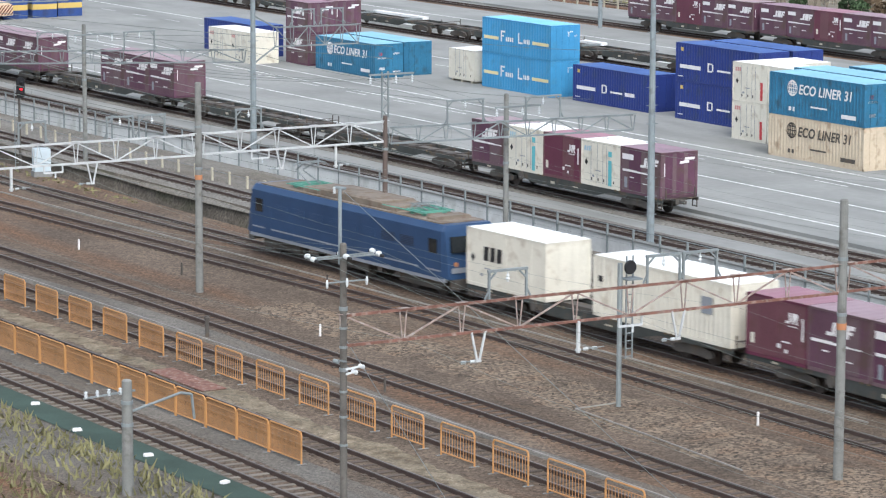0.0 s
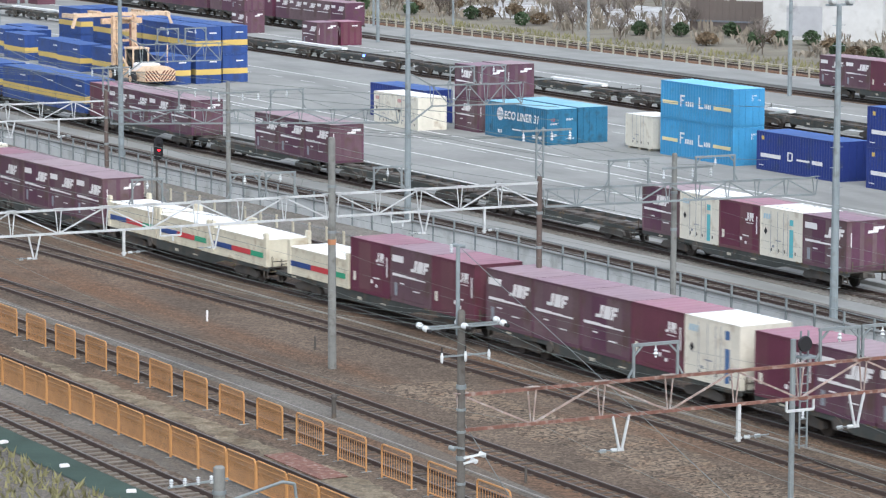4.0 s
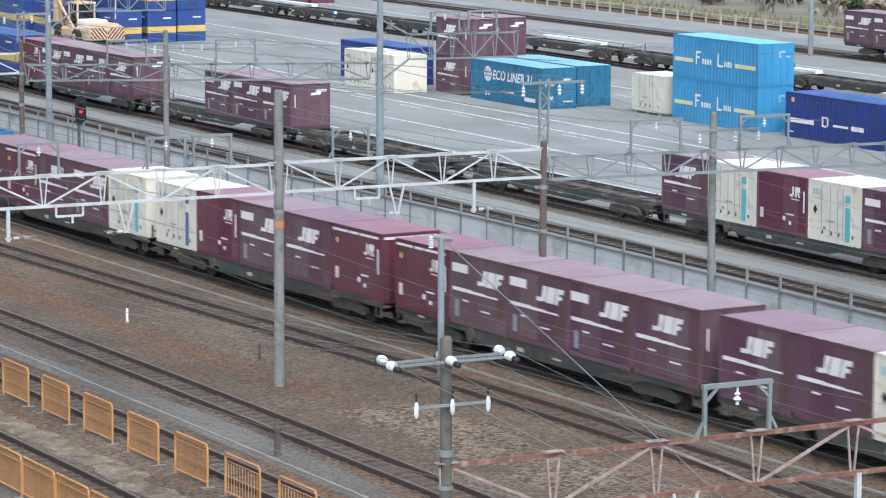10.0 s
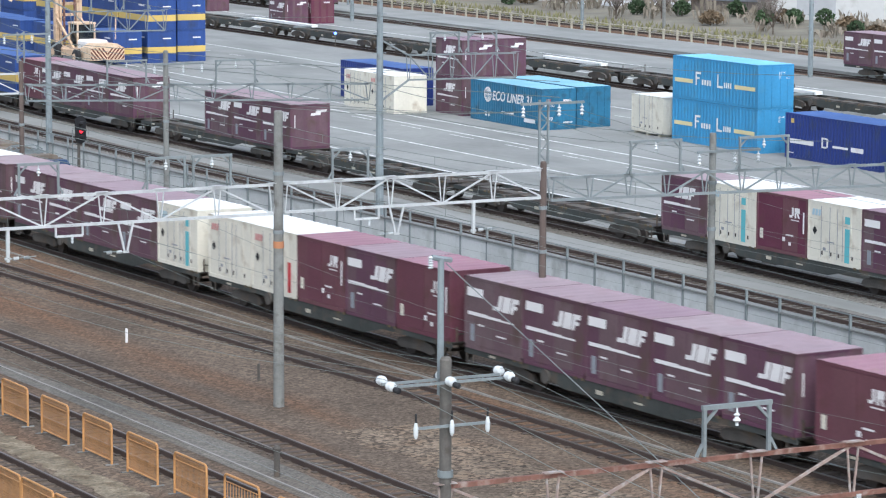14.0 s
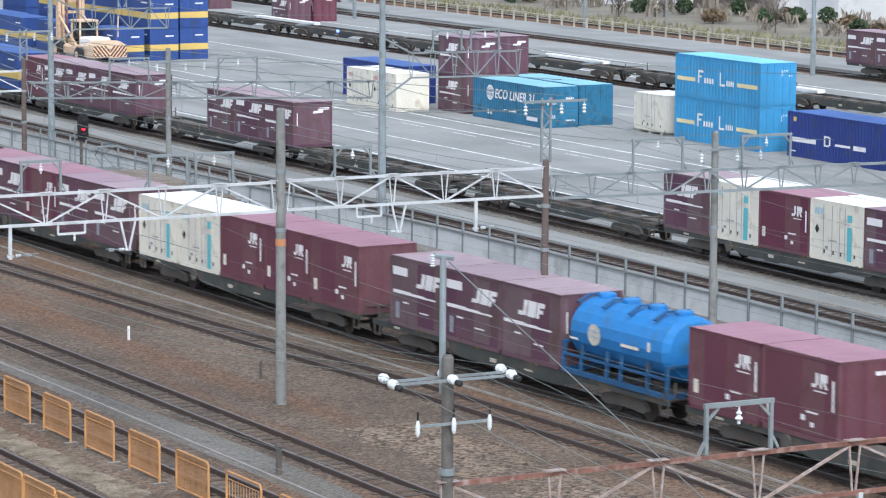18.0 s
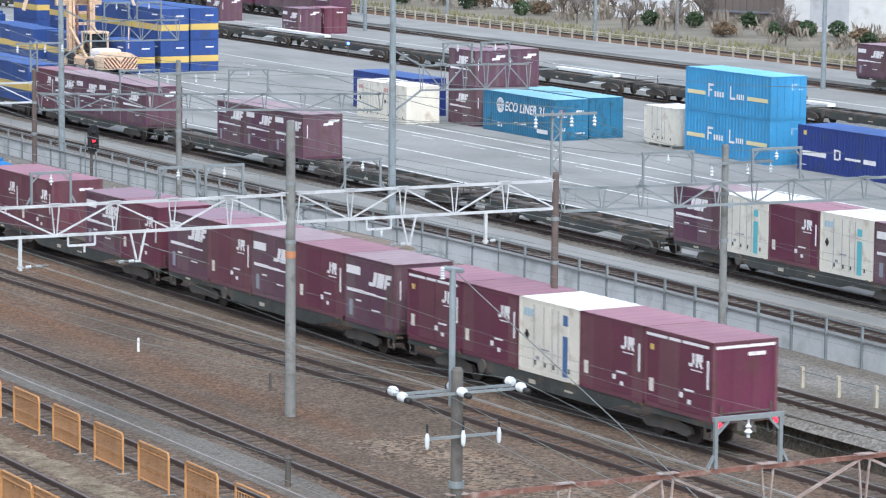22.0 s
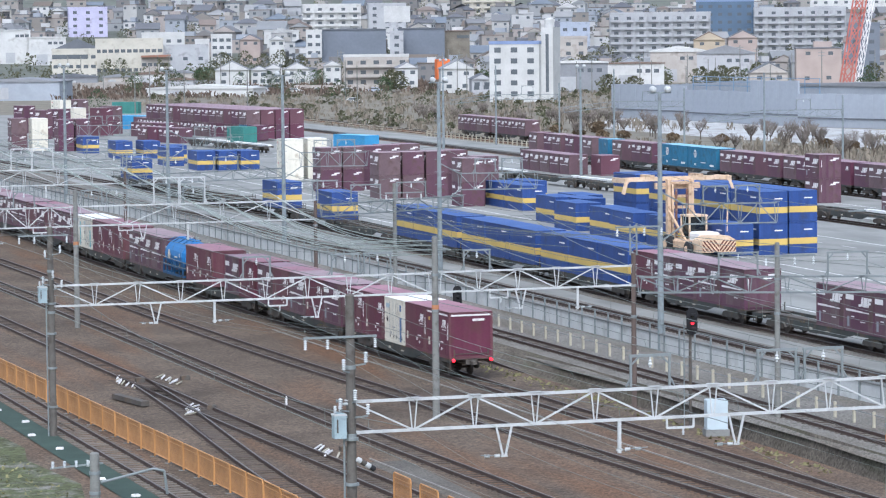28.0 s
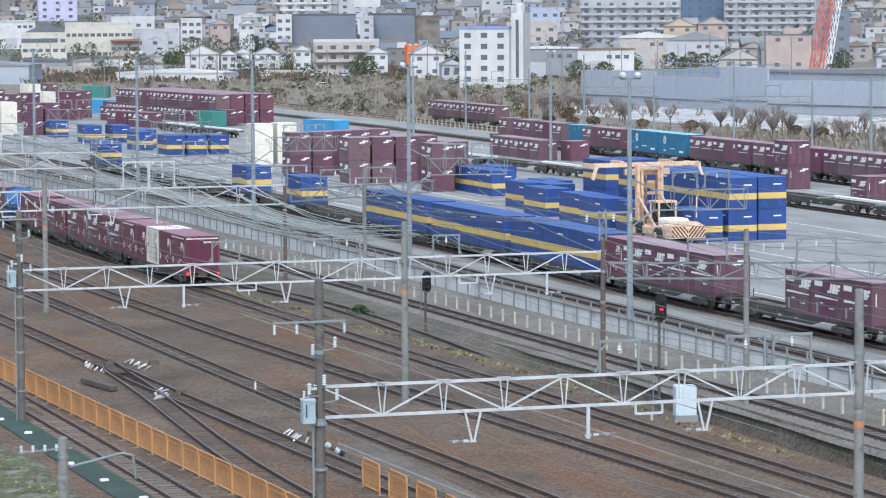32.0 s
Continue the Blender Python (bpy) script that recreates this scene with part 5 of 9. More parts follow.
# long two-high block at the end of the yard: front row piece by piece, the packed rows behind it joined
for i in range(17):
    x, y = 118.3 - (i - 1) * 0.46, 516.5 + (i - 1) * 3.86
    put("ocean" if i == 1 else ("jxr" if i % 6 == 4 else "jx"), x + 1.2, y, 0, 6.7)
    if 0 < i < 15:
        put("jxr" if i % 7 == 3 else "jx", x + 1.2, y, 2.51, 6.7)
for k in (1, 2, 3):
    for z in (0, 2.51):
        put("jxr" if (k + z) % 2 else "jx", 119.5 + k * 2.62, 516.8 + k * 0.3, z, 6.7)
blk = thing("packed_containers", "rows of faded plum containers packed two high", "containers", "", "stuff")
ga, gb = Geo(), Geo()
for i in range(2, 15):
    for k in (1, 2, 3):
        x, y = 119.5 - (i - 1) * 0.46 + k * 2.6, 516.5 + (i - 1) * 3.86 + k * 0.3
        ga.cbox(x - 1.2, x + 1.2, y - 1.84, y + 1.84, 0, 4.96, 0.04)
        gb.cbox(x - 1.15, x + 1.15, y - 1.8, y + 1.8, 4.95, 5.02, 0.03)
tagged(part("bodies", ga, PLUM, blk), kind="stuff")
tagged(part("roofs", gb, PLUM_ROOF, blk), kind="stuff")
for i in range(4):
    x, y = 105.6 - i * 1.0, 506.5 + i * 4.0
    put("jx" if i != 2 else "jxr", x, y, 0, 14)
for i in range(3):
    put("jx", 108.5 - i * 1.1, 535.0 + i * 4.2, 0, 14)
GREENPAINT = mat("sea_green_paint", (0.05, 0.19, 0.17), 0.55, var=0.2, size=2.0, fine=8, island=0.15)
KINDS["green"] = box_container("long_container", "sea green ribbed container across the yard", 6.06, 2.45, 2.6, GREENPAINT, GREENPAINT, rib=0.3)
KINDS["sky"] = box_container("long_container", "sky blue ribbed container across the yard", 9.4, 2.49, 2.6, SKYBLUE, SKYROOF, rib=0.3)
for k in ("green", "sky"):
    KINDS[k].location = (0, -900, -60)
for k, x, y, a in (("green", 132.4, 694.0, 62), ("green", 115.4, 504.5, 14), ("sky", 121.6, 455.0, 15), ("sky", 112.4, 584.0, 40)):
    put(k, x, y, 0, a)
ob_line = PATHS["outer_back_line"]
for y in (487.0, 507.0):
    standing(y, ["jx", "jx", "jx", "jx", "jx"], ob_line)
for x, y, k in ((104.0, 560.0, "jx"), (100.0, 548.0, "jxr"), (96.0, 552.0, "wp"), (92.0, 545.0, "jx"), (88.0, 540.0, "jx"), (104.4, 616.0, "wp"), (108.2, 618.0, "jx"), (90.5, 574.0, "jx")):
    for z in (0, 2.5)[:1 if k == "teal" else 2]:
        put(k, x, y, z, 20)

# white flat racks lying on the far wagons
RACK = mat("white_flat_rack", (0.72, 0.73, 0.73), 0.6, var=0.12, size=2.0, dirt=((0.45, 0.43, 0.4), 0.2))
for y, n in ((487.0, 17.0), (466.5, 17.0), (366.0, 14.0), (337.0, 14.0), (262.0, 13.0), (209.0, 9.0), (180.0, 8.5), (158.0, 9.0)):
    t = thing("flat_rack", "empty white flat rack lying on a wagon", "flat rack", "flat racks")
    g = Geo()
    g.cbox(0.62, 1.2, -n / 2, n / 2, 0.0, 0.24, 0.03)
    part("floor", g, RACK, t)
    for e in (-1, 1):
        g = Geo()
        g.box(-1.1, 0.62, e * (n / 2 - 0.3) - 0.1, e * (n / 2 - 0.3) + 0.1, 0.0, 0.14)
        part("folded_end", g, GALV_DARK, t)
    t.matrix_world = pose(ff(y), y, 1.03, 0, 0, heading(ff, y))


# ---------------------------------------------------------------- overhead line structures
def pole(x, y, h, label, material=POLECON, r=0.19, top=0.15, name="concrete_pole"):
    t = thing(name, label, "pole", "overhead line poles")
    r, top = r * 0.86, top * 0.86
    g = Geo()
    g.lathe([(r, -0.45), (r, 0.0), ((r + top) / 2, h * 0.5), (top, h - 0.05), (top * 0.7, h)], (0, 0, 0), "z", 14)
    part("shaft", g, material, t)
    for z in (h * 0.58, h * 0.78):
        g = Geo()
        g.lathe([(top + 0.035, z), (top + 0.035, z + 0.12)], (0, 0, 0), "z", 14)
        part("steel_band", g, GALV_DARK, t)
    if "orange" in label:
        g = Geo()
        g.lathe([(r * 0.98, 5.1), (r * 0.98, 5.32)], (0, 0, 0), "z", 14)
        part("orange_band", g, ORANGEBAND, t)
    t.location = (x, y, 0)
    return t


def insulator(g, p, h=0.42, r=0.09, axis="z"):
    prof = []
    for k in range(5):
        prof += [(r * 0.45, k * h / 5), (r, (k + 0.45) * h / 5), (r * 0.5, (k + 0.75) * h / 5)]
    g.lathe(prof + [(r * 0.4, h)], p, axis, 10)


def truss(a, b, depth, material, label, panels, chord=0.13, web=0.075, taper=True, name="gantry_truss", over=0.0):
    """Plane truss between two points of its top chord; hangs `depth` below."""
    t = thing(name, label, "gantry", "overhead gantries")
    A, B = Vector(a), Vector(b)
    down = Vector((0, 0, -depth))
    t.location = A
    lo_end = B - A
    lacing = RUSTPALE if material is RUST else material
    for p, q, nm in ((Vector(), lo_end, "top_chord"), (down, lo_end + down, "bottom_chord")):
        g = Geo()
        g.bar(p, q, chord)
        part(nm, g, material, t)
    for k in range(panels + 1):
        p = lo_end * (k / panels)
        side = lo_end.normalized()
        g = Geo()
        for e in (-1, 1):
            g.bar(p + side * 0.13 * e, p + down + side * 0.035 * e, web * 0.72)
        g.box(p.x - 0.2, p.x + 0.2, p.y - 0.09, p.y + 0.09, p.z + chord / 2 + 0.002, p.z + chord / 2 + 0.02)
        part("upright", g, lacing, t)
    for k in range(panels):
        p, q = lo_end * (k / panels), lo_end * ((k + 1) / panels)
        g = Geo()
        if k % 2 == 0:
            g.bar(p, q + down, web)
        else:
            g.bar(p + down, q, web)
        part("diagonal", g, lacing, t)
    return t


def v_hanger(x, y, ztop, drop, material=GALV, single=False):
    """Drop post under a gantry, V-shaped or single, with a thin registration arm and insulators."""
    t = thing("drop_hanger", "pale steel %s with registration arm and insulators" % ("single drop post" if single else "V hanger"), "hanger", "drop hangers")
    g = Geo()
    if single:
        g.bar((0, 0, 0), (0, 0, -drop - 0.1), 0.1)
    else:
        g.bar((-0.26, 0, 0), (-0.04, 0, -drop), 0.06)
        g.bar((0.26, 0, 0), (0.04, 0, -drop), 0.06)
    g.bar((-0.1, 0, -drop), (0.1, 0, -drop), 0.07)
    part("hanger_frame", g, material, t)
    s = 1 if single else -1
    g = Geo()
    g.bar((s * 0.05, 0, -drop), (s * 0.85, -0.25, -drop + 0.08), 0.028)
    part("registration_arm", g, GALV_DARK, t)
    for dx in (0.16, 0.5):
        g = Geo()
        insulator(g, (min(s * dx, s * (dx + 0.18)), -0.07, -drop + 0.02), 0.18, 0.06, "x")
        part("insulator", g, PORCELAIN, t)
    t.location = (x, y, ztop)
    return t


def u_bracket(x, y, z, w=1.5, h=1.05, material=GALV_DARK):
    t = thing("insulator_bracket", "grey inverted-U bracket with a hanging white insulator", "bracket", "insulator brackets")
    for s in (-1, 1):
        g = Geo()
        g.bar((s * w / 2, 0, 0), (s * w / 2, 0, h), 0.07)
        g.bar((s * (w / 2 + 0.16), 0, 0.012), (s * (w / 2 + 0.03), 0, 0.24), 0.052)
        g.bar((s * (w / 2 - 0.03), 0, h - 0.27), (s * (w / 2 - 0.26), 0, h - 0.045), 0.05)
        part("leg", g, material, t)
    g = Geo()
    g.bar((-w / 2 - 0.05, 0, h), (w / 2 + 0.05, 0, h), 0.085)
    part("cross_bar", g, material, t)
    g = Geo()
    g.lathe([(0.02, h - 0.05), (0.022, h - 0.14), (0.065, h - 0.18), (0.03, h - 0.22), (0.08, h - 0.28), (0.03, h - 0.33), (0.035, h - 0.38)], (0, 0, 0), "z", 12)
    part("insulator", g, PORCELAIN, t)
    t.location = (x, y, z)
    return t


def small_frame(x, y, z, w=1.0, h=0.32):
    """Low U-shaped stirrup that hangs under the gantry with an insulator."""
    t = thing("hanging_stirrup", "pale steel stirrup with a hanging insulator", "bracket", "insulator brackets")
    g = Geo()
    g.bar((-w / 2, 0, 0), (-w / 2, 0, -h), 0.06)
    g.bar((w / 2, 0, 0), (w / 2, 0, -h), 0.06)
    g.bar((-w / 2, 0, -h), (w / 2, 0, -h), 0.07)
    part("stirrup", g, GALV, t)
    g = Geo()
    insulator(g, (0.1, 0, -h - 0.24), 0.22, 0.055)
    part("insulator", g, PORCELAIN, t)
    t.location = (x, y, z)
    return t


def pole_head(t, z0, z1):
    """Two-legged latticed head with a crossarm and hanging insulators."""
    for x in (-0.17, 0.17):
        g = Geo()
        g.bar((x, 0, z0), (x, 0, z1), 0.07)
        part("head_leg", g, GALV_DARK, t)
    n = 6
    for k in range(n):
        a, b = z0 + (z1 - z0) * k / n, z0 + (z1 - z0) * (k + 1) / n
        g = Geo()
        g.bar((-0.17 if k % 2 else 0.17, 0, a), (0.17 if k % 2 else -0.17, 0, b), 0.04)
        part("head_lacing", g, GALV_DARK, t)
    arm_with_strings(t, z1 - 0.12, -0.95, 1.5)


def arm_with_strings(t, z, x0, x1):
    g = Geo()
    g.bar((x0, -0.12, z), (x1, -0.12, z), 0.085)
    part("crossarm", g, GALV_DARK, t)
    for x in (x0 + 0.08, (x0 + x1) / 2 + 0.25, x1 - 0.08):
        g = Geo()
        g.lathe([(0.015, -0.04), (0.02, -0.12), (0.075, -0.16), (0.03, -0.22), (0.08, -0.28), (0.03, -0.34), (0.075, -0.40), (0.02, -0.46)], (x, -0.12, z), "z", 10)
        part("insulator", g, PORCELAIN, t)


ROWS = {47.3: (24.9, 44.4, 55.4), 92.3: (24.4, 42.4, 52.3), 143.6: (23.7, 42.2, 52.3), 196.0: (21.0, 34.0, 49.6), 245.0: (18.0, 33.0, 46.5), 300.0: (14.0, 30.0, 43.0), 360.0: (10.0, 26.0, 40.0)}
for y, (xa, xb, xc) in ROWS.items():
    near = y < 60
    pole(xb, y, 9.6 if y < 140 else 8.6, "grey concrete overhead line pole with an orange band", r=0.21, top=0.17)
    pole_head(pole(xc, y, 7.5, "rusty brown steel overhead line pole with a pale latticed head", BROWNPOLE, 0.16, 0.13, "steel_pole"), 7.4, 9.6 if y < 140 else 8.9)
    if y > 60:
        pole(xa, y, 10.5 if y < 100 else 9.6, "dark concrete pole with steel bands and switch gear", DARKPOLE, r=0.2, top=0.16)
    z = {47.3: 7.32, 92.3: 7.18, 143.6: 6.85, 196.0: 7.5}.get(y, 7.7)
    deep = 1.22 if y > 190 else 0.95
    ch, wb = (0.085, 0.05) if near else (0.09, 0.052)
    truss((xa, y, z), (xb - 0.2, y, z), deep, RUST if near else GALV, "rusty steel lattice gantry beam" if near else "pale galvanised lattice gantry beam", 9, ch, wb)
    truss((xb + 0.2, y, z + 0.03), (xc, y, z + 0.03), deep, RUST if near else GALV, "rusty steel lattice gantry beam" if near else "pale galvanised lattice gantry beam", 5, ch, wb)
    # hangers between the tracks
    for dx, single in ((4.9, False), (8.7 if y < 120 else 7.7, True), (12.65, False)):
        if xa + dx < xb - 1:
            v_hanger(xa + dx, y - 0.02, z - deep, 0.95, single=single)
    v_hanger(xb + 4.3, y - 0.02, z - deep, 0.9)
    v_hanger(xb + 7.2, y - 0.02, z - deep, 0.95, single=True)
    if near:
        for bx, bw in ((30.9, 1.4), (36.95, 1.3), (38.42, 1.35)):
            u_bracket(bx, y, z + 0.05, bw, 0.9)
    else:
        if y in (196.0, 245.0, 300.0):
            for bx in {196.0: (39.85, 41.55), 245.0: (38.3, 40.0), 300.0: (35.0, 36.7)}[y]:
                u_bracket(bx, y, z + 0.06, 1.6, 1.65, GALV)
        for dx in (9.75, 14.05, 15.65, 20.6):
            if xa + dx < xc:
                u_bracket(xa + dx, y, z + 0.06, 1.3, 0.98)
    small_frame(xa + 10.75, y, z - deep, 0.9, 0.34)
    if not near:
        small_frame(xb + 3.2, y, z - deep, 0.9, 0.34)

# clamps, conduit and small insulators on the dark poles
def pole_fittings(x, y):
    t = thing("pole_fittings", "clamps, grey conduit and white insulators strapped to a dark pole", "pole fittings", "pole fittings")
    g = Geo()
    g.rod((-0.24, -0.05, -0.2), (-0.24, -0.05, 6.2), 0.035, 6)
    part("conduit", g, GALV_DARK, t)
    for z in (1.2, 3.0, 4.6, 6.0):
        g = Geo()
        g.lathe([(0.225, z), (0.225, z + 0.09)], (0, 0, 0), "z", 14)
        part("clamp", g, GALV_DARK, t)
    for k, (dx, z) in enumerate(((-0.42, 7.0), (0.05, 7.25), (0.45, 6.8), (-0.3, 8.2), (0.4, 8.4))):
        g = Geo()
        insulator(g, (dx, -0.32, z), 0.34, 0.075)
        part("insulator", g, PORCELAIN, t)
        g = Geo()
        g.bar((dx, -0.32, z - 0.03), (dx * 0.2, -0.1, z - 0.1), 0.05)
        part("bracket_arm", g, GALV_DARK, t)
    g = Geo()
    g.rod((0.26, -0.1, 0.5), (0.95, -0.25, 0.1), 0.05, 6)
    part("bent_pipe", g, UNDER, t)
    t.location = (x, y, 0)


pole_fittings(24.4, 92.3)
pole_fittings(23.7, 143.6)

# pole with crossarms and its lamp rod, near the spur
B = pole(24.9, 47.3, 9.6, "dark rusty pole with two insulator crossarms and switch gear", DARKPOLE, 0.14, 0.12, "crossarm_pole")
for z, w in ((9.18, 2.3), (8.42, 1.4)):
    arm = thing("crossarm", "grey-green steel crossarm with white porcelain insulators", "crossarm", "crossarms")
    arm.location = (24.9, 47.3, z)
    for s in (-1, 1) if z > 9 else (-1,):
        g = Geo()
        g.bar((-w / 2, s * 0.17, 0), (w / 2, s * 0.17, 0), 0.045, 0.045)
        part("arm_beam", g, GALV_DARK, arm)
    for k in range(6 if z > 9 else 3):
        g, e = Geo(), Geo()
        if z > 9:
            x, s = -w / 2 + w * (k // 2) / 2 + (0.06 if k % 2 else -0.06), 1 if k % 2 else -1
            y = s * 0.2
            g.lathe([(0.03, 0.0), (0.075, 0.02), (0.09, 0.07), (0.06, 0.1), (0.085, 0.13), (0.08, 0.17), (0.04, 0.2)], (x, y - (0.2 if s < 0 else 0), 0.04), "y", 12)
            e.lathe([(0.02, 0.0), (0.055, 0.02), (0.055, 0.14), (0.03, 0.17)], (x + 0.02, y - 0.36 if s < 0 else y + 0.18, 0.0), "y", 10)
        else:
            x = -w / 2 + w * k / 2
            g.lathe([(0.02, -0.16), (0.04, -0.11), (0.045, 0.02), (0.03, 0.09), (0.02, 0.12)], (x, -0.24, 0), "z", 10)
            e.lathe([(0.018, 0.12), (0.022, 0.26), (0.01, 0.28)], (x, -0.24, 0), "z", 8)
        o = part("insulator", g, PORCELAIN, arm)
        part("end_cap", e, BLACK, o, "black end cap")
for zz in (3.2, 4.1, 4.9, 6.3, 6.9):
    g = Geo()
    g.lathe([(0.13, zz), (0.13, zz + 0.07)], (0, 0, 0), "z", 14)
    part("steel_band", g, GALV_DARK, B)
g = Geo()
g.rod((0, 0.2, 8.9), (0, 0.2, 11.3), 0.06, 8)
g.rod((-0.18, 0.2, 11.32), (0.2, 0.2, 11.25), 0.05, 6)
part("top_rod", g, STEELGREEN, B)
g = Geo()
insulator(g, (-0.2, 0.2, 11.12), 0.22, 0.06)
part("insulator", g, PORCELAIN, B)
for zz, dx in ((5.9, -0.35), (5.5, 0.3), (5.65, 0.55)):
    g = Geo()
    g.bar((0, -0.15, zz), (dx, -0.3, zz + 0.1), 0.06)
    insulator(g, (dx, -0.3, zz + 0.05), 0.26, 0.07, "y")
    part("switch_insulator", g, PORCELAIN if dx > 0 else GALV_DARK, B)
# striped tension spring on the near dark pole
t = thing("tension_spring", "white and black banded wire tensioner on a pole", "tensioner")
for k in range(4):
    g = Geo()
    g.lathe([(0.06, k * 0.17), (0.085, k * 0.17 + 0.02), (0.085, k * 0.17 + 0.14), (0.06, k * 0.17 + 0.165)], (0, 0, 0), "x", 12)
    part("spring_case", g, (GALV, UNDER, GALV, BLACK)[k], t)
t.matrix_world = pose(24.5, 92.05, 5.45, 0, 32, 0)
TRANSBLUE = mat("blue_grey_transformer_paint", (0.30, 0.385, 0.42), 0.5, var=0.15, size=0.4, dirt=((0.22, 0.27, 0.28), 0.3))
# transformer and insulators on the dark poles beside the near line
for x, y in ((24.4, 92.3), (23.7, 143.6)):
    t = thing("transformer_box", "blue-grey steel transformer can on a pole", "transformer", "transformers")
    g = Geo()
    g.cbox(-0.19, 0.19, -0.17, 0.17, 0.0, 0.78, 0.09)
    part("tank", g, TRANSBLUE, t)
    g = Geo()
    g.cbox(-0.21, 0.21, -0.19, 0.19, 0.70, 0.76, 0.03)
    part("lid", g, GALV, t)
    g = Geo()
    g.cbox(-0.115, -0.075, -0.2, -0.16, 0.18, 0.6, 0.015)
    part("cooling_fin", g, UNDER, t)
    for dx, dz, ax in ((-0.13, 0.78, "z"), (0.02, 0.80, "z"), (0.05, 1.05, "x"), (-0.1, 1.15, "x")):
        g = Geo()
        insulator(g, (dx, -0.04, dz), 0.22, 0.06, ax)
        part("bushing", g, PORCELAIN if dz < 1.1 else GALV_DARK, t)
    for dz in (0.15, 0.62):
        g = Geo()
        g.bar((0.15, 0.1, dz), (0.42, 0.1, dz), 0.05)
        part("bracket", g, GALV_DARK, t)
    t.location = (x - 0.42, y - 0.15, 6.1)
    t = thing("crossarm", "pale steel crossarm with white porcelain insulators", "crossarm", "crossarms")
    g = Geo()
    g.bar((-1.5, 0, 0), (0.8, 0, 0), 0.065)
    part("beam", g, GALV_DARK, t)
    for dx in (-1.45, -0.75, 0.75):
        g = Geo()
        insulator(g, (dx, 0, -0.36), 0.30, 0.062)
        part("insulator", g, PORCELAIN, t)
    t.location = (x, y - 0.15, 9.2)
# white equipment cabinet on a plinth beside the goods line
CABINET = mat("pale_blue_cabinet_paint", (0.46, 0.54, 0.58), 0.5, var=0.1, size=0.8)
t = thing("equipment_cabinet", "white steel equipment cabinet on a concrete plinth", "cabinet")
g = Geo()
g.cbox(-0.48, 0.48, -0.35, 0.35, 0.15, 1.5, 0.04)
part("case", g, CABINET, t)
g = Geo()
g.box(-0.42, 0.42, -0.37, -0.351, 0.25, 1.4)
part("door", g, CABINET, t)
g = Geo()
g.box(-0.55, 0.55, -0.42, 0.42, -0.4, 0.15)
part("plinth", g, DARKCON, t)
t.location = (52.4, 133.0, 0)
t.rotation_euler.z = radians(-10)

# yard gantries, light grey triangular beams
for (a, b) in (((52.6, 92.3, 6.9), (65.8, 91.2, 6.9)), ((52.6, 143.6, 6.3), (64.8, 131.0, 6.9)), ((50.0, 196.0, 7.2), (63.2, 208.0, 6.9)), ((53.4, 47.3, 7.2), (66.4, 48.5, 7.0)), ((46.7, 245.0, 7.1), (61.6, 254.0, 7.0)), ((43.2, 300.0, 7.1), (60.4, 296.0, 7.0))):
    truss(a, b, 0.75, GALV_DARK, "slim grey lattice beam over the yard tracks", 9, 0.09, 0.055, name="yard_gantry")
    v = Vector(b) - Vector(a)
    for fr in (0.3, 0.62):
        q = Vector(a) + v * fr
        u_bracket(q.x, q.y, q.z + 0.05, 2.0, 1.1)
for x, y in ((59.1, 92.3), (57.6, 138.2), (56.6, 202.0)):
    arm_with_strings(pole(x, y, 8.2, "slim concrete pole with a crossarm beside the siding", r=0.17, top=0.14), 7.55, -0.7, 1.9)


def light_mast(x, y, h, lamps=2):
    t = thing("light_mast", "tall grey-green floodlight mast with lamp heads", "light mast", "light masts")
    g = Geo()
    g.lathe([(0.2, -0.4), (0.17, h * 0.4), (0.11, h)], (0, 0, 0), "z", 10)
    part("shaft", g, STEELGREEN, t)
    g = Geo()
    for k in range(int(h / 0.9)):
        g.bar((-0.34, 0, 1.2 + k * 0.9), (0.34, 0, 1.2 + k * 0.9), 0.03)
    part("climbing_steps", g, STEELGREEN, t)
    g = Geo()
    g.bar((-0.7, 0, h), (0.7, 0, h), 0.1)
    part("lamp_arm", g, STEELGREEN, t)
    for s in (-0.45, 0.45)[:lamps]:
        g = Geo()
        g.lathe([(0.07, -0.2), (0.17, -0.15), (0.2, 0.1), (0.13, 0.22)], (s, -0.15, h + 0.2), "y", 12)
        part("lamp_head", g, GALV, t)
    t.location = (x, y, 0)


for x, y in ((65.9, 89.7), (64.9, 130.0), (63.2, 169.0), (62.7, 212.0), (61.6, 254.0), (60.4, 296.0), (58.0, 340.0)):
    light_mast(x, y, 14.7)
    if y > 100:
        # arm over the yard tracks, stayed back to the mast
        t = truss((x + 1.5, y, 8.25), (x + 7.2, y, 8.2), 1.15, GALV_DARK, "slim grey lattice arm over the yard tracks", 5, 0.08, 0.05, name="yard_gantry")
        for z0, z1 in ((0.75, 0.0), (-2.1, -1.15)):
            g = Geo()
            g.bar((-1.45, 0, z0), (0, 0, z1), 0.08)
            part("stay", g, GALV_DARK, t)
        for dx in (3.4, 5.4):
            u_bracket(x + dx, y, 8.3, 1.5, 0.95)
for x, y, h in ((136.2, 279.0, 13.4), (127.2, 368.0, 13.4), (136.8, 200.0, 13.4), (136.8, 460.0, 13.4)):
    light_mast(x, y, h)


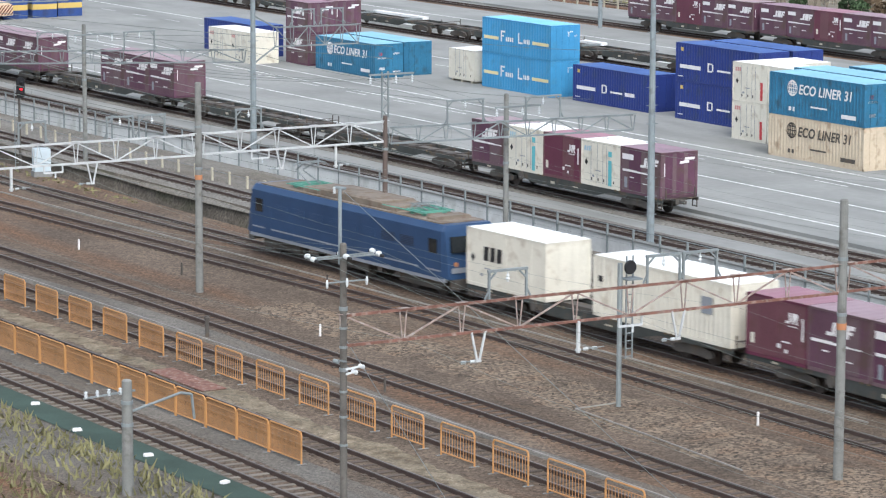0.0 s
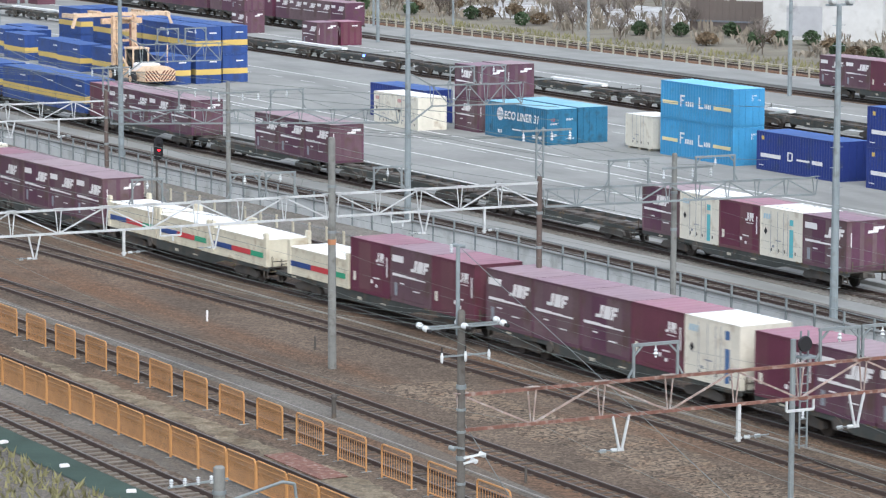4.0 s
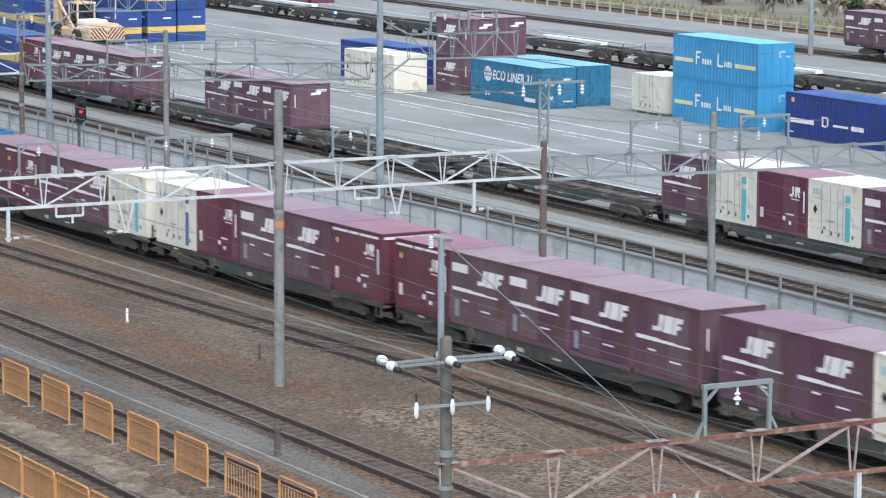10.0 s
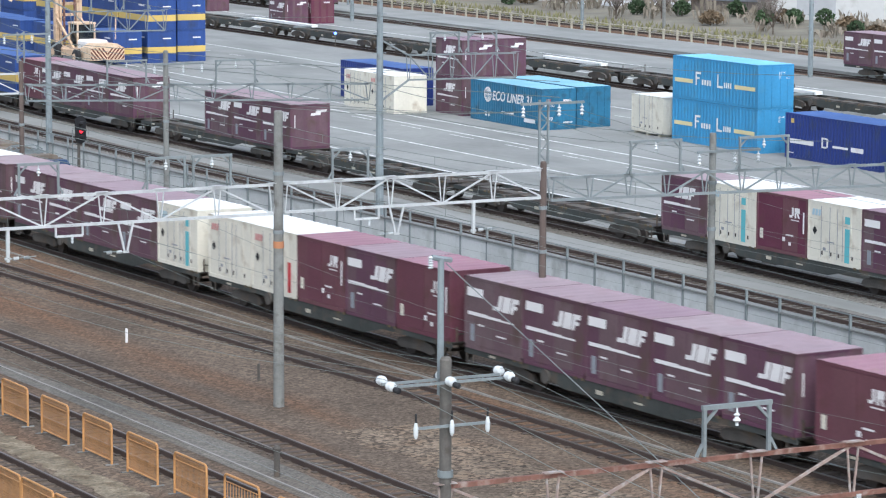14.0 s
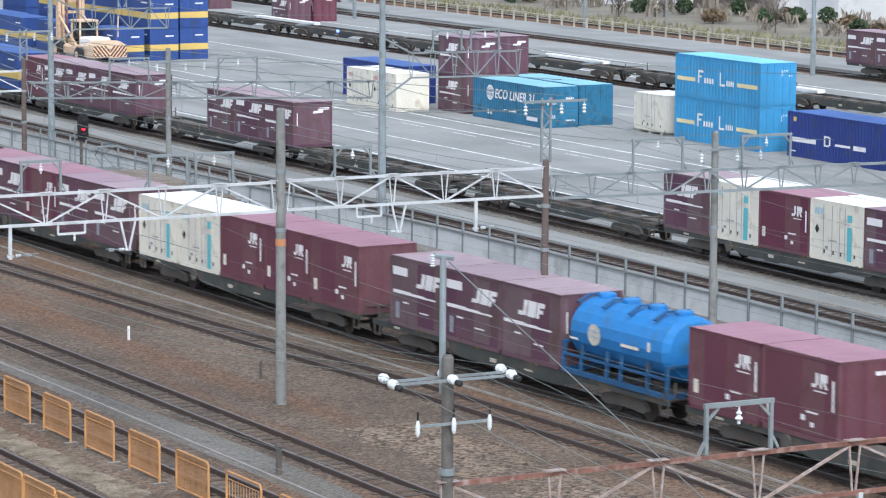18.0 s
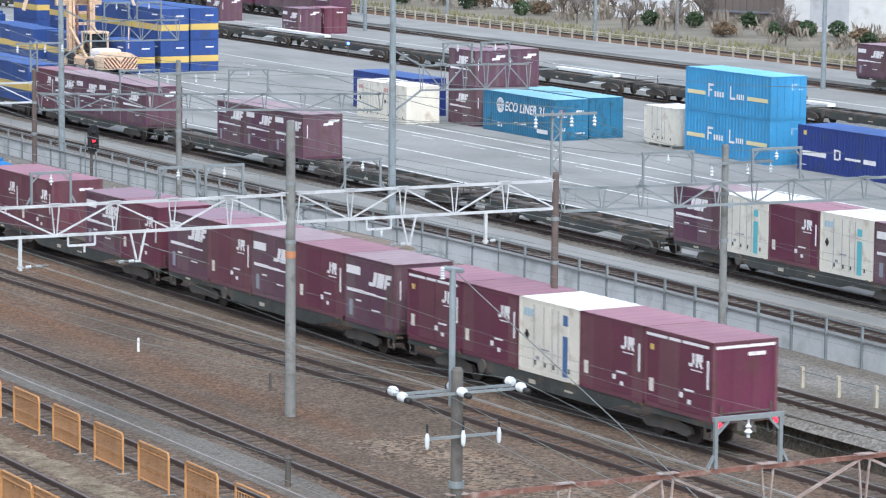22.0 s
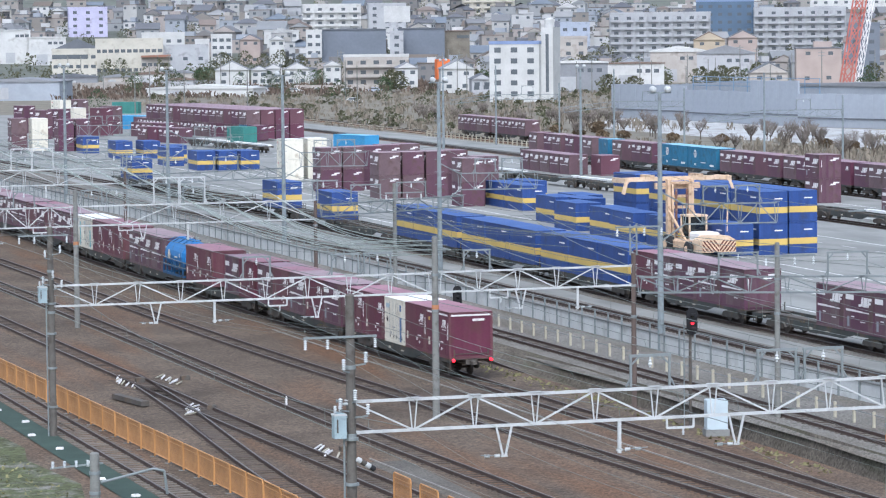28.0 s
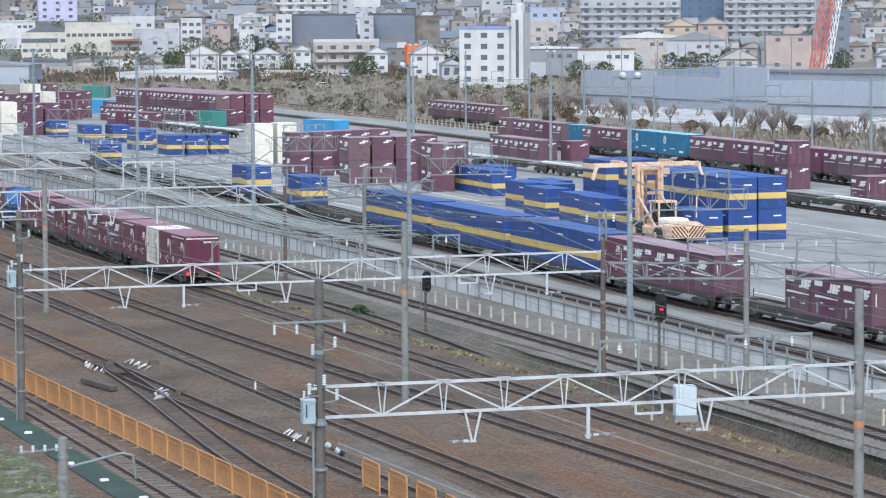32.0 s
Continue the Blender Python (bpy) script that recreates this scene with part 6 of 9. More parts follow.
# ---------------------------------------------------------------- wires
def wires():
    t = thing("overhead_wires", "thin grey-green overhead wires strung along the lines", "wires", "", "stuff")
    g = Geo()
    ys = sorted(ROWS)

    def span(p, q, sag, w=0.02, n=8):
        p, q = Vector(p), Vector(q)
        pts = [p.lerp(q, k / n) - Vector((0, 0, sag * (1 - (2 * k / n - 1) ** 2))) for k in range(n + 1)]
        for a, b in zip(pts, pts[1:]):
            g.bar(a, b, w)

    for key in ("near_line", "depot_line", "inner_line", "outer_line", "goods_line", "loop_line", "siding_line"):
        f = PATHS[key]
        for y0, y1 in zip([2.0] + ys, ys + [420.0]):
            x0, x1 = f(y0), f(y1)
            wd = 0.007 if y0 < 90 else 0.019 if y0 < 140 else 0.026
            span((x0, y0, 6.25), (x1, y1, 6.25), 0.85, wd)
            for k in range(8):
                a, b = y0 + (y1 - y0) * k / 8, y0 + (y1 - y0) * (k + 1) / 8
                g.bar((f(a), a, 5.1), (f(b), b, 5.1), wd)
            # droppers between the carrying wire and the contact wire
            for k in range(1, 10) if y0 > 90 else ():
                q = k / 10
                y = y0 + (y1 - y0) * q
                g.bar((f(y), y, 5.1), (x0 + (x1 - x0) * q, y, 6.25 - 0.85 * (1 - (2 * q - 1) ** 2)), 0.012)
    # feeders on the crossarms and along the gantry tops
    for dx in (-1.2, -0.5, 0.5, 1.2):
        for y0, y1, x0, x1 in ((2.0, 47.3, 25.2, 24.9), (47.3, 92.3, 24.9, 24.4), (92.3, 143.6, 24.4, 23.7), (143.6, 196, 23.7, 21.0)):
            span((x0 + dx, y0, 9.3), (x1 + dx, y1, 9.3), 1.1, 0.008)
    rows = [(2.0, (24.9, 44.4, 56.4))] + [(y, ROWS[y]) for y in ys]
    for (y0, a), (y1, b) in zip(rows, rows[1:]):
        z0, z1 = (9.2 if y0 < 140 else 8.5), (9.2 if y1 < 140 else 8.5)
        for dx in (-0.9, 0.4, 1.4):
            span((a[2] + dx, y0, z0), (b[2] + dx, y1, z1), 1.2, 0.010 if y0 < 90 else 0.02)
        if y0 > 140:
            for dx in (-1.9, 2.2, 3.5):
                span((a[1] + dx, y0, 7.9), (b[1] + dx, y1, 7.9), 1.0)
    masts = [(65.9, 89.7), (64.9, 130.0), (63.2, 169.0), (62.7, 212.0), (61.6, 254.0), (60.4, 296.0), (58.0, 340.0)]
    for (x0, y0), (x1, y1) in zip(masts, masts[1:]):
        for dx, z in ((-3.6, 8.0), (-6.6, 7.9), (-0.3, 10.2)):
            span((x0 + dx, y0, z), (x1 + dx, y1, z), 0.9)
    # bundle of feeders that leaves the second gantry towards the yard throat
    main, g = g, Geo()
    for k in range(15):
        run = [(40.2 + k * 0.2, 143.6, 8.4 - 0.22 * (k % 4)), (40.6 + k * 0.5, 196.0, 8.1 - 0.3 * (k % 4)), (41.0 + k * 0.55, 245.0, 8.2 - 0.3 * (k % 4)), (38.5 + k * 0.75, 300.0, 8.2 - 0.3 * (k % 3)), (36.0 + k * 0.9, 352.0, 8.0)]
        for p, q in zip(run, run[1:]):
            span(p, q, 0.9, 0.036)
    part("feeder_bundle", g, mat("pale_verdigris_cable", (0.36, 0.41, 0.385), 0.6, metal=0.15, var=0.25, size=3.0), t, "bundle of pale green feeder cables")
    g = main
    # wires that cross over from line to line beyond the second gantry
    for (ka, ya), (kb, yb) in ((("goods_line", 143.6), ("siding_line", 196.0)), (("loop_line", 143.6), ("yard_line_one", 212.0)), (("siding_line", 169.0), ("goods_line", 245.0)), (("siding_line", 196.0), ("yard_line_one", 296.0)), (("outer_line", 196.0), ("loop_line", 250.0)), (("goods_line", 196.0), ("siding_line", 300.0)), (("yard_line_two", 130.0), ("siding_line", 212.0))):
        for dz in (0.0, 0.75):
            span((PATHS[ka](ya), ya, 6.0 + dz), (PATHS[kb](yb), yb, 6.0 + dz), 0.5, 0.03)
    part("wire_run", g, WIRE, t)
    # stay wires from the crossarm pole
    for a, b in (((25.0, 47.5, 11.2), (37.5, 47.0, 0.0)), ((25.0, 47.4, 6.6), (29.2, 47.0, 0.0))):
        g = Geo()
        g.bar(a, b, 0.017)
        part("stay_wire", g, GALV_DARK, t)


wires()


# ---------------------------------------------------------------- signals
def signal(x, y, h, label, lit=True, ladder=False):
    t = thing("railway_signal", label, "signal", "railway signals")
    g = Geo()
    g.lathe([(0.08, -0.4), (0.07, h - 0.5)], (0, 0, 0), "z", 10)
    part("post", g, UNDER, t)
    g = Geo()
    prof = [(0.32 * math.cos(a), (0.34 if math.sin(a) > 0 else -0.34) + 0.3 * math.sin(a)) for a in np.linspace(0, math.tau, 20, endpoint=False)]
    g.prism([(x_, z_ + h) for x_, z_ in prof], -0.16, -0.1)
    part("backboard", g, BLACK, t)
    for k, z in enumerate((h + 0.27, h - 0.05, h - 0.37)):
        g = Geo()
        g.lathe([(0.1, -0.2), (0.1, -0.15)], (0, 0, z), "y", 12)
        part("lens", g, REDGLOW if (k == 1 and lit) else GLASS, t)
        g = Geo()
        g.prism([(0.13 * math.cos(a), z + 0.13 * math.sin(a)) for a in np.linspace(0.1, math.pi - 0.1, 8)], -0.42, -0.16)
        part("hood", g, BLACK, t)
    g = Geo()
    for k in range(int(h / 0.35)):
        g.bar((-0.2, 0.2, 0.4 + k * 0.35), (0.2, 0.2, 0.4 + k * 0.35), 0.03)
    for s in (-0.2, 0.2):
        g.bar((s, 0.2, 0.0), (s, 0.2, h), 0.04)
    part("ladder", g, GALV_DARK, t)
    t.location = (x, y, 0)
    t.rotation_euler.z = radians(20)


signal(52.0, 135.2, 4.9, "black colour light signal on a post showing red")
signal(53.6, 178.0, 2.6, "low dark colour light signal beside the loop", False)
t = thing("signal_post", "grey steel signal post with a round black disc and ladder", "signal", "railway signals")
g = Geo()
g.rod((0, 0, -0.4), (0, 0, 5.4), 0.1, 10)
part("post", g, GALV_DARK, t)
g = Geo()
g.lathe([(0.25, -0.06), (0.28, 0.0), (0.25, 0.06)], (0.5, 0.05, 5.2), "y", 20)
part("disc", g, BLACK, t)
g = Geo()
for s in (0.5, 0.8):
    g.bar((s, 0.3, 1.6), (s, 0.3, 5.6), 0.05)
for k in range(13):
    g.bar((0.5, 0.3, 1.7 + k * 0.3), (0.8, 0.3, 1.7 + k * 0.3), 0.035)
part("ladder", g, GALV_DARK, t)
g = Geo()
g.box(0.3, 1.0, -0.1, 0.5, 4.7, 4.76)
part("platform", g, GALV_DARK, t)
t.location = (44.7, 61.2, 0)

# ---------------------------------------------------------------- fences
F1 = curve_at([(40, 29.9), (62, 29.4), (78, 29.1), (108, 28.3), (117, 27.9), (147, 26.1), (178, 24.4), (200, 23.4)])
F2 = curve_at([(40, 34.8), (60, 34.5), (74, 34.15), (87, 33.9), (95, 33.85), (110, 33.3), (119, 33.05)])


def fence_panel(w, h, filled, bars=34, half=0.017, rows=9):
    t = thing("fence_panel", "orange tubular fence panel filled with mesh" if filled else "orange tubular fence panel with upright bars", "fence panel", "orange fence panels")
    g = Geo()
    r = 0.035
    c = 0.12
    pts = [(0, -w / 2, 0), (0, -w / 2, h - c), (0, -w / 2 + c * 0.3, h - c * 0.3), (0, -w / 2 + c, h), (0, w / 2 - c, h), (0, w / 2 - c * 0.3, h - c * 0.3), (0, w / 2, h - c), (0, w / 2, 0)]
    for p, q in zip(pts, pts[1:]):
        g.rod(p, q, r, 6)
    g.rod((0, -w / 2, 0.12), (0, w / 2, 0.12), r * 0.8, 6)
    g.rod((0, -w / 2, h * 0.83), (0, w / 2, h * 0.83), 0.016, 5)
    part("tube_frame", g, ORANGE, t)
    for k in range(0 if filled else 11):
        y = -w / 2 + w * (k + 1) / 12
        g = Geo()
        g.rod((0, y, 0.12), (0, y, h * 0.83), 0.011, 4)
        part("bar", g, ORANGE, t)
    if filled:
        g = Geo()
        for k in range(bars):
            yy = -w / 2 + 0.06 + (w - 0.12) * k / (bars - 1)
            g.box(0.012, 0.02, yy - half, yy + half, 0.14, h - 0.06)
        for k in range(rows):
            zz = 0.2 + (h - 0.3) * k / max(1, rows - 1)
            g.box(0.011, 0.021, -w / 2 + 0.05, w / 2 - 0.05, zz - 0.012, zz + 0.012)
        part("mesh_sheet", g, MESHOR, t)
    for y in (-w / 2, w / 2):
        g = Geo()
        g.box(-0.2, 0.2, y - 0.05, y + 0.05, -0.2, 0.0)
        part("foot", g, DARKCON, t)
    return t


pa, pb = fence_panel(2.3, 1.15, True, 26, 0.027, 4), fence_panel(2.2, 1.2, False)
y = 59.7
while y < 182:
    copy_thing(pa, pose(F1(y), y, -0.14, 0, 0, heading(F1, y)))
    y += 2.4
y = 46.1
pf = fence_panel(2.2, 1.2, True, 26, 0.021, 4)
while y < 118.6:
    copy_thing(pf if y > 80 else pb, pose(F2(y), y, -0.14, 0, 0, heading(F2, y)))
    y += 3.4
for ob in (pa, pb, pf):
    for o in list(ob.children_recursive) + [ob]:
        bpy.data.objects.remove(o)

# ---------------------------------------------------------------- platform wall with posts, fences of pale posts
WALL = curve_at([(-420, 67.0), (95, 65.0), (120, 65.4), (150, 63.4), (200, 62.6), (300, 60.0), (420, 54.0)])


def ribbon(f, y0, y1, step, x0, x1, z0, z1):
    """Wall that follows a curve: section from x0 to x1 and z0 to z1."""
    ys = list(np.arange(y0, y1 + 0.01, step))
    g = Geo()
    pts = [(f(y) + a, y, b) for y in ys for a, b in ((x0, z0), (x1, z0), (x1, z1), (x0, z1))]
    g.poly(pts, [(4 * i + j, 4 * i + (j + 1) % 4, 4 * i + 4 + (j + 1) % 4, 4 * i + 4 + j) for i in range(len(ys) - 1) for j in range(4)] + [(0, 1, 2, 3)])
    return g


w = thing("platform_wall", "low pale concrete wall with dark posts and a rail", "wall", "", "structure")
part("wall_face", ribbon(WALL, -420, 420, 8.0, 0.0, 0.25, -0.4, 0.78), CONCRETE, w)
part("coping", ribbon(WALL, -420, 420, 8.0, -0.06, 0.31, 0.78, 0.86), DARKCON, w)
part("rail_line", ribbon(WALL, -420, 420, 8.0, 0.06, 0.11, 1.32, 1.36), GALV_DARK, w)
pg = Geo().box(-0.045, 0.045, -0.045, 0.045, -0.3, 1.38).mesh("wall_post", GALV_DARK)
for k in range(140):
    y = 60 + k * 2.3
    o = part("wall_post", pg, GALV_DARK, w)
    o.location = (WALL(y) - 0.03, y, 0)
pale = Geo().cbox(-0.06, 0.06, -0.06, 0.06, -0.4, 0.6, 0.03).mesh("fence_post", FENCEPOST)
for key, off, yy in (("siding_line", 1.65, (64, 260)),):
    fe = thing("post_fence", "row of short pale concrete posts beside the siding", "fence", "", "structure")
    f = PATHS[key]
    for k, y in enumerate(np.arange(yy[0], yy[1], 2.15)):
        o = part("fence_post", pale, FENCEPOST, fe)
        o.location = (f(y) + off, y, 0)
    part("rope", ribbon(lambda q: f(q) + off, yy[0], yy[1], 2.15, -0.012, 0.012, 0.42, 0.45), GALV_DARK, fe)
# far fence: pale posts with two rails
fe = thing("far_fence", "long fence of pale posts and rails beyond the yard", "fence", "", "structure")
tall = Geo().box(-0.08, 0.08, -0.08, 0.08, -0.4, 0.8).mesh("fence_post", FENCEPOST)
for y in np.arange(120, 520, 2.4):
    o = part("fence_post", tall, FENCEPOST, fe)
    o.location = (151.2, y, 0)
for z in (0.3, 0.66):
    g = Geo()
    g.box(151.13, 151.2, -420, 700, z, z + 0.07)
    part("fence_rail", g, FENCEPOST, fe)

# painted lines on the paving
g = Geo()
for x in (80.2, 85.7, 91.2, 93.9, 109.5, 131.0):
    g.box(x - 0.1, x + 0.1, 60, 520, 0.004, 0.008)
g.box(122.6, 123.2, 60, 520, 0.004, 0.009)
for k in range(60):
    g.box(90.2, 90.32, 70 + k * 7, 73 + k * 7, 0.004, 0.008)
    g.box(106.2, 106.32, 70 + k * 7, 73 + k * 7, 0.004, 0.008)
tagged(part("painted_lines", g, LINE), "white painted lines on the yard paving", "road marking", kind="structure")
g = Geo()
g.box(122.35, 122.75, 60, 520, -0.2, 0.12)
tagged(part("platform_kerb", g, CONCRETE), "pale kerb along the far loading track", "kerb", kind="structure")


# ---------------------------------------------------------------- container lifting machine in the yard
WARNBROWN = mat("dark_warning_stripe", (0.14, 0.05, 0.035), 0.6, var=0.2)


def lifter():
    t = thing("container_lifter", "orange and cream container lifting truck with a raised spreader", "forklift truck")
    g = Geo()
    g.cbox(-1.5, 1.5, -3.2, 2.6, 0.6, 1.25, 0.15)
    part("chassis", g, LIFTER, t)
    for x in (-1.5, 1.5):
        for y, r in ((1.7, 0.8), (-2.2, 0.62)):
            g = Geo()
            g.lathe([(r * 0.7, -0.35), (r, -0.25), (r, 0.25), (r * 0.7, 0.35)], (x * 1.02, y, r), "x", 18)
            wh = part("wheel", g, BLACK, t)
            g = Geo()
            g.lathe([(r * 0.45, -0.37), (r * 0.45, 0.37)], (x * 1.02, y, r), "x", 12)
            part("hub", g, LIFTER, wh)
    g = Geo()
    g.prism([(-1.5, 0.45), (1.5, 0.45), (1.5, 1.4), (0.85, 1.75), (-0.85, 1.75), (-1.5, 1.4)], -4.4, -2.7)
    cw = part("counterweight", g, LIFTPALE, t)
    for k in range(6):
        for s in (-1, 1):
            a = -0.42 + k * 0.32
            lo = [(max(0.02, a), 0.5 + max(0.0, 0.02 - a) * 1.15), (max(0.02, a + 0.16), 0.5 + max(0.0, -0.14 - a) * 1.15)]
            hi = [(min(1.48, a + 0.96), min(1.42, 0.5 + (1.48 - a - 0.16) * 1.15)), (min(1.48, a + 0.8), min(1.42, 0.5 + (1.48 - a) * 1.15))]
            g = Geo()
            g.poly([(s * x, y, z) for y in (-4.414, -4.402) for x, z in lo + hi], [(0, 1, 2, 3), (7, 6, 5, 4), (0, 4, 5, 1), (1, 5, 6, 2), (2, 6, 7, 3), (3, 7, 4, 0)])
            part("warning_stripe", g, WARNBROWN, cw, "dark red-brown warning stripe")
    for x in (-1.05, 1.05):
        g = Geo()
        g.box(x - 0.13, x + 0.13, 2.5, 2.95, 0.5, 6.0)
        g.box(x * 0.72 - 0.09, x * 0.72 + 0.09, 2.4, 2.7, 0.5, 5.6)
        part("mast_upright", g, LIFTER, t)
        g = Geo()
        g.rod((x * 0.45, 2.4, 1.0), (x * 0.45, 2.4, 5.2), 0.1, 8)
        part("lift_cylinder", g, RUST, t)
        g = Geo()
        g.bar((x, -0.5, 1.2), (x, 2.5, 3.4), 0.16)
        part("tilt_stay", g, LIFTER, t)
    for z in (1.8, 3.6, 4.5, 5.6):
        g = Geo()
        g.box(-1.05, 1.05, 2.62, 2.9, z, z + 0.22)
        part("mast_tie", g, LIFTER, t)
    g = Geo()
    for x in (-0.75, 0.75):
        for y in (-0.6, 0.9):
            g.bar((x, y, 1.2), (x, y, 3.1), 0.12)
    g.cbox(-0.85, 0.85, -0.7, 1.0, 3.1, 3.25, 0.05)
    cab = part("cab_frame", g, LIFTPALE, t)
    g = Geo()
    g.box(-0.7, 0.7, -0.55, 0.85, 1.3, 3.08)
    part("cab_glass", g, GLASS, cab)
    g = Geo()
    g.cbox(-0.9, 0.9, -2.7, -0.9, 1.25, 1.95, 0.15)
    part("engine_cover", g, WHITE, t, "white engine cover")
    g = Geo()
    g.box(-2.0, 2.0, 3.0, 3.4, 5.2, 5.7)
    part("carriage", g, LIFTER, t)
    g = Geo()
    g.box(-4.8, 4.8, 3.3, 3.6, 5.85, 6.2)
    g.box(-4.8, 4.8, 4.9, 5.15, 5.85, 6.1)
    sp = part("spreader", g, LIFTPALE, t)
    for s in (-1, 1):
        g = Geo()
        g.box(s * 4.65 - 0.16, s * 4.65 + 0.16, 2.9, 5.5, 5.75, 6.15)
        g.bar((s * 4.65, 3.0, 5.9), (s * 5.0, 2.9, 4.9), 0.22)
        part("spreader_arm", g, LIFTPALE, sp)
        g = Geo()
        g.box(s * 2.2 - 0.2, s * 2.2 + 0.2, 3.25, 5.2, 6.1, 6.35)
        part("cross_member", g, LIFTER, sp)
    g = Geo()
    g.rod((1.3, -3.2, 2.0), (1.35, -3.2, 3.7), 0.06, 8)
    part("exhaust", g, LIFTPALE, t)
    t.matrix_world = pose(91.6, 237.0, 0, 0, 0, 5)


lifter()
for y in (245.0, 313.0):
    t = thing("marker_lamp", "small blue marker light on a wagon end", "lamp", "marker lamps")
    g = Geo()
    g.lathe([(0.10, 0), (0.13, 0.1), (0.08, 0.2)], (0, 0, 0), "z", 10)
    part("lens", g, BLUEGLOW, t)
    g = Geo()
    g.rod((0, 0, -1.1), (0, 0, 0), 0.04, 6)
    part("stalk", g, UNDER, t)
    t.location = (118.0, y, 1.1)
# timber skid under the small white container
t = thing("timber_skid", "pale timber skid of three bearers", "pallet")
for y in (-1.4, 0, 1.4):
    g = Geo()
    g.box(-1.2, 1.2, y - 0.12, y + 0.12, 0, 0.16)
    part("bearer", g, FENCEPOST, t)
t.location = (102.4, 165.6, 0)


# ---------------------------------------------------------------- trackside details
def stake(x, y, h, material, label, name):
    t = thing(name, label, "marker post", "trackside posts")
    g = Geo()
    g.lathe([(0.05, -0.3), (0.05, h - 0.04), (0.035, h)], (0, 0, 0), "z", 10)
    part("post", g, material, t)
    t.location = (x, y, -0.1)


stake(42.8, 106.6, 0.46, WHITE, "short white marker post in the gravel", "marker_post")
stake(47.3, 55.8, 0.46, WHITE, "short white marker post in the gravel", "marker_post")
stake(36.55, 150.8, 0.46, WHITE, "short white marker post in the gravel", "marker_post")
stake(41.9, 79.8, 0.46, WHITE, "short white marker post in the gravel", "marker_post")
stake(43.8, 97.0, 0.55, UNDER, "short rusty stub post in the gravel", "stub_post")
stake(38.3, 68.0, 0.55, UNDER, "short rusty stub post in the gravel", "stub_post")
t = thing("pipe_end", "short upright pipe with a bent grey cap", "pipe")
g = Geo()
g.rod((0, 0, -0.3), (0, 0, 0.66), 0.09, 10)
part("riser", g, UNDER, t)
g = Geo()
g.lathe([(0.11, 0.6), (0.13, 0.7), (0.07, 0.78)], (0, 0, 0), "z", 10)
part("cap", g, UNDER, t)
t.location = (37.6, 82.0, 0)
# cable troughs: pale concrete lids along the lines
TROUGH = mat("pale_trough_concrete", (0.25, 0.24, 0.22), 0.9, var=0.25, size=1.0)
LID = Geo().box(-0.035, 0.035, -0.99, 0.99, -0.2, -0.10).mesh("trough_lid", TROUGH)
for key, off, y0, y1 in (("inner_line", -2.3, 40, 132), ("goods_line", -2.15, 55, 190)):
    t = thing("cable_trough", "thin line of pale concrete cable trough lids", "cable trough", "cable troughs", "structure")
    f = PATHS[key]
    for y in np.arange(y0, y1, 2.0):
        o = part("trough_lid", LID, DARKCON, t)
        o.location = (f(y) + off, y, 0)
        o.rotation_euler.z = radians(heading(f, y))
# turnout: point blades, check rails, long sleepers and the stub beside the fence
t = thing("turnout", "worn turnout with check rails and a dark timber beside it", "turnout", "", "structure")
fa, fb = PATHS["spur_line"], PATHS["depot_line"]
for f, s, y0, y1 in ((fa, 1, 160, 168), (fb, -1, 158, 168), (fa, -0.86, 139, 145), (fb, 0.86, 139, 145)):
    g = Geo()
    ys = np.arange(y0, y1, 1.0)
    for a, b in zip(ys, ys[1:]):
        g.bar((f(a) + s * 0.56, a, -0.05), (f(b) + s * 0.56, b, -0.05), 0.07, 0.12)
    part("point_blade" if y0 > 150 else "check_rail", g, RAIL, t)
g = Geo()
for y in np.arange(140, 166, 0.66):
    x = (fa(y) + fb(y)) / 2
    g.box(x - 1.3, x + 1.3, y - 0.1, y + 0.1, -0.27, -0.142)
tagged(part("long_sleepers", g, SLEEPER, t), kind="stuff")
g = Geo()
g.bar((29.15, 157.1, 0.02), (29.9, 153.2, 0.02), 0.42, 0.24)
part("dead_end_timber", g, UNDER, t, "dark oily timber lying at the dead end")
rr = random.Random(8)
for x, y, a, n in ((30.9, 164.4, 62, 8), (33.4, 164.6, 62, 7), (31.9, 151.2, 50, 6), (34.2, 134.0, 60, 6)):
    q = thing("point_rodding", "weathered white cranked point rods beside the turnout", "point rodding", "point rodding")
    for k in range(n):
        g = Geo()
        h = rr.uniform(0.2, 0.4)
        o = rr.uniform(-0.15, 0.15)
        yk = (k - n / 2) * 0.62
        g.bar((-h + o, yk - 0.75, rr.uniform(0, 0.05)), (h + o, yk + 0.75 + rr.uniform(-0.2, 0.2), rr.uniform(0, 0.05)), 0.075, 0.06)
        part("rod", g, WHITE if k % 3 else FENCEPOST, q)
    g = Geo()
    g.cbox(0.7, 1.15, -0.25, 0.25, -0.08, 0.18, 0.05)
    part("machine", g, UNDER, q)
    q.matrix_world = pose(x, y, -0.1, 0, 0, a - 60)
# rusty plate let into the walkway
g = Geo()
g.cbox(-0.55, 0.55, -2.4, 2.4, 0.0, 0.03, 0.01)
o = tagged(part("rusty_plate", g, RUST), "rusty red steel plate lying on the walkway", "plate")
o.matrix_world = pose(32.7, 74.0, -0.132)
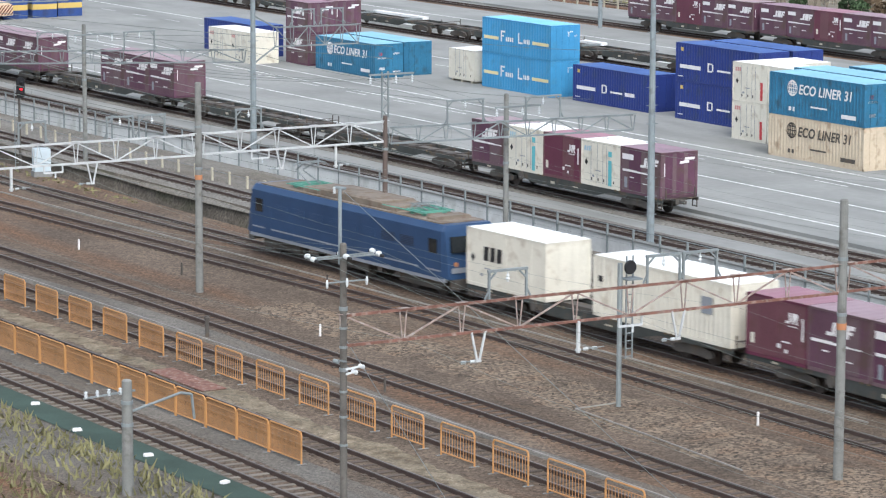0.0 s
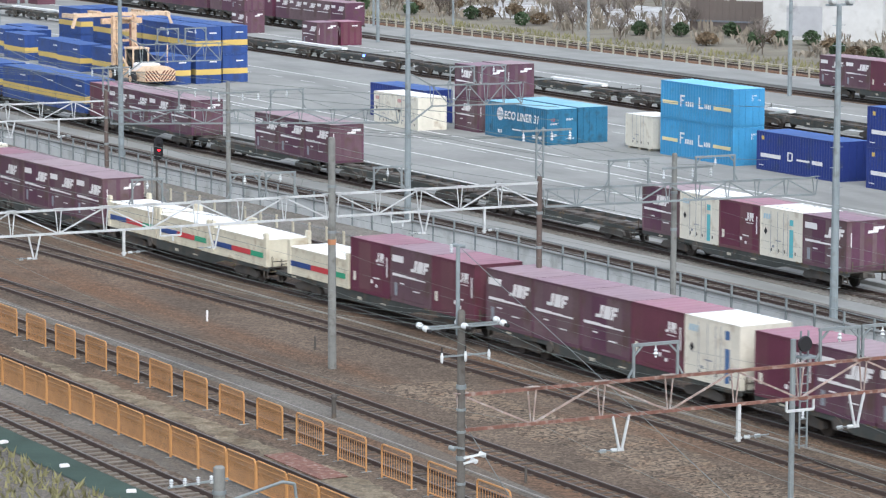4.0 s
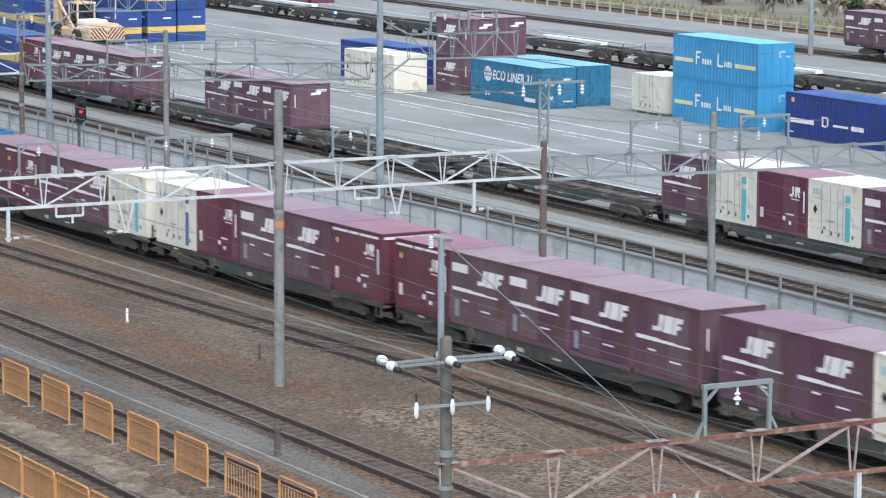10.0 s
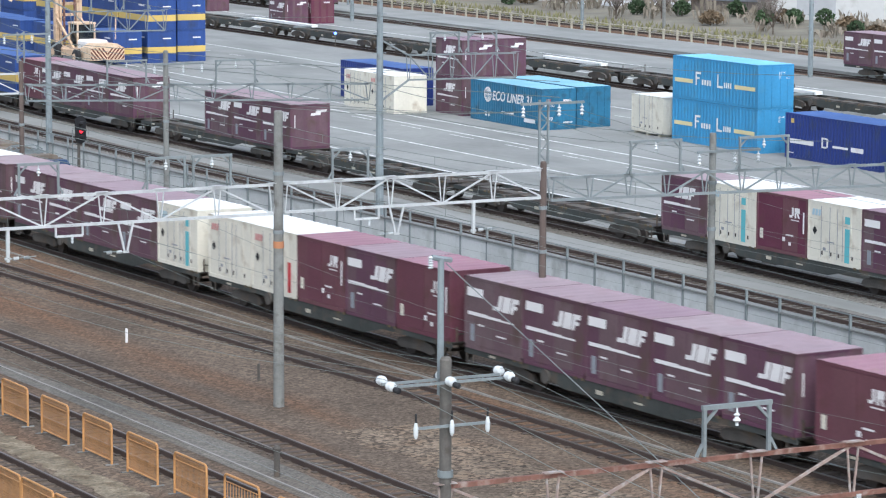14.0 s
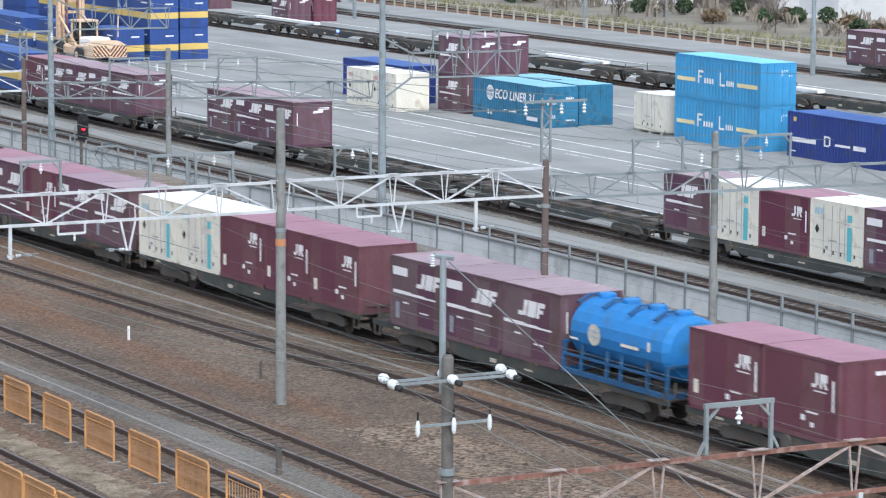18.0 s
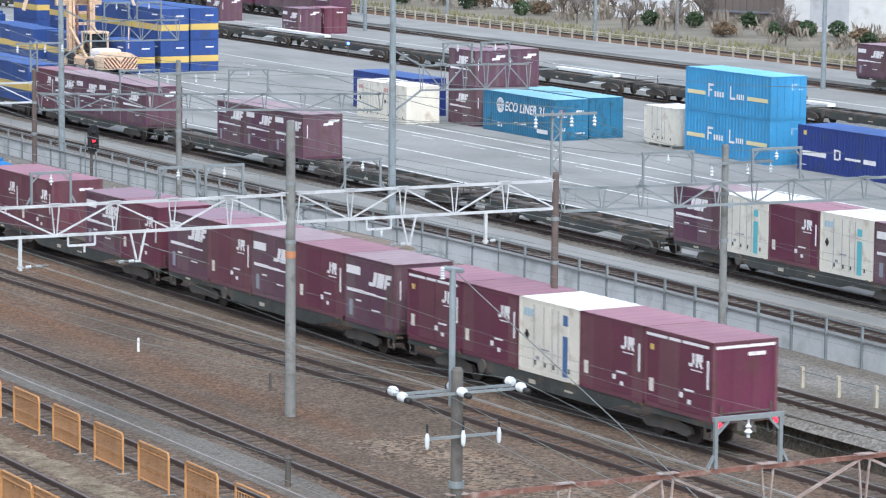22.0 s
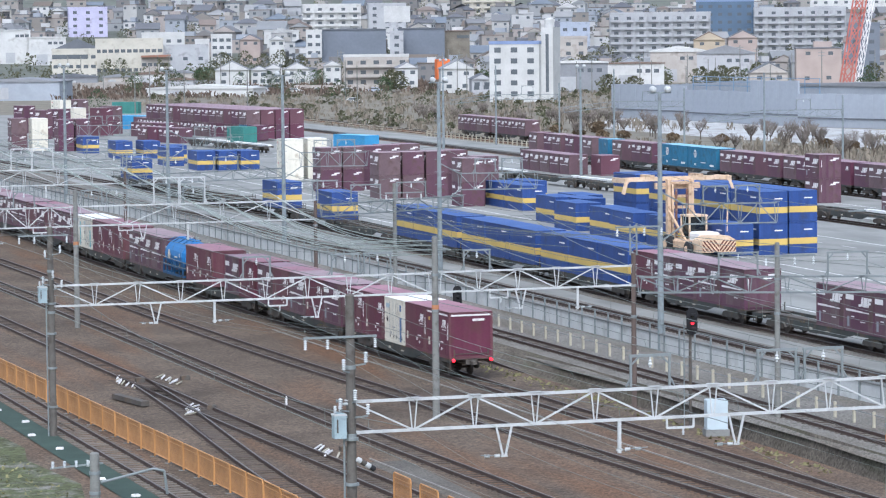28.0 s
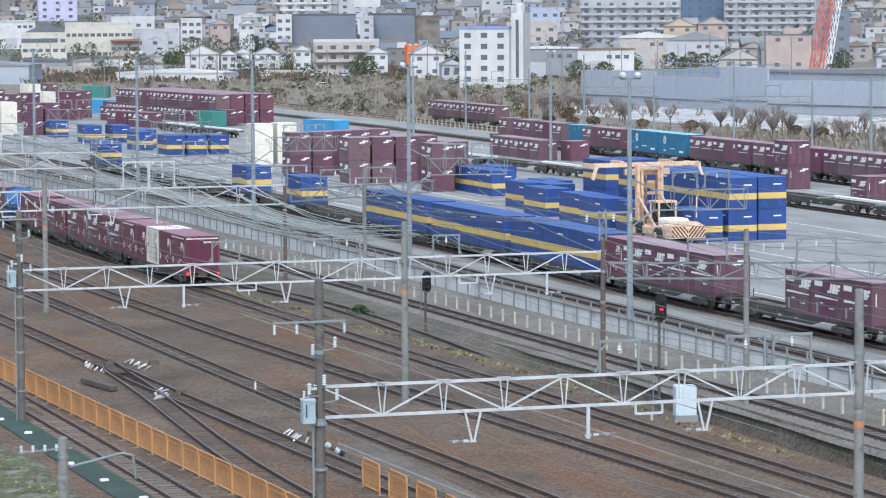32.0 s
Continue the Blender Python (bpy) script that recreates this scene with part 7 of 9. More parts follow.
# green netting strip with white ground lamps, left of the near line
g = Geo()
NL = PATHS["near_line"]
ys = np.arange(44, 190, 3.0)
pts = [(NL(y) - o, y, -0.115 if o < 2 else -0.12) for y in ys for o in (2.5, 1.1)]
g.poly(pts, [(2 * i, 2 * i + 1, 2 * i + 3, 2 * i + 2) for i in range(len(ys) - 1)])
tagged(part("netting_strip", g, mat("dark_green_netting", (0.038, 0.062, 0.050), 0.9, var=0.3, size=2.0, fine=12)), "dark green netting laid beside the near line", "netting", kind="structure")
for k in range(26):
    y = 47 + k * 5.1
    q = thing("ground_block", "small white weathered block on the green netting", "block", "white blocks")
    g = Geo()
    g.cbox(-0.17, 0.17, -0.09, 0.09, 0, 0.1, 0.035)
    part("block", g, WHITE, q)
    q.matrix_world = pose(NL(y) - 1.9 - 0.4 * math.sin(k * 2.1), y, -0.11, 0, 0, 20 * math.sin(k))
# grey gravel lane between the depot and inner lines, green bank beyond the near line
fd, fi = PATHS["depot_line"], PATHS["inner_line"]
ys = np.arange(30, 134, 4.0)
g = Geo()
g.poly([(x, y, -0.145) for y in ys for x in (fd(y) + 1.5, fi(y) - 1.55 - 0.5 * math.sin(y * 0.13))], [(2 * i, 2 * i + 1, 2 * i + 3, 2 * i + 2) for i in range(len(ys) - 1)])
tagged(part("grey_gravel_lane", g, GREYGRAVEL), "lane of grey gravel between two tracks", "ground", kind="structure")
g = Geo()
ys = np.arange(84, 176, 4.0)
g.poly([(x, y, -0.14) for y in ys for x in (4.0, NL(y) - 3.6 + 0.4 * math.sin(y * 0.5))], [(2 * i, 2 * i + 1, 2 * i + 3, 2 * i + 2) for i in range(len(ys) - 1)])
tagged(part("grass_bank", g, mat("green_bank", (0.075, 0.085, 0.040), 0.95, var=0.5, size=3.0, fine=6.0, bump=0.5, dirt=((0.19, 0.18, 0.165), 0.42), stones=(6.0, 0.4))), "patchy green bank with pale concrete debris", "ground", kind="structure")
def ragged_strip(name, fa, fb, y0, y1, z, material, label, amp=0.4):
    """Strip of ground whose edges break up at several scales."""
    ys = np.arange(y0, y1, 0.4)

    def wob(y, q):
        return amp * (1.3 * noise.noise((y * 0.12, q, 0)) + 0.7 * noise.noise((y * 0.5, q, 3)) + 0.9 * noise.noise((y * 2.1, q, 7)))
    g = Geo()
    g.poly([(x, y, z) for y in ys for x in (fa(y) + wob(y, 1.5), fb(y) + wob(y, 8.5))], [(2 * i, 2 * i + 1, 2 * i + 3, 2 * i + 2) for i in range(len(ys) - 1)])
    return tagged(part(name, g, material), label, "ground", kind="structure")


ragged_strip("mixed_gravel_patch", lambda y: fi(y) + 2.6, lambda y: PATHS["outer_line"](y) - 2.7, 28, 88, -0.152, MIXGRAVEL, "patch of mixed pale gravel between two lines", 0.6)
ragged_strip("grey_gravel_lane", lambda y: NL(y) - 6.0, lambda y: NL(y) - 1.2, 24, 96, -0.153, GREYGRAVEL, "grey gravel beside the near line", 0.3)
ragged_strip("grey_gravel_lane", lambda y: NL(y) + 1.2, lambda y: F1(y) + 0.3, 24, 112, -0.153, GREYGRAVEL, "grey gravel along the orange fence", 0.15)
WALKWAY = mat("pale_dirt_walkway", (0.190, 0.160, 0.115), 0.95, var=0.45, size=1.6, fine=5, dirt=((0.105, 0.08, 0.05), 0.55), stones=(12.0, 0.3))
ragged_strip("walkway", lambda y: 32.05, lambda y: 33.3 - max(0.0, y - 74) * 0.03, 40, 104, -0.150, WALKWAY, "worn pale dirt walkway beside the spur", 0.35)
t = thing("cable_conduit", "thin pale cable conduit lying on the gravel", "conduit")
for a, b in (((43.0, 61.6), (45.1, 61.7)), ((43.0, 61.6), (42.7, 56.0)), ((42.7, 56.0), (42.3, 50.0))):
    g = Geo()
    g.rod((*a, -0.13), (*b, -0.13), 0.035, 6)
    part("pipe_run", g, TROUGH, t)
# leaning service pole and bent pipe at the edge of the depot
for x, y, h in ((22.3, 57.5, 3.8), (19.6, 110.0, 3.6)):
    q = pole(x, y, h, "short grey concrete service pole with a crossarm", POLECON, 0.24, 0.2, "service_pole")
    g = Geo()
    g.bar((-1.6, 0, h - 0.5), (0.3, 0, h - 0.4), 0.06)
    part("crossarm", g, GALV_DARK, q)
    for k in range(4):
        g = Geo()
        insulator(g, (-1.5 + k * 0.42, 0, h - 0.5), 0.24, 0.07)
        part("insulator", g, PORCELAIN, q)
    g = Geo()
    for a, b in (((0.2, 0, h - 1.1), (2.2, 0.4, h - 0.75)), ((2.2, 0.4, h - 0.75), (2.6, 0.4, h - 0.85)), ((2.6, 0.4, h - 0.85), (2.7, 0.4, h - 1.7))):
        g.rod(a, b, 0.05, 8)
    part("bent_pipe", g, GALV_DARK, q)


# ---------------------------------------------------------------- shrubs and trees
def bare_tree(seed, h, spread):
    rnd = random.Random(seed)
    tr, cr = Geo(), Geo()
    tr.rod((0, 0, -0.5), (0, 0, h * 0.35), 0.09, 6, 0.07)
    for k in range(9):
        a = rnd.uniform(0, math.tau)
        z0 = h * rnd.uniform(0.12, 0.35)
        e = (spread * 0.45 * math.cos(a), spread * 0.45 * math.sin(a), h * rnd.uniform(0.55, 0.8))
        tr.rod((0, 0, z0), e, 0.05, 5, 0.025)
        for _ in range(9):
            b = rnd.uniform(0, math.tau)
            q = Vector((0, 0, z0)).lerp(Vector(e), rnd.uniform(0.35, 1.0))
            r = spread * rnd.uniform(0.1, 0.32)
            p = q + Vector((r * math.cos(b), r * math.sin(b), h * rnd.uniform(0.05, 0.28)))
            cr.rod(q, p, 0.024, 3, 0.01)
            for _ in range(4):
                c = rnd.uniform(0, math.tau)
                s = q.lerp(p, rnd.uniform(0.3, 1.0))
                cr.rod(s, s + Vector((0.3 * math.cos(c), 0.3 * math.sin(c), rnd.uniform(0.1, 0.45))), 0.016, 3, 0.008)
    t = thing("bare_tree", "leafless brown tree with fine upright twigs", "tree", "bare trees")
    part("trunk", tr, TRUNK, t)
    part("crown", cr, TWIG, t)
    return t


def bush(seed, r, h, leaf=LEAF):
    rnd = random.Random(seed)
    g = Geo()
    for _ in range(420):
        a, z = rnd.uniform(0, math.tau), rnd.random() ** 0.8
        rr = r * math.sqrt(max(0.05, 1 - (2 * z - 0.9) ** 2)) * rnd.uniform(0.55, 1.08)
        c = Vector((rr * math.cos(a), rr * math.sin(a), h * z))
        s = rnd.uniform(0.1, 0.24)
        n = Vector((rnd.gauss(0, 1), rnd.gauss(0, 1), rnd.gauss(0, 1))).normalized()
        u = n.orthogonal().normalized() * s
        v = n.cross(u) * 0.7
        g.poly([c - u, c - v, c + u, c + v], [(0, 1, 2, 3)])
    t = thing("evergreen_bush", "dark green rounded bush", "bush", "bushes")
    st = Geo()
    st.rod((0, 0, -0.5), (0, 0, h * 0.6), 0.08, 5, 0.03)
    part("stem", st, TRUNK, t)
    part("foliage", g, leaf, t)
    return t


rnd = random.Random(5)
trees = [bare_tree(k, 3.0 + 0.5 * (k % 3), 2.3) for k in range(5)]
BROWNLEAF = mat("dry_brown_leaves", (0.13, 0.095, 0.06), 0.9, var=0.3, island=0.5)
bushes = [bush(20 + k, 0.95, 1.5) for k in range(3)] + [bush(30 + k, 1.2, 1.3, BROWNLEAF) for k in range(3)]
for k in range(125):
    y = rnd.uniform(175, 640) if k < 95 else rnd.uniform(260, 560)
    x = rnd.uniform(165.0, 200.0) + 0.03 * max(0, y - 300)
    copy_thing(rnd.choice(trees), pose(x, y, -0.3, 0, 0, rnd.uniform(0, 360)))
for k in range(40):
    y = rnd.uniform(190, 560)
    x = rnd.uniform(168.0, 200.0)
    copy_thing(bushes[3 + k % 3], pose(x, y, -0.3, 0, 0, rnd.uniform(0, 360)))
for k in range(13):
    copy_thing(bushes[k % 3], pose(rnd.uniform(166, 171), 200 + (k * 6.0 if k < 8 else k * 13.0) + rnd.uniform(-2, 2), -0.3, 0, 0, rnd.uniform(0, 360)))
for x, y in ((52.6, 189.0),):
    copy_thing(bushes[0], pose(x, y, -1.3, 0, 0, rnd.uniform(0, 360)))
for k, (x, y) in enumerate(((174.2, 262.8), (176.7, 261.4), (179.5, 260.0), (179.5, 276.2), (174.5, 278.9), (171.5, 283.0))):
    copy_thing(bushes[k % 3], pose(x, y, -0.3, 0, 0, 50 * k))
# yellow-green trees before the factory's open ground floor
YELLOWLEAF = mat("yellow_green_leaves", (0.115, 0.125, 0.05), 0.85, var=0.3, island=0.5)
hedge = [bush(70, 1.9, 4.2, YELLOWLEAF), bush(71, 1.5, 3.4, LEAF)]
for k, q in enumerate((-47, -43, -38, -33, -26, -20, -12)):
    copy_thing(hedge[k % 3 == 1], pose(256.3 + 0.605 * q, 359.2 - 0.797 * q, -0.4, 0, 0, 40 * k))
for ob in trees + bushes + hedge:
    for o in list(ob.children_recursive) + [ob]:
        bpy.data.objects.remove(o)
# tussocks of dry grass along the far fence and between the loop tracks
g = Geo()
for k in range(7000):
    if k % 5 == 1:
        y = rnd.uniform(105, 160)
        x = PATHS["near_line"](y) - rnd.uniform(4.2, 8.5)
    elif k % 5 == 0:
        y = rnd.uniform(120, 210)
        x = PATHS["loop_line"](y) + -2.3 - abs(rnd.gauss(0, 0.5))
    else:
        x, y = rnd.uniform(155.5, 164), rnd.uniform(130, 480)
    a, s = rnd.uniform(0, math.tau), rnd.uniform(0.15, 0.5) * (0.6 if x < 100 else 1.0)
    g.poly([(x - 0.12 * math.cos(a), y - 0.12 * math.sin(a), -0.42 if x > 100 else -0.18), (x + 0.12 * math.cos(a), y + 0.12 * math.sin(a), -0.42 if x > 100 else -0.18), (x + rnd.gauss(0, 0.12), y + rnd.gauss(0, 0.12), -0.3 + s)], [(0, 1, 2)])
for k in range(3600):
    y = rnd.uniform(40, 92)
    x = NL(y) - (rnd.uniform(3.6, 9.5) if k % 3 else rnd.uniform(2.7, 4.2))
    a, q = rnd.uniform(0, math.tau), rnd.uniform(0.12, 0.5)
    g.poly([(x - 0.07 * math.cos(a), y - 0.07 * math.sin(a), -0.18), (x + 0.07 * math.cos(a), y + 0.07 * math.sin(a), -0.18), (x + rnd.gauss(0, 0.16), y + rnd.gauss(0, 0.16), -0.2 + q)], [(0, 1, 2)])
tagged(part("dry_grass", g, mat("grass_blades", (0.21, 0.20, 0.10), 0.9, var=0.3, island=0.4)), "tufts of dry yellow-green grass", "grass", kind="stuff")


# ---------------------------------------------------------------- town beyond the yard
def town_mat(name, cols, rough=0.85, pane=False):
    """One paint out of a few for each separate building."""
    m = mat(name, (1, 1, 1), rough, var=0.12, size=6.0, fine=1.5)
    n, l = m.node_tree.nodes, m.node_tree.links
    sc = [q for q in n if q.bl_idname == "ShaderNodeVectorMath"][0]
    info, geo, add, fr, ramp = (n.new(q) for q in ("ShaderNodeObjectInfo", "ShaderNodeNewGeometry", "ShaderNodeMath", "ShaderNodeMath", "ShaderNodeValToRGB"))
    l.new(info.outputs["Random"], add.inputs[0])
    l.new(geo.outputs["Random Per Island"], add.inputs[1])
    fr.operation = "FRACT"
    l.new(add.outputs[0], fr.inputs[0])
    ramp.color_ramp.interpolation = "CONSTANT"
    e = ramp.color_ramp.elements
    e[0].color = (*cols[0], 1)
    e[1].position, e[1].color = 1.0 / len(cols), (*cols[1], 1)
    for k, c in enumerate(cols[2:]):
        q = e.new((k + 2) / len(cols))
        q.color = (*c, 1)
    l.new(fr.outputs[0], ramp.inputs[0])
    l.new(ramp.outputs[0], sc.inputs[0])
    return m


WALLS = [mat("town_wall_" + n, c, 0.85, var=0.14, size=5.0, fine=1.5, dirt=((c[0] * 0.7, c[1] * 0.68, c[2] * 0.66), 0.2)) for n, c in (("white", (0.50, 0.505, 0.50)), ("cream", (0.47, 0.45, 0.395)), ("grey", (0.37, 0.38, 0.40)), ("beige", (0.38, 0.355, 0.33)), ("pale_blue", (0.34, 0.38, 0.46)), ("lilac", (0.42, 0.41, 0.55)))]
ROOFS = [mat("town_roof_" + n, c, 0.8, var=0.15, size=4.0, fine=2.0) for n, c in (("slate", (0.13, 0.14, 0.16)), ("grey", (0.22, 0.23, 0.25)), ("brown", (0.17, 0.13, 0.11)), ("blue", (0.20, 0.26, 0.42)), ("white", (0.47, 0.475, 0.47)))]
TOWNWALL = town_mat("town_house_walls", [(0.40, 0.405, 0.41), (0.31, 0.30, 0.28), (0.25, 0.26, 0.27), (0.21, 0.195, 0.18), (0.35, 0.35, 0.345), (0.28, 0.26, 0.245), (0.48, 0.48, 0.48), (0.17, 0.165, 0.165), (0.31, 0.28, 0.265), (0.28, 0.305, 0.34)])
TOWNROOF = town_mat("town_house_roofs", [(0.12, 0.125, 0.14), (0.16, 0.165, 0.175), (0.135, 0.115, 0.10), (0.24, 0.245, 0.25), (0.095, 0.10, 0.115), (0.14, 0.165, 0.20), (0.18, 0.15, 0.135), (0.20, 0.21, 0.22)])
PANE = mat("town_window_glass", (0.10, 0.115, 0.13), 0.25, spec=0.5)
SHED = mat("grey_cladding", (0.305, 0.335, 0.38), 0.7, var=0.14, size=8.0, fine=1.5, dirt=((0.28, 0.31, 0.35), 0.3))
DARKSHED = mat("dark_grey_cladding", (0.15, 0.17, 0.205), 0.8, var=0.12, size=8.0, fine=1.0)


def rise(y):
    """Height of the slope under the far town."""
    return max(0.0, (y - 1130.0) * 0.058)


def house_shape(w, d_, h, gable):
    wall, roof = Geo(), Geo()
    wall.box(-w / 2, w / 2, -d_ / 2, d_ / 2, -0.5, h)
    if gable == "flat":
        # roof slab with a stair head and a lower wing at the side
        roof.box(-w / 2 - 0.15, w / 2 + 0.15, -d_ / 2 - 0.15, d_ / 2 + 0.15, h, h + 0.35)
        wall.box(-w * 0.1, w * 0.3, -d_ * 0.1, d_ * 0.3, h + 0.3, h + 2.2)
        wall.box(w / 2 - 0.1, w / 2 + w * 0.35, -d_ * 0.4, d_ * 0.3, -0.5, h * 0.55)
        roof.box(w / 2 - 0.1, w / 2 + w * 0.35 + 0.1, -d_ * 0.4 - 0.1, d_ * 0.3 + 0.1, h * 0.55, h * 0.55 + 0.2)
    elif gable:
        pr = [(-w / 2 - 0.45, h - 0.1), (w / 2 + 0.45, h - 0.1), (0, h + w * 0.27)]
        roof.prism(pr, -d_ / 2 - 0.45, d_ / 2 + 0.45)
        wall.prism([(-w / 2, h - 0.12), (w / 2, h - 0.12), (0, h + w * 0.23)], -d_ / 2 - 0.47, -d_ / 2 - 0.3)
    else:
        a, b = w / 2 + 0.4, d_ / 2 + 0.4
        r = b - a * 0.8
        roof.poly([(-a, -b, h), (a, -b, h), (a, b, h), (-a, b, h), (0, -r, h + w * 0.25), (0, r, h + w * 0.25)], [(0, 1, 4), (1, 2, 5, 4), (2, 3, 5), (3, 0, 4, 5), (3, 2, 1, 0)])
    spots = [(-w * 0.26, 0.9), (w * 0.22, 1.0), (-w * 0.24, h - 2.0), (w * 0.26, h - 2.0)]
    return wall, roof, spots


def house(w, d_, h, wall, roof, label, gable=True, tall=1.1):
    t = thing("house", label, "house", "houses")
    a, b, spots = house_shape(w, d_, h, gable)
    part("wall", a, wall, t)
    part("roof", b, roof, t)
    for x, z in spots:
        g = Geo()
        g.box(x - 0.75, x + 0.75, -d_ / 2 - 0.05, -d_ / 2 + 0.05, z, z + tall)
        part("window", g, PANE, t)
    return t


def block(x, y, w, d_, floors, wall, label, turn=0, cols=None, fh=3.0, base=0.0, balcony=False, roof=None, sill=1.0):
    """Flat-roofed building with rows of windows on the faces towards the yard."""
    t = thing("apartment_building", label, "building", "town buildings")
    h = floors * fh + 0.6
    g = Geo()
    g.box(-w / 2, w / 2, -d_ / 2, d_ / 2, -2.5, h)
    part("wall", g, wall, t)
    g = Geo()
    for a, b, c, e in ((-w / 2 - 0.1, w / 2 + 0.1, -d_ / 2 - 0.1, -d_ / 2 + 0.2), (-w / 2 - 0.1, w / 2 + 0.1, d_ / 2 - 0.2, d_ / 2 + 0.1), (-w / 2 - 0.1, -w / 2 + 0.2, -d_ / 2, d_ / 2), (w / 2 - 0.2, w / 2 + 0.1, -d_ / 2, d_ / 2)):
        g.box(a, b, c, e, h - 0.3, h + 0.5)
    part("parapet", g, roof or wall, t)
    cols = cols or max(2, int(w / 4.2))
    me = Geo().box(-0.85, 0.85, -0.06, 0.06, 0.0, 1.25).mesh("window", PANE)
    for f in range(floors):
        for k in range(cols):
            o = part("window", me, PANE, t)
            o.location = (-w / 2 + w * (k + 0.5) / cols, -d_ / 2, f * fh + sill)
        for k in range(max(1, int(d_ / 6)) if y < 1100 else 0):
            o = part("window", me, PANE, t)
            o.location = (-w / 2, -d_ / 2 + d_ * (k + 0.5) / max(1, int(d_ / 6)), f * fh + sill)
            o.rotation_euler.z = radians(90)
        if balcony:
            g = Geo()
            bays = [(-w / 2 + 0.3, w / 2 - 0.3)] if y < 1100 else [(-w / 2 + w * k / cols + 0.3, -w / 2 + w * (k + 1) / cols - 0.9) for k in range(cols)]
            for a, b in bays:
                g.box(a, b, -d_ / 2 - 1.3, -d_ / 2 - 0.1, f * fh + 0.1, f * fh + 0.25)
                g.box(a, b, -d_ / 2 - 1.3, -d_ / 2 - 1.2, f * fh + 0.25, f * fh + 1.05)
            for k in range(cols + 1):
                xx = -w / 2 + 0.35 + (w - 0.7) * k / cols
                g.box(xx - 0.08, xx + 0.08, -d_ / 2 - 1.29, -d_ / 2 - 0.1, f * fh + 0.25, f * fh + 2.7)
            part("balcony", g, wall, t)
    t.matrix_world = pose(x, y, base, 0, 0, turn)
    return t


def shed(x, y, w, d_, h, material, label, turn=0, roof=None, pitch=1.2, base=0.0):
    t = thing("warehouse", label, "warehouse", "town buildings")
    g = Geo()
    g.box(-w / 2, w / 2, -d_ / 2, d_ / 2, -0.5, h)
    part("wall", g, material, t)
    g = Geo()
    g.prism([(-w / 2 - 0.3, h), (w / 2 + 0.3, h), (w / 2 + 0.3, h + 0.3), (0, h + pitch), (-w / 2 - 0.3, h + 0.3)], -d_ / 2 - 0.3, d_ / 2 + 0.3)
    part("roof", g, roof or ROOFS[1], t)
    g = Geo()
    g.box(-w * 0.3, -w * 0.3 + min(5, w * 0.3), -d_ / 2 - 0.06, -d_ / 2 + 0.06, 0, min(4, h * 0.7))
    part("shutter", g, WALLS[2], t)
    if h > 6 and material not in (DARKSHED, SHED):
        for k in range(3):
            g = Geo()
            g.box(w * (0.02 + 0.15 * k), w * (0.02 + 0.15 * k) + 1.5, -d_ / 2 - 0.06, -d_ / 2 + 0.06, h - 2.6, h - 1.5)
            part("window", g, PANE, t)
    t.matrix_world = pose(x, y, base, 0, 0, turn)
    return t


def site_wall(a, b, h, thick, material, label, panel=3.0, rail=True, name="cladding_wall"):
    """Long wall of upright sheets between two points, with a dark foot rail."""
    t = thing(name, label, "wall", "site walls")
    A, B = Vector((*a, 0)), Vector((*b, 0))
    n = max(2, int((B - A).length / panel))
    turn = math.degrees(math.atan2(B.y - A.y, B.x - A.x))
    L = (B - A).length
    me = [Geo().box(0.02, L / n - 0.02, -thick / 2 + dd, thick / 2 + dd, -0.5, h + hh).mesh("wall_sheet", material) for dd, hh in ((0, 0), (0.05, 0), (0.02, 0.12))]
    for k in range(n):
        o = part("wall_sheet", me[(k * 7 + k // 3) % 3], material, t)
        o.location.x = L * k / n
    if rail:
        g = Geo()
        g.box(0, L, -thick / 2 - 0.12, -thick / 2 - 0.02, h * 0.20, h * 0.20 + 0.22)
        part("dark_rail", g, ROOFS[0], t)
    t.matrix_world = pose(a[0], a[1], 0, 0, 0, turn)
    return t


# the works beside the yard
for a, b, h in (((217.8, 610.1), (222.8, 580.6), 6.5), ((222.8, 580.6), (225.0, 552.3), 5.69), ((225.0, 552.3), (227.6, 535.5), 7.89), ((227.6, 535.5), (243.6, 493.5), 5.58), ((243.6, 493.5), (275.1, 462.0), 7.68), ((217.8, 610.1), (275, 672), 5.6)):
    site_wall(a, b, h, 0.4, SHED, "tall blue-grey sheet wall round a building site")
shed(300, 585, 90, 60, 5.4, SHED, "low wide blue-grey works hall behind the sheet wall", -76)
site_wall((190, 408), (210, 378), 2.6, 0.2, WALLS[0], "white site fence of tall sheets behind bare shrubs", 2.0, False, "sheet_fence")
shed(226, 421, 13, 9, 3.9, WALLS[1], "small cream site office with windows", -52, ROOFS[0], 0.6)
g = thing("factory", "large white factory over a dark open ground floor", "factory", "town buildings")
q = Geo()
q.box(-60, 60, -14, 14, 3.0, 10.0)
part("upper_storey", q, WALLS[0], g)
q = Geo()
q.box(-59.5, 59.5, -11, 13.5, -0.5, 3.0)
part("ground_floor", q, ROOFS[1], g, "dark recessed ground floor")
me = Geo().box(-0.9, 0.9, -0.06, 0.06, 0, 1.1).mesh("window", PANE)
for k in range(24):
    o = part("window", me, PANE, g)
    o.location = (-57.5 + k * 5, -14, 3.9)
me = Geo().box(-0.3, 0.3, -0.3, 0.3, -0.5, 3.0).mesh("column", WALLS[2])
for k in range(13):
    o = part("column", me, WALLS[2], g)
    o.location = (-59 + k * 9.8, -13.4, 0)
g.matrix_world = pose(271.5, 370.7, 0, 0, 0, -52.8)
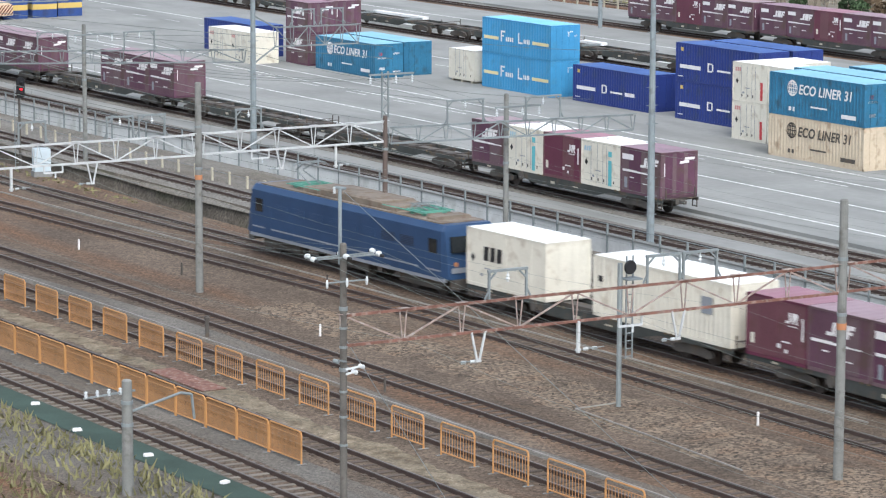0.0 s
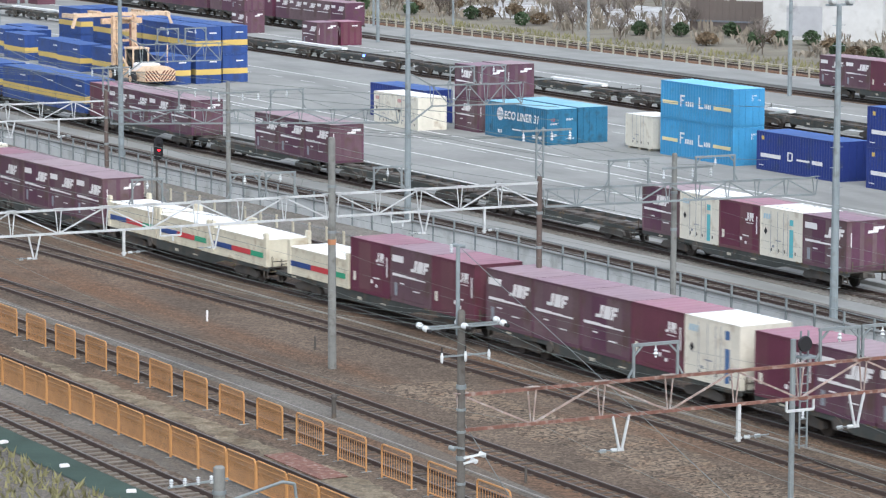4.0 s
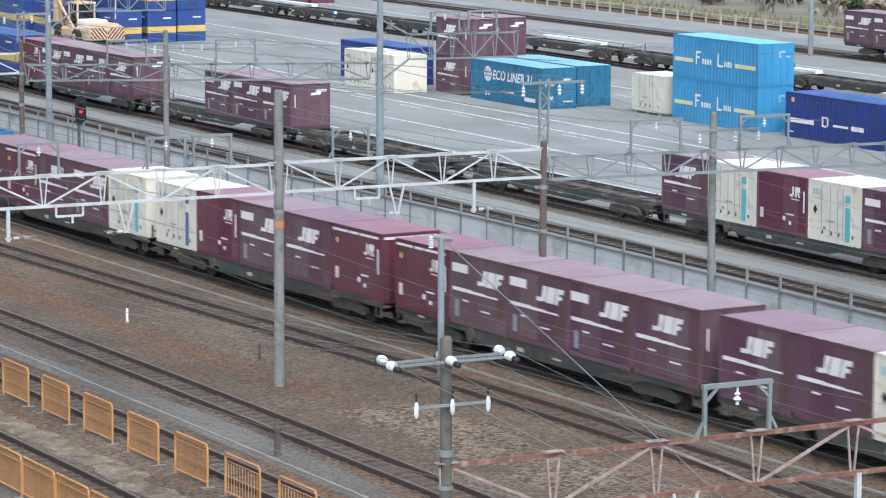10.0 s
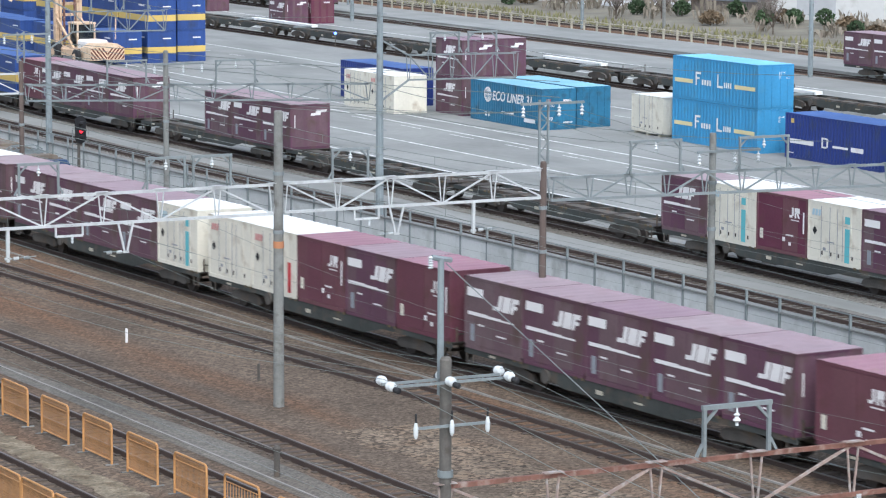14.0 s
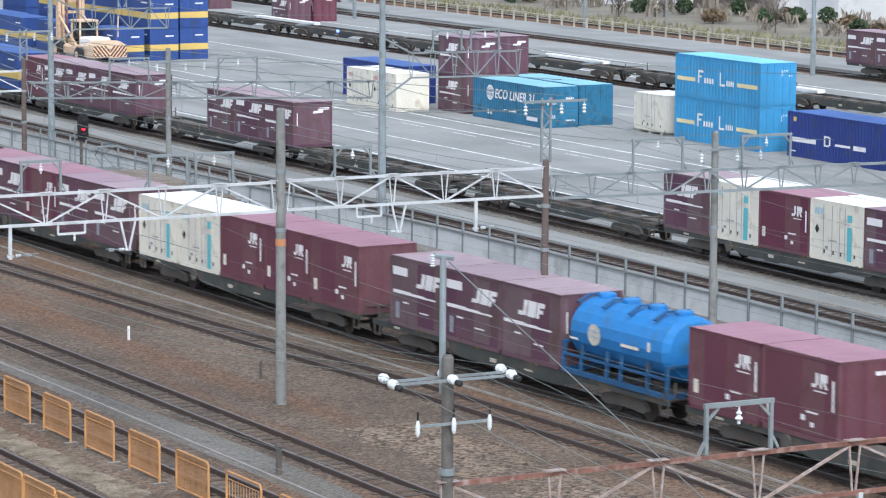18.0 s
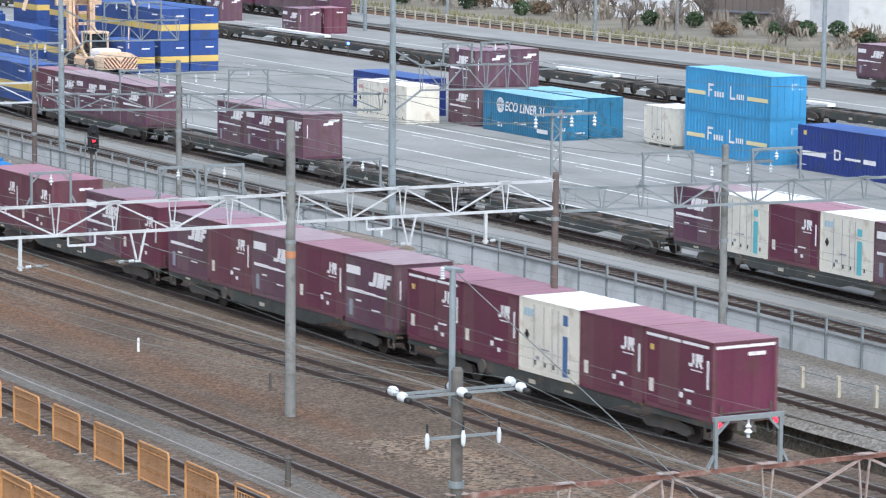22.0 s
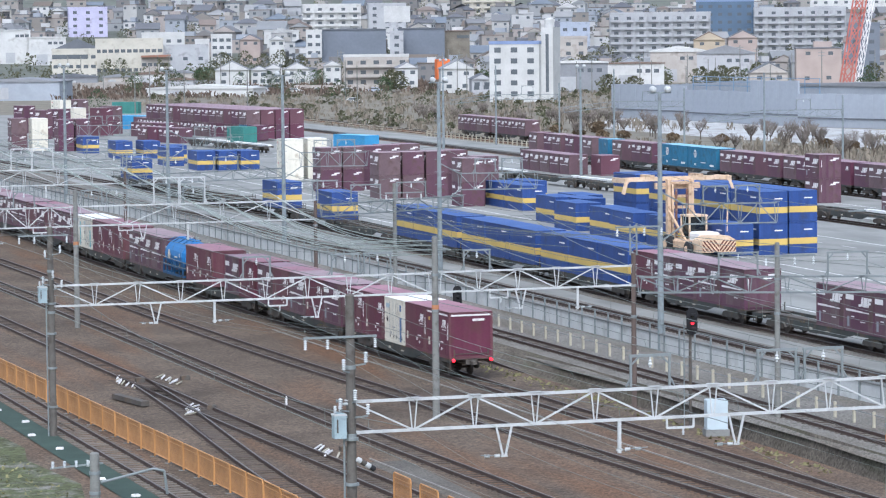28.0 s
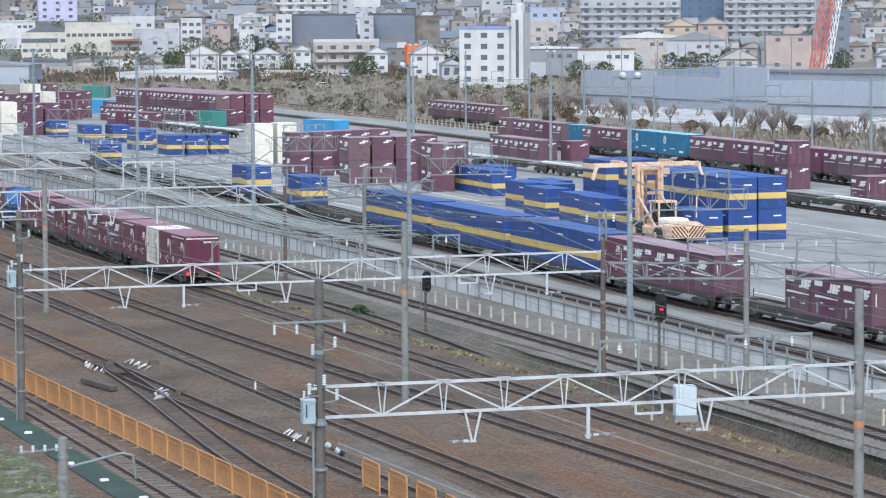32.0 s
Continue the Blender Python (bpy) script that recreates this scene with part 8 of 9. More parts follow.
t = block(230.8, 335.7, 26, 20, 4, WALLS[0], "white factory office with slanted stair windows", -52.8, 5)
for k in range(4):
    q = Geo()
    q.bar((-13.4, -8 + k * 0.5, k * 3.0 + 0.3), (-13.4, 6, k * 3.0 + 2.9), 0.5, 0.9)
    part("stair_window", q, PANE, t)
t = shed(188.8, 269.1, 14, 9, 4.8, WALLS[0], "white flat-roofed gatehouse with a brown shutter", -52.8, WALLS[0], 0.5)
t = site_wall((182, 289), (187, 280), 3.2, 0.2, mat("brown_slat_screen", (0.125, 0.105, 0.095), 0.85, var=0.25), "brown slatted screen beside the gatehouse", 0.8, True, "slat_screen")
q = Geo()
q.poly([(172, 335, -0.40), (177, 298, -0.40), (196, 296, -0.40), (208, 325, -0.40), (196, 360, -0.40)], [(0, 1, 2, 3, 4)])
q.poly([(x, y, -0.40) for x, y in ((192, 548), (194, 482), (198, 436), (240, 488), (226, 532), (223, 574), (216, 606))], [(0, 1, 2, 3, 4, 5, 6)])
tagged(part("pale_ground_sheeting", q, mat("pale_sheeting", (0.42, 0.43, 0.435), 0.8, var=0.25, size=6.0, fine=0.8, dirt=((0.22, 0.2, 0.17), 0.5))), "pale sheeting and gravel laid on waste ground", "ground", kind="structure")

# named buildings of the town front
t = shed(191, 880, 33, 9, 1.7, WALLS[0], "long low white storage tent with a rounded roof", -36, ROOFS[4], 1.3)
t = block(245, 755, 13, 11, 5, ROOFS[4], "white five storey office with a blue parapet", -35, 3, 2.75, roof=ROOFS[3])
q = Geo()
q.box(6.5, 9.6, -3.5, 3.0, -0.5, 18.2)
part("stair_tower", q, ROOFS[4], t)
q = Geo()
q.lathe([(1.3, 18.2), (1.3, 20.2), (0.3, 20.6)], (8.0, -1, 0), "z", 12)
part("water_tank", q, ROOFS[4], t)
q = Geo()
q.box(7.7, 8.5, -3.58, -3.4, 2.0, 16.5)
part("stair_window", q, PANE, t)
block(261, 951, 20.4, 10, 3, WALLS[3], "grey-beige three storey flats with balconies", -15, 5, 3.05, balcony=True, roof=ROOFS[4])
for x, y, w, e, m, lab in ((227.2, 1006, 11.0, 5.4, ROOFS[4], "white two storey house with a grey gabled roof"), (236.2, 1006, 5.2, 5.2, ROOFS[4], "white two storey house with a grey gabled roof"), (242.0, 1010, 5.6, 5.6, ROOFS[4], "white two storey house with a grey gabled roof"), (249.0, 1006, 8.0, 5.4, ROOFS[4], "white two storey house with a grey gabled roof"), (261.0, 1006, 5.6, 6.4, ROOFS[4], "narrow white house beside the flats"), (266.0, 934, 6.4, 6.2, ROOFS[4], "small white house before the flats"), (263.4, 872, 9.6, 6.6, ROOFS[4], "white house with an outside stair"), (262.6, 846, 5.6, 3.9, WALLS[2], "grey house with a dark gabled roof"), (284.3, 1180, 5.8, 11.5, ROOFS[4], "narrow white house among the roofs")):
    h = house(w, 11, e, m, ROOFS[1] if m is not WALLS[2] else ROOFS[0], lab)
    h.matrix_world = pose(x, y, rise(y), 0, 0, -13)
t = block(203.9, 1171, 16.8, 12, 3, WALLS[1], "cream works with a dark band of windows under its eaves", -10, 6, 3.6)
q = Geo()
q.box(-8.3, 5.0, -6.1, -5.95, 8.1, 9.7)
part("window_band", q, PANE, t)
shed(208.6, 1191, 16.2, 14, 11.6, WALLS[1], "cream works hall under a dark pitched roof", -10, ROOFS[0], 4.0)
block(227.9, 1187, 25.7, 14, 2, WALLS[1], "long cream works with small windows under the parapet", -11, 11, 7.2, sill=2.9)
block(245.6, 1209, 16.7, 8, 1, ROOFS[4], "white upper storey behind the cream works", -11, 4, 12.0, rise(1209), sill=9.0)
t = block(235.1, 1172, 10.9, 6, 2, WALLS[3], "beige annex with a rusty red awning", -11, 5, 3.9)
q = Geo()
q.prism([(-5.6, 8.3), (5.6, 8.3), (5.6, 9.3), (-5.6, 9.0)], -5.0, -2.9)
part("awning", q, mat("rusty_red_awning", (0.27, 0.14, 0.10), 0.8, var=0.2), t, "rusty red awning")
block(249.1, 1184, 17.4, 12, 2, WALLS[2], "grey-brown concrete building with a blank side", -12, 3, 5.9)
block(266.9, 1200, 8.1, 9, 4, ROOFS[4], "white stair tower over the works", -12, 3, 2.9, rise(1200))
block(259.8, 1203, 5.6, 8, 3, ROOFS[4], "low white wing beside the stair tower", -12, 2, 3.2, rise(1203))
shed(192.0, 1238, 12.2, 12, 12.6, WALLS[0], "windowless white works with a flat roof", -9, WALLS[0], 0.5, rise(1238))
shed(202.8, 1226, 14.4, 10, 10.4, WALLS[0], "pale stained works hall with a flat roof", -9, WALLS[0], 0.5, rise(1226))
shed(307.0, 1266, 14.3, 10, 9.8, WALLS[0], "long grey-white house with a flat roof", -14, ROOFS[4], 0.5, rise(1266))
block(292.9, 1156, 5.9, 8, 5, ROOFS[4], "slim white five storey house", -14, 2, 3.1, rise(1156))
block(324.1, 1151, 5.1, 6, 5, WALLS[2], "slim grey tower between two dark halls", -16, 1, 3.0, rise(1151))
shed(350.6, 1160, 10.1, 14, 16.8, mat("brown_ivy_wall", (0.17, 0.155, 0.13), 0.95, var=0.4, size=3.0, fine=2.0), "tall brown hall overgrown with dry ivy", -17, ROOFS[2], 0.5)
# billboard on a roof, blue hall and the tan houses before it
t = thing("billboard", "blank white billboard on a steel post", "billboard")
q = Geo()
q.box(-5.2, 5.2, -0.25, 0.25, 20.6, 27.0)
part("panel", q, ROOFS[4], t)
q = Geo()
q.box(-0.5, 0.5, 0.25, 1.25, -0.5, 24.0)
part("post", q, WALLS[2], t)
t.matrix_world = pose(337, 1196, 0, 0, 0, -17)
BLUEHALL = mat("blue_hall_cladding", (0.085, 0.13, 0.195), 0.7, var=0.15, size=6.0)
TANWALL = mat("tan_plaster", (0.40, 0.34, 0.26), 0.85, var=0.15, size=4.0)
PINKWALL = mat("dull_pink_plaster", (0.36, 0.30, 0.275), 0.85, var=0.15, size=4.0)
block(502.2, 1262, 24.6, 16, 6, BLUEHALL, "deep blue flat-roofed hall among the flats", -22, 6, 3.35, rise(1262), roof=ROOFS[3])
for x, y, w, h, m, lab, fl in ((414, 1056, 11, 13.0, TANWALL, "tan two storey house with a brown roof", False), (426, 1054, 10.5, 13.6, PINKWALL, "dull brown timbered house with a low roof", False), (392.4, 908, 14.0, 10.6, PINKWALL, "dull pink flat-roofed house beside the crane", True), (282.7, 1216, 8, 9.4, PINKWALL, "dull pink house among trees", False), (342.6, 828, 11, 4.8, WALLS[3], "grey-brown house with a low gabled roof", False), (404, 858, 9, 4.6, WALLS[2], "grey house with a dark roof beside the crane", False)):
    q = house(w, 10, h, m, ROOFS[2] if m is TANWALL else ROOFS[0], lab, "flat" if fl else True)
    q.matrix_world = pose(x, y, rise(y), 0, 0, -20)
shed(309.5, 1163, 26.2, 20, 17.8, DARKSHED, "dark blue-grey windowless hall", -15, ROOFS[0], 0.6)
shed(337.3, 1163, 17.8, 20, 17.9, DARKSHED, "dark blue-grey windowless hall", -16, ROOFS[0], 0.6)
shed(294.9, 856, 17.5, 10, 7.8, ROOFS[1], "grey low workshop with a pale flat roof", -19, WALLS[0], 0.8)
shed(317.2, 868, 16.6, 10, 7.2, WALLS[0], "low white house with a brown flat roof", -20, ROOFS[2], 0.6)
shed(368.9, 968, 18.7, 12, 9.6, WALLS[3], "beige works hall with a pale pitched roof", -21, WALLS[0], 2.0)
shed(373.5, 938, 18.3, 12, 9.0, WALLS[2], "grey works hall with a wide pitched roof", -22, ROOFS[1], 2.8)
block(434.8, 968, 10.8, 10, 5, DARKSHED, "dark grey five storey house behind the crane", -24, 2, 3.5)
block(372.4, 1098, 18.5, 12, 4, WALLS[3], "plain grey-beige building with small windows", -18, 4, 3.4)
block(415.4, 1208, 12, 10, 4, WALLS[4], "pale blue house block on the slope", -19, 3, 3.6, rise(1208))
shed(137, 870, 24, 20, 4.6, SHED, "grey works shed beside the line", -20)
for x, y, w, f, m, bal in ((452.4, 1209, 40.9, 6, 2, True), (526.9, 1239, 38.7, 6, 2, True), (251.4, 1408, 17.4, 4, 5, False), (352.2, 1358, 25.9, 5, 0, True), (379, 1362, 17, 5, 2, False), (330, 1560, 40, 5, 2, False), (640, 1440, 40, 5, 0, False), (470, 1500, 26, 6, 1, True)):
    block(x, y, w, 14, f, WALLS[m], "concrete apartment block with balconies" if bal else "lilac apartment block with rows of windows" if m == 5 else "concrete apartment block with rows of windows", -math.degrees(math.atan2(x, y)) + 2, max(3, int(w // 5)), 3.0, rise(y), bal)

# slope that carries the far town, and the wooded hills behind
g = Geo()
xs = np.linspace(-1500, 2600, 40)
pts = []
for x in xs:
    pts += [(x, 1120, -0.7), (x, 1450, rise(1450)), (x, 2000, rise(2000)), (x, 2700, 76 + 20 * noise.noise((x * 0.0017, 3.1, 0)))]
g.poly(pts, [(4 * i + j, 4 * i + 4 + j, 4 * i + 5 + j, 4 * i + 1 + j) for i in range(len(xs) - 1) for j in range(3)])
tagged(part("far_hillside", g, mat("wooded_far_hills", (0.12, 0.13, 0.11), 0.95, var=0.35, size=20.0, fine=0.3)), "low hillside behind the town", "hills", kind="structure")

# houses of the town front, each its own thing
models = []
for k in range(10):
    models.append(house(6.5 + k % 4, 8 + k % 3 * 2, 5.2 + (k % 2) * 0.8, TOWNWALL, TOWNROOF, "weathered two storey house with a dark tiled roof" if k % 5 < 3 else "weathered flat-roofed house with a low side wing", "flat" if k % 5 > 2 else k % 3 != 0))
taken = [(309.5, 1163, 24), (337, 1163, 20), (350, 1160, 14), (245, 752, 18), (261, 951, 18), (191, 880, 26), (295, 856, 16), (317, 868, 16), (137, 870, 22), (369, 966, 18), (374, 938, 18), (392, 908, 14), (435, 968, 14), (372, 1098, 16), (414, 1056, 13), (426, 1054, 12), (299, 1006, 8), (293, 1156, 9), (284, 1180, 9)]
for row in range(9):
    y0 = 852 + row * 30
    n = 14 + row
    for k in range(n):
        y = y0 + rnd.uniform(-9, 9)
        x = y * (0.13 + 0.37 * (k + rnd.uniform(0.2, 0.8)) / n)
        if x < 300 or (x / y < 0.36 and y < 930) or (x / y > 0.34 and y < 985) or any((x - a) ** 2 + (y - b) ** 2 < r * r for a, b, r in taken):
            continue
        taken.append((x, y, 9))
        copy_thing(rnd.choice(models), pose(x, y, 0, 0, 0, rnd.choice((-14, 76, -20, 70)) + rnd.uniform(-6, 6)))
for ob in models:
    for o in list(ob.children_recursive) + [ob]:
        bpy.data.objects.remove(o)
# the far town on the slope, too many houses to count
ft = thing("distant_town", "crowded grey and cream houses on the slope", "houses", "", "stuff")
W_, R_, P_ = Geo(), Geo(), Geo()
for row in range(17):
    y0 = 1125 + row * 27
    n = 34 + row
    for k in range(n):
        y = y0 + rnd.uniform(-8, 8)
        x = y * (0.10 + 0.44 * (k + rnd.uniform(0.15, 0.85)) / n)
        if (y < 1245 and x < 286) or (y < 1225 and 0.352 < x / y < 0.392) or (y < 1255 and 0.40 < x / y < 0.445) or (y < 1385 and 0.25 < x / y < 0.29 and y > 1320) or (1230 < y < 1275 and 485 < x < 520) or (y < 1420 and 0.165 < x / y < 0.193) or any((x - a) ** 2 + (y - b) ** 2 < r * r for a, b, r in taken):
            continue
        w, d_, h = rnd.uniform(5.5, 13), rnd.uniform(6, 12), rnd.choice((3.2, 3.6, 5.4, 5.8, 6.2, 6.6, 9.0))
        a = radians(rnd.choice((-14, 76, -25, 60)) + rnd.uniform(-8, 8))
        wa, ro, spots = house_shape(w, d_, h, "flat" if rnd.random() < 0.45 else rnd.random() < 0.6)
        pa_ = Geo()
        for sx, sz in spots:
            pa_.box(sx - 0.7, sx + 0.7, -d_ / 2 - 0.08, -d_ / 2 + 0.05, sz, sz + 1.1)
            pa_.box(-w / 2 - 0.08, -w / 2 + 0.05, sx * 0.8 - 0.6, sx * 0.8 + 0.6, sz, sz + 1.1)
        ca, sa, z0 = math.cos(a), math.sin(a), rise(y)
        for src, dst in ((wa, W_), (ro, R_), (pa_, P_)):
            dst.poly([(x + px_ * ca - py_ * sa, y + px_ * sa + py_ * ca, z0 + pz_) for px_, py_, pz_ in src.v], src.f)
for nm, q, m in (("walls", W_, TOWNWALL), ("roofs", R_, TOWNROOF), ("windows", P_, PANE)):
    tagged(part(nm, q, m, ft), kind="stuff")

# lattice crane jib in the town
JIBRED = mat("faded_red_jib_paint", (0.46, 0.15, 0.12), 0.6, var=0.2)
t = thing("tower_crane", "red and white lattice crane jib over the roofs", "crane")
for k in range(8):
    z0, z1 = k * 4.5, (k + 1) * 4.5
    o0, o1 = k * 0.8, (k + 1) * 0.8
    g = Geo()
    for a in (-1, 1):
        for b in (-1, 1):
            g.bar((a * 1.6 + o0, b * 1.2, z0), (a * 1.6 + o1, b * 1.2, z1), 0.36)
        g.bar((-1.6 + o0, a * 1.2, z0), (1.6 + o1, a * 1.2, z1), 0.24)
        g.bar((1.6 + o0, a * 1.2, z0), (-1.6 + o1, a * 1.2, z1), 0.24)
    part("jib_section", g, JIBRED, t)
    g = Geo()
    for a in (-1, 1):
        g.bar((4.2 + o0, a, z0), (4.2 + o1, a, z1), 0.18)
        g.bar((2.6 + o0, a, z0), (4.2 + o1, a, z1), 0.16)
        g.bar((4.2 + o0, a, z0), (2.6 + o1, a, z1), 0.24)
    part("white_lattice", g, WHITE, t)
t.location = (380.6, 860, -0.4)
t = thing("orange_silo", "orange cladding panel on a small works", "silo")
g = Geo()
g.cbox(-2.2, 2.2, -1.6, 1.6, -0.5, 7.8, 0.3)
part("body", g, mat("orange_cladding", (0.62, 0.16, 0.05), 0.6, var=0.15), t)
t.location = (299, 1006, 0)

# far poles and the trees between the houses
for k in range(34):
    y = rnd.uniform(640, 1150)
    x = y * rnd.uniform(0.17, 0.46)
    if any((x - a) ** 2 + (y - b) ** 2 < r * r for a, b, r in taken):
        continue
    pole(x, y, rnd.uniform(8, 11), "thin grey utility pole among the houses", POLECON, 0.17, 0.13, "utility_pole")

# brown brush on the waste ground before the town, dark evergreens among the houses
g, e = Geo(), Geo()
for k in range(2100):
    if k % 3:
        y = rnd.uniform(520, 860)
        x = y * rnd.uniform(0.19, 0.40)
        if x < 150 or (x > 200 + (600 - y) * 0.2 and y < 600):
            continue
    else:
        y = rnd.uniform(200, 470)
        x = rnd.uniform(167, 200 + (y - 200) * 0.06)
    h = rnd.uniform(0.5, 1.9)
    for _ in range(9):
        a, r = rnd.uniform(0, math.tau), rnd.uniform(0.2, 1.0)
        b = rnd.uniform(0, math.tau)
        q = Vector((x + r * math.cos(a), y + r * math.sin(a), -0.4))
        tip = q + Vector((rnd.gauss(0, 0.35), rnd.gauss(0, 0.35), h * rnd.uniform(0.5, 1.0)))
        g.poly([q, q + Vector((0.09 * math.cos(b), 0.09 * math.sin(b), 0)), tip, q.lerp(tip, 0.6) + Vector((0.3 * math.cos(b), 0.3 * math.sin(b), 0.25))], [(0, 1, 2), (1, 3, 2)])
tagged(part("brown_brush", g, mat("dry_brush", (0.185, 0.162, 0.130), 0.95, var=0.3, island=0.6)), "tangled dry brown brush on the waste ground", "brush", kind="stuff")
# green scrub between the brown brush and tree crowns among the roofs
OLIVE = mat("olive_scrub", (0.085, 0.088, 0.052), 0.9, var=0.3, island=0.5)
g = Geo()
PLACED = ((244.8, 1100, 4.6, 11.0), (252.0, 1128, 4.0, 10.5), (259.0, 1126, 4.4, 11.0), (266.0, 1124, 4.0, 10.0), (273.0, 1128, 4.4, 11.5), (279.0, 1122, 3.6, 9.5), (228.6, 1120, 3.0, 7.0), (231.5, 1112, 4.0, 4.0), (236.0, 1110, 4.0, 4.2), (383.0, 1080, 5.5, 12.5), (300, 1118, 4.0, 9.0), (251.5, 900, 2.6, 6.5), (254.5, 902, 2.8, 6.0), (271.5, 880, 3.4, 6.4), (352, 905, 3.6, 6.0), (330, 880, 3.2, 5.0))
PLACED += ((338, 852, 3.4, 7.0), (346, 862, 4.0, 6.4), (333, 846, 3.0, 5.6), (298, 838, 3.6, 5.2), (305, 836, 3.0, 4.6), (362, 884, 3.0, 7.4), (410, 905, 3.4, 6.4), (300, 905, 4.0, 8.0), (318, 960, 4.4, 9.0), (340, 985, 4.2, 9.6), (286, 1060, 4.0, 8.4), (352, 1010, 4.0, 9.2), (399, 930, 3.0, 8.6))
for k in range(640):
    if k < len(PLACED):
        x, y, r, h = PLACED[k]
        z0 = rise(y) - 0.5
    elif k < 230:
        y = rnd.uniform(540, 980)
        x = y * rnd.uniform(0.19, 0.36)
        r, h, z0 = rnd.uniform(0.8, 2.2), rnd.uniform(0.7, 2.4), -0.4
        if x < 160 or (x > 196 + (600 - y) * 0.2 and y < 600):
            continue
    else:
        y = rnd.uniform(1000, 1560)
        x = y * rnd.uniform(0.12, 0.50)
        r, h, z0 = rnd.uniform(1.6, 4.2), rnd.uniform(3.5, 9.5), rise(y) - 0.5
    for _ in range(420 if k < len(PLACED) else 70):
        a, z = rnd.uniform(0, math.tau), rnd.random()
        q = r * math.sqrt(max(0.08, 1 - (2 * z - 0.9) ** 2)) * rnd.uniform(0.4, 1.1)
        c = Vector((x + q * math.cos(a), y + q * math.sin(a), z0 + h * (0.1 + 0.9 * z)))
        n = Vector((rnd.gauss(0, 1), rnd.gauss(0, 1), rnd.gauss(0, 1))).normalized()
        u = n.orthogonal().normalized() * rnd.uniform(0.25, 0.6) * (0.75 if k < len(PLACED) else 0.6 if k < 230 else 0.9)
        v = n.cross(u) * 0.8
        g.poly([c - u, c - v, c + u, c + v], [(0, 1, 2, 3)])
tagged(part("town_greenery", g, OLIVE), "dark olive scrub and tree crowns among the houses", "greenery", kind="stuff")
# parked cars at the edge of the waste ground
for x, y, m, lab in ((203.9, 764.0, ROOFS[4], "small white car parked on the waste ground"), (222.0, 900.0, ROOFS[4], "white van parked before the houses"), (229.0, 897.0, WALLS[2], "grey car parked before the houses"), (214.0, 905.0, WALLS[2], "grey car parked before the houses"), (236.5, 893.0, ROOFS[4], "white car parked before the houses"), (244.0, 890.0, WALLS[4], "pale blue car parked before the houses"), (226.0, 948.0, ROOFS[0], "dark car parked before the houses"), (234.0, 946.0, ROOFS[4], "white car parked before the houses")):
    t = thing("car", lab, "car", "parked cars")
    q = Geo()
    q.prism([(-2.1, 0.35), (2.1, 0.35), (2.1, 0.85), (1.3, 0.95), (0.7, 1.5), (-1.3, 1.5), (-2.0, 0.95)], -0.8, 0.8)
    part("body", q, m, t)
    q = Geo()
    q.prism([(-1.55, 0.98), (1.05, 0.98), (0.62, 1.42), (-1.2, 1.42)], -0.81, 0.81)
    part("windows", q, PANE, t)
    for a in (-1.3, 1.3):
        for b in (-0.7, 0.7):
            q = Geo()
            q.lathe([(0.33, -0.1), (0.33, 0.1)], (a, b, 0.33), "y", 12)
            part("wheel", q, BLACK, t)
    t.matrix_world = pose(x, y, -0.42, 0, 0, -20)
# low sheds, walls and heaps between the waste ground and the works
for k, (x, y, w, h, m, lab) in enumerate(((186, 1085, 11, 3.0, WALLS[2], "low grey shed before the works"), (199, 1060, 9, 2.6, WALLS[3], "low beige shed before the works"), (214, 1075, 12, 3.2, WALLS[0], "low white shed before the works"), (178, 1020, 14, 3.4, ROOFS[1], "long grey roofed store beside the line"), (226, 1080, 8, 3.4, WALLS[3], "low beige shed before the works"), (207, 990, 8, 2.4, WALLS[2], "low grey shed before the works"), (262, 1050, 9, 4.6, WALLS[2], "low grey shed before the works"), (276, 1020, 8, 4.2, WALLS[3], "low beige shed before the works"))):
    shed(x, y, w, 7, h, m, lab, -12 - 3 * (k % 3), ROOFS[k % 3], 1.1)
for a, b, h, m in (((160, 1000), (196, 1018), 1.7, WALLS[3]), ((204, 1030), (232, 1022), 1.5, WALLS[2]), ((228, 925), (252, 915), 1.4, WALLS[3]), ((196, 940), (222, 946), 1.3, WALLS[2])):
    site_wall(a, b, h, 0.2, m, "low weathered yard wall before the works", 6.0, False, "yard_wall")
g = Geo()
for k in range(900):
    y = rnd.uniform(850, 1110)
    x = y * rnd.uniform(0.165, 0.30)
    h = rnd.uniform(0.5, 2.6)
    for _ in range(7):
        a, r, b = rnd.uniform(0, math.tau), rnd.uniform(0.3, 2.2), rnd.uniform(0, math.tau)
        q = Vector((x + r * math.cos(a), y + r * math.sin(a), -0.45))
        tip = q + Vector((rnd.gauss(0, 0.5), rnd.gauss(0, 0.5), h * rnd.uniform(0.5, 1.0)))
        g.poly([q, q + Vector((0.2 * math.cos(b), 0.2 * math.sin(b), 0)), tip, q.lerp(tip, 0.6) + Vector((0.5 * math.cos(b), 0.5 * math.sin(b), 0.25))], [(0, 1, 2), (1, 3, 2)])
tagged(part("reddish_brush", g, mat("reddish_dry_brush", (0.165, 0.125, 0.10), 0.95, var=0.35, size=12.0, island=0.6)), "reddish brown scrub before the works", "brush", kind="stuff")
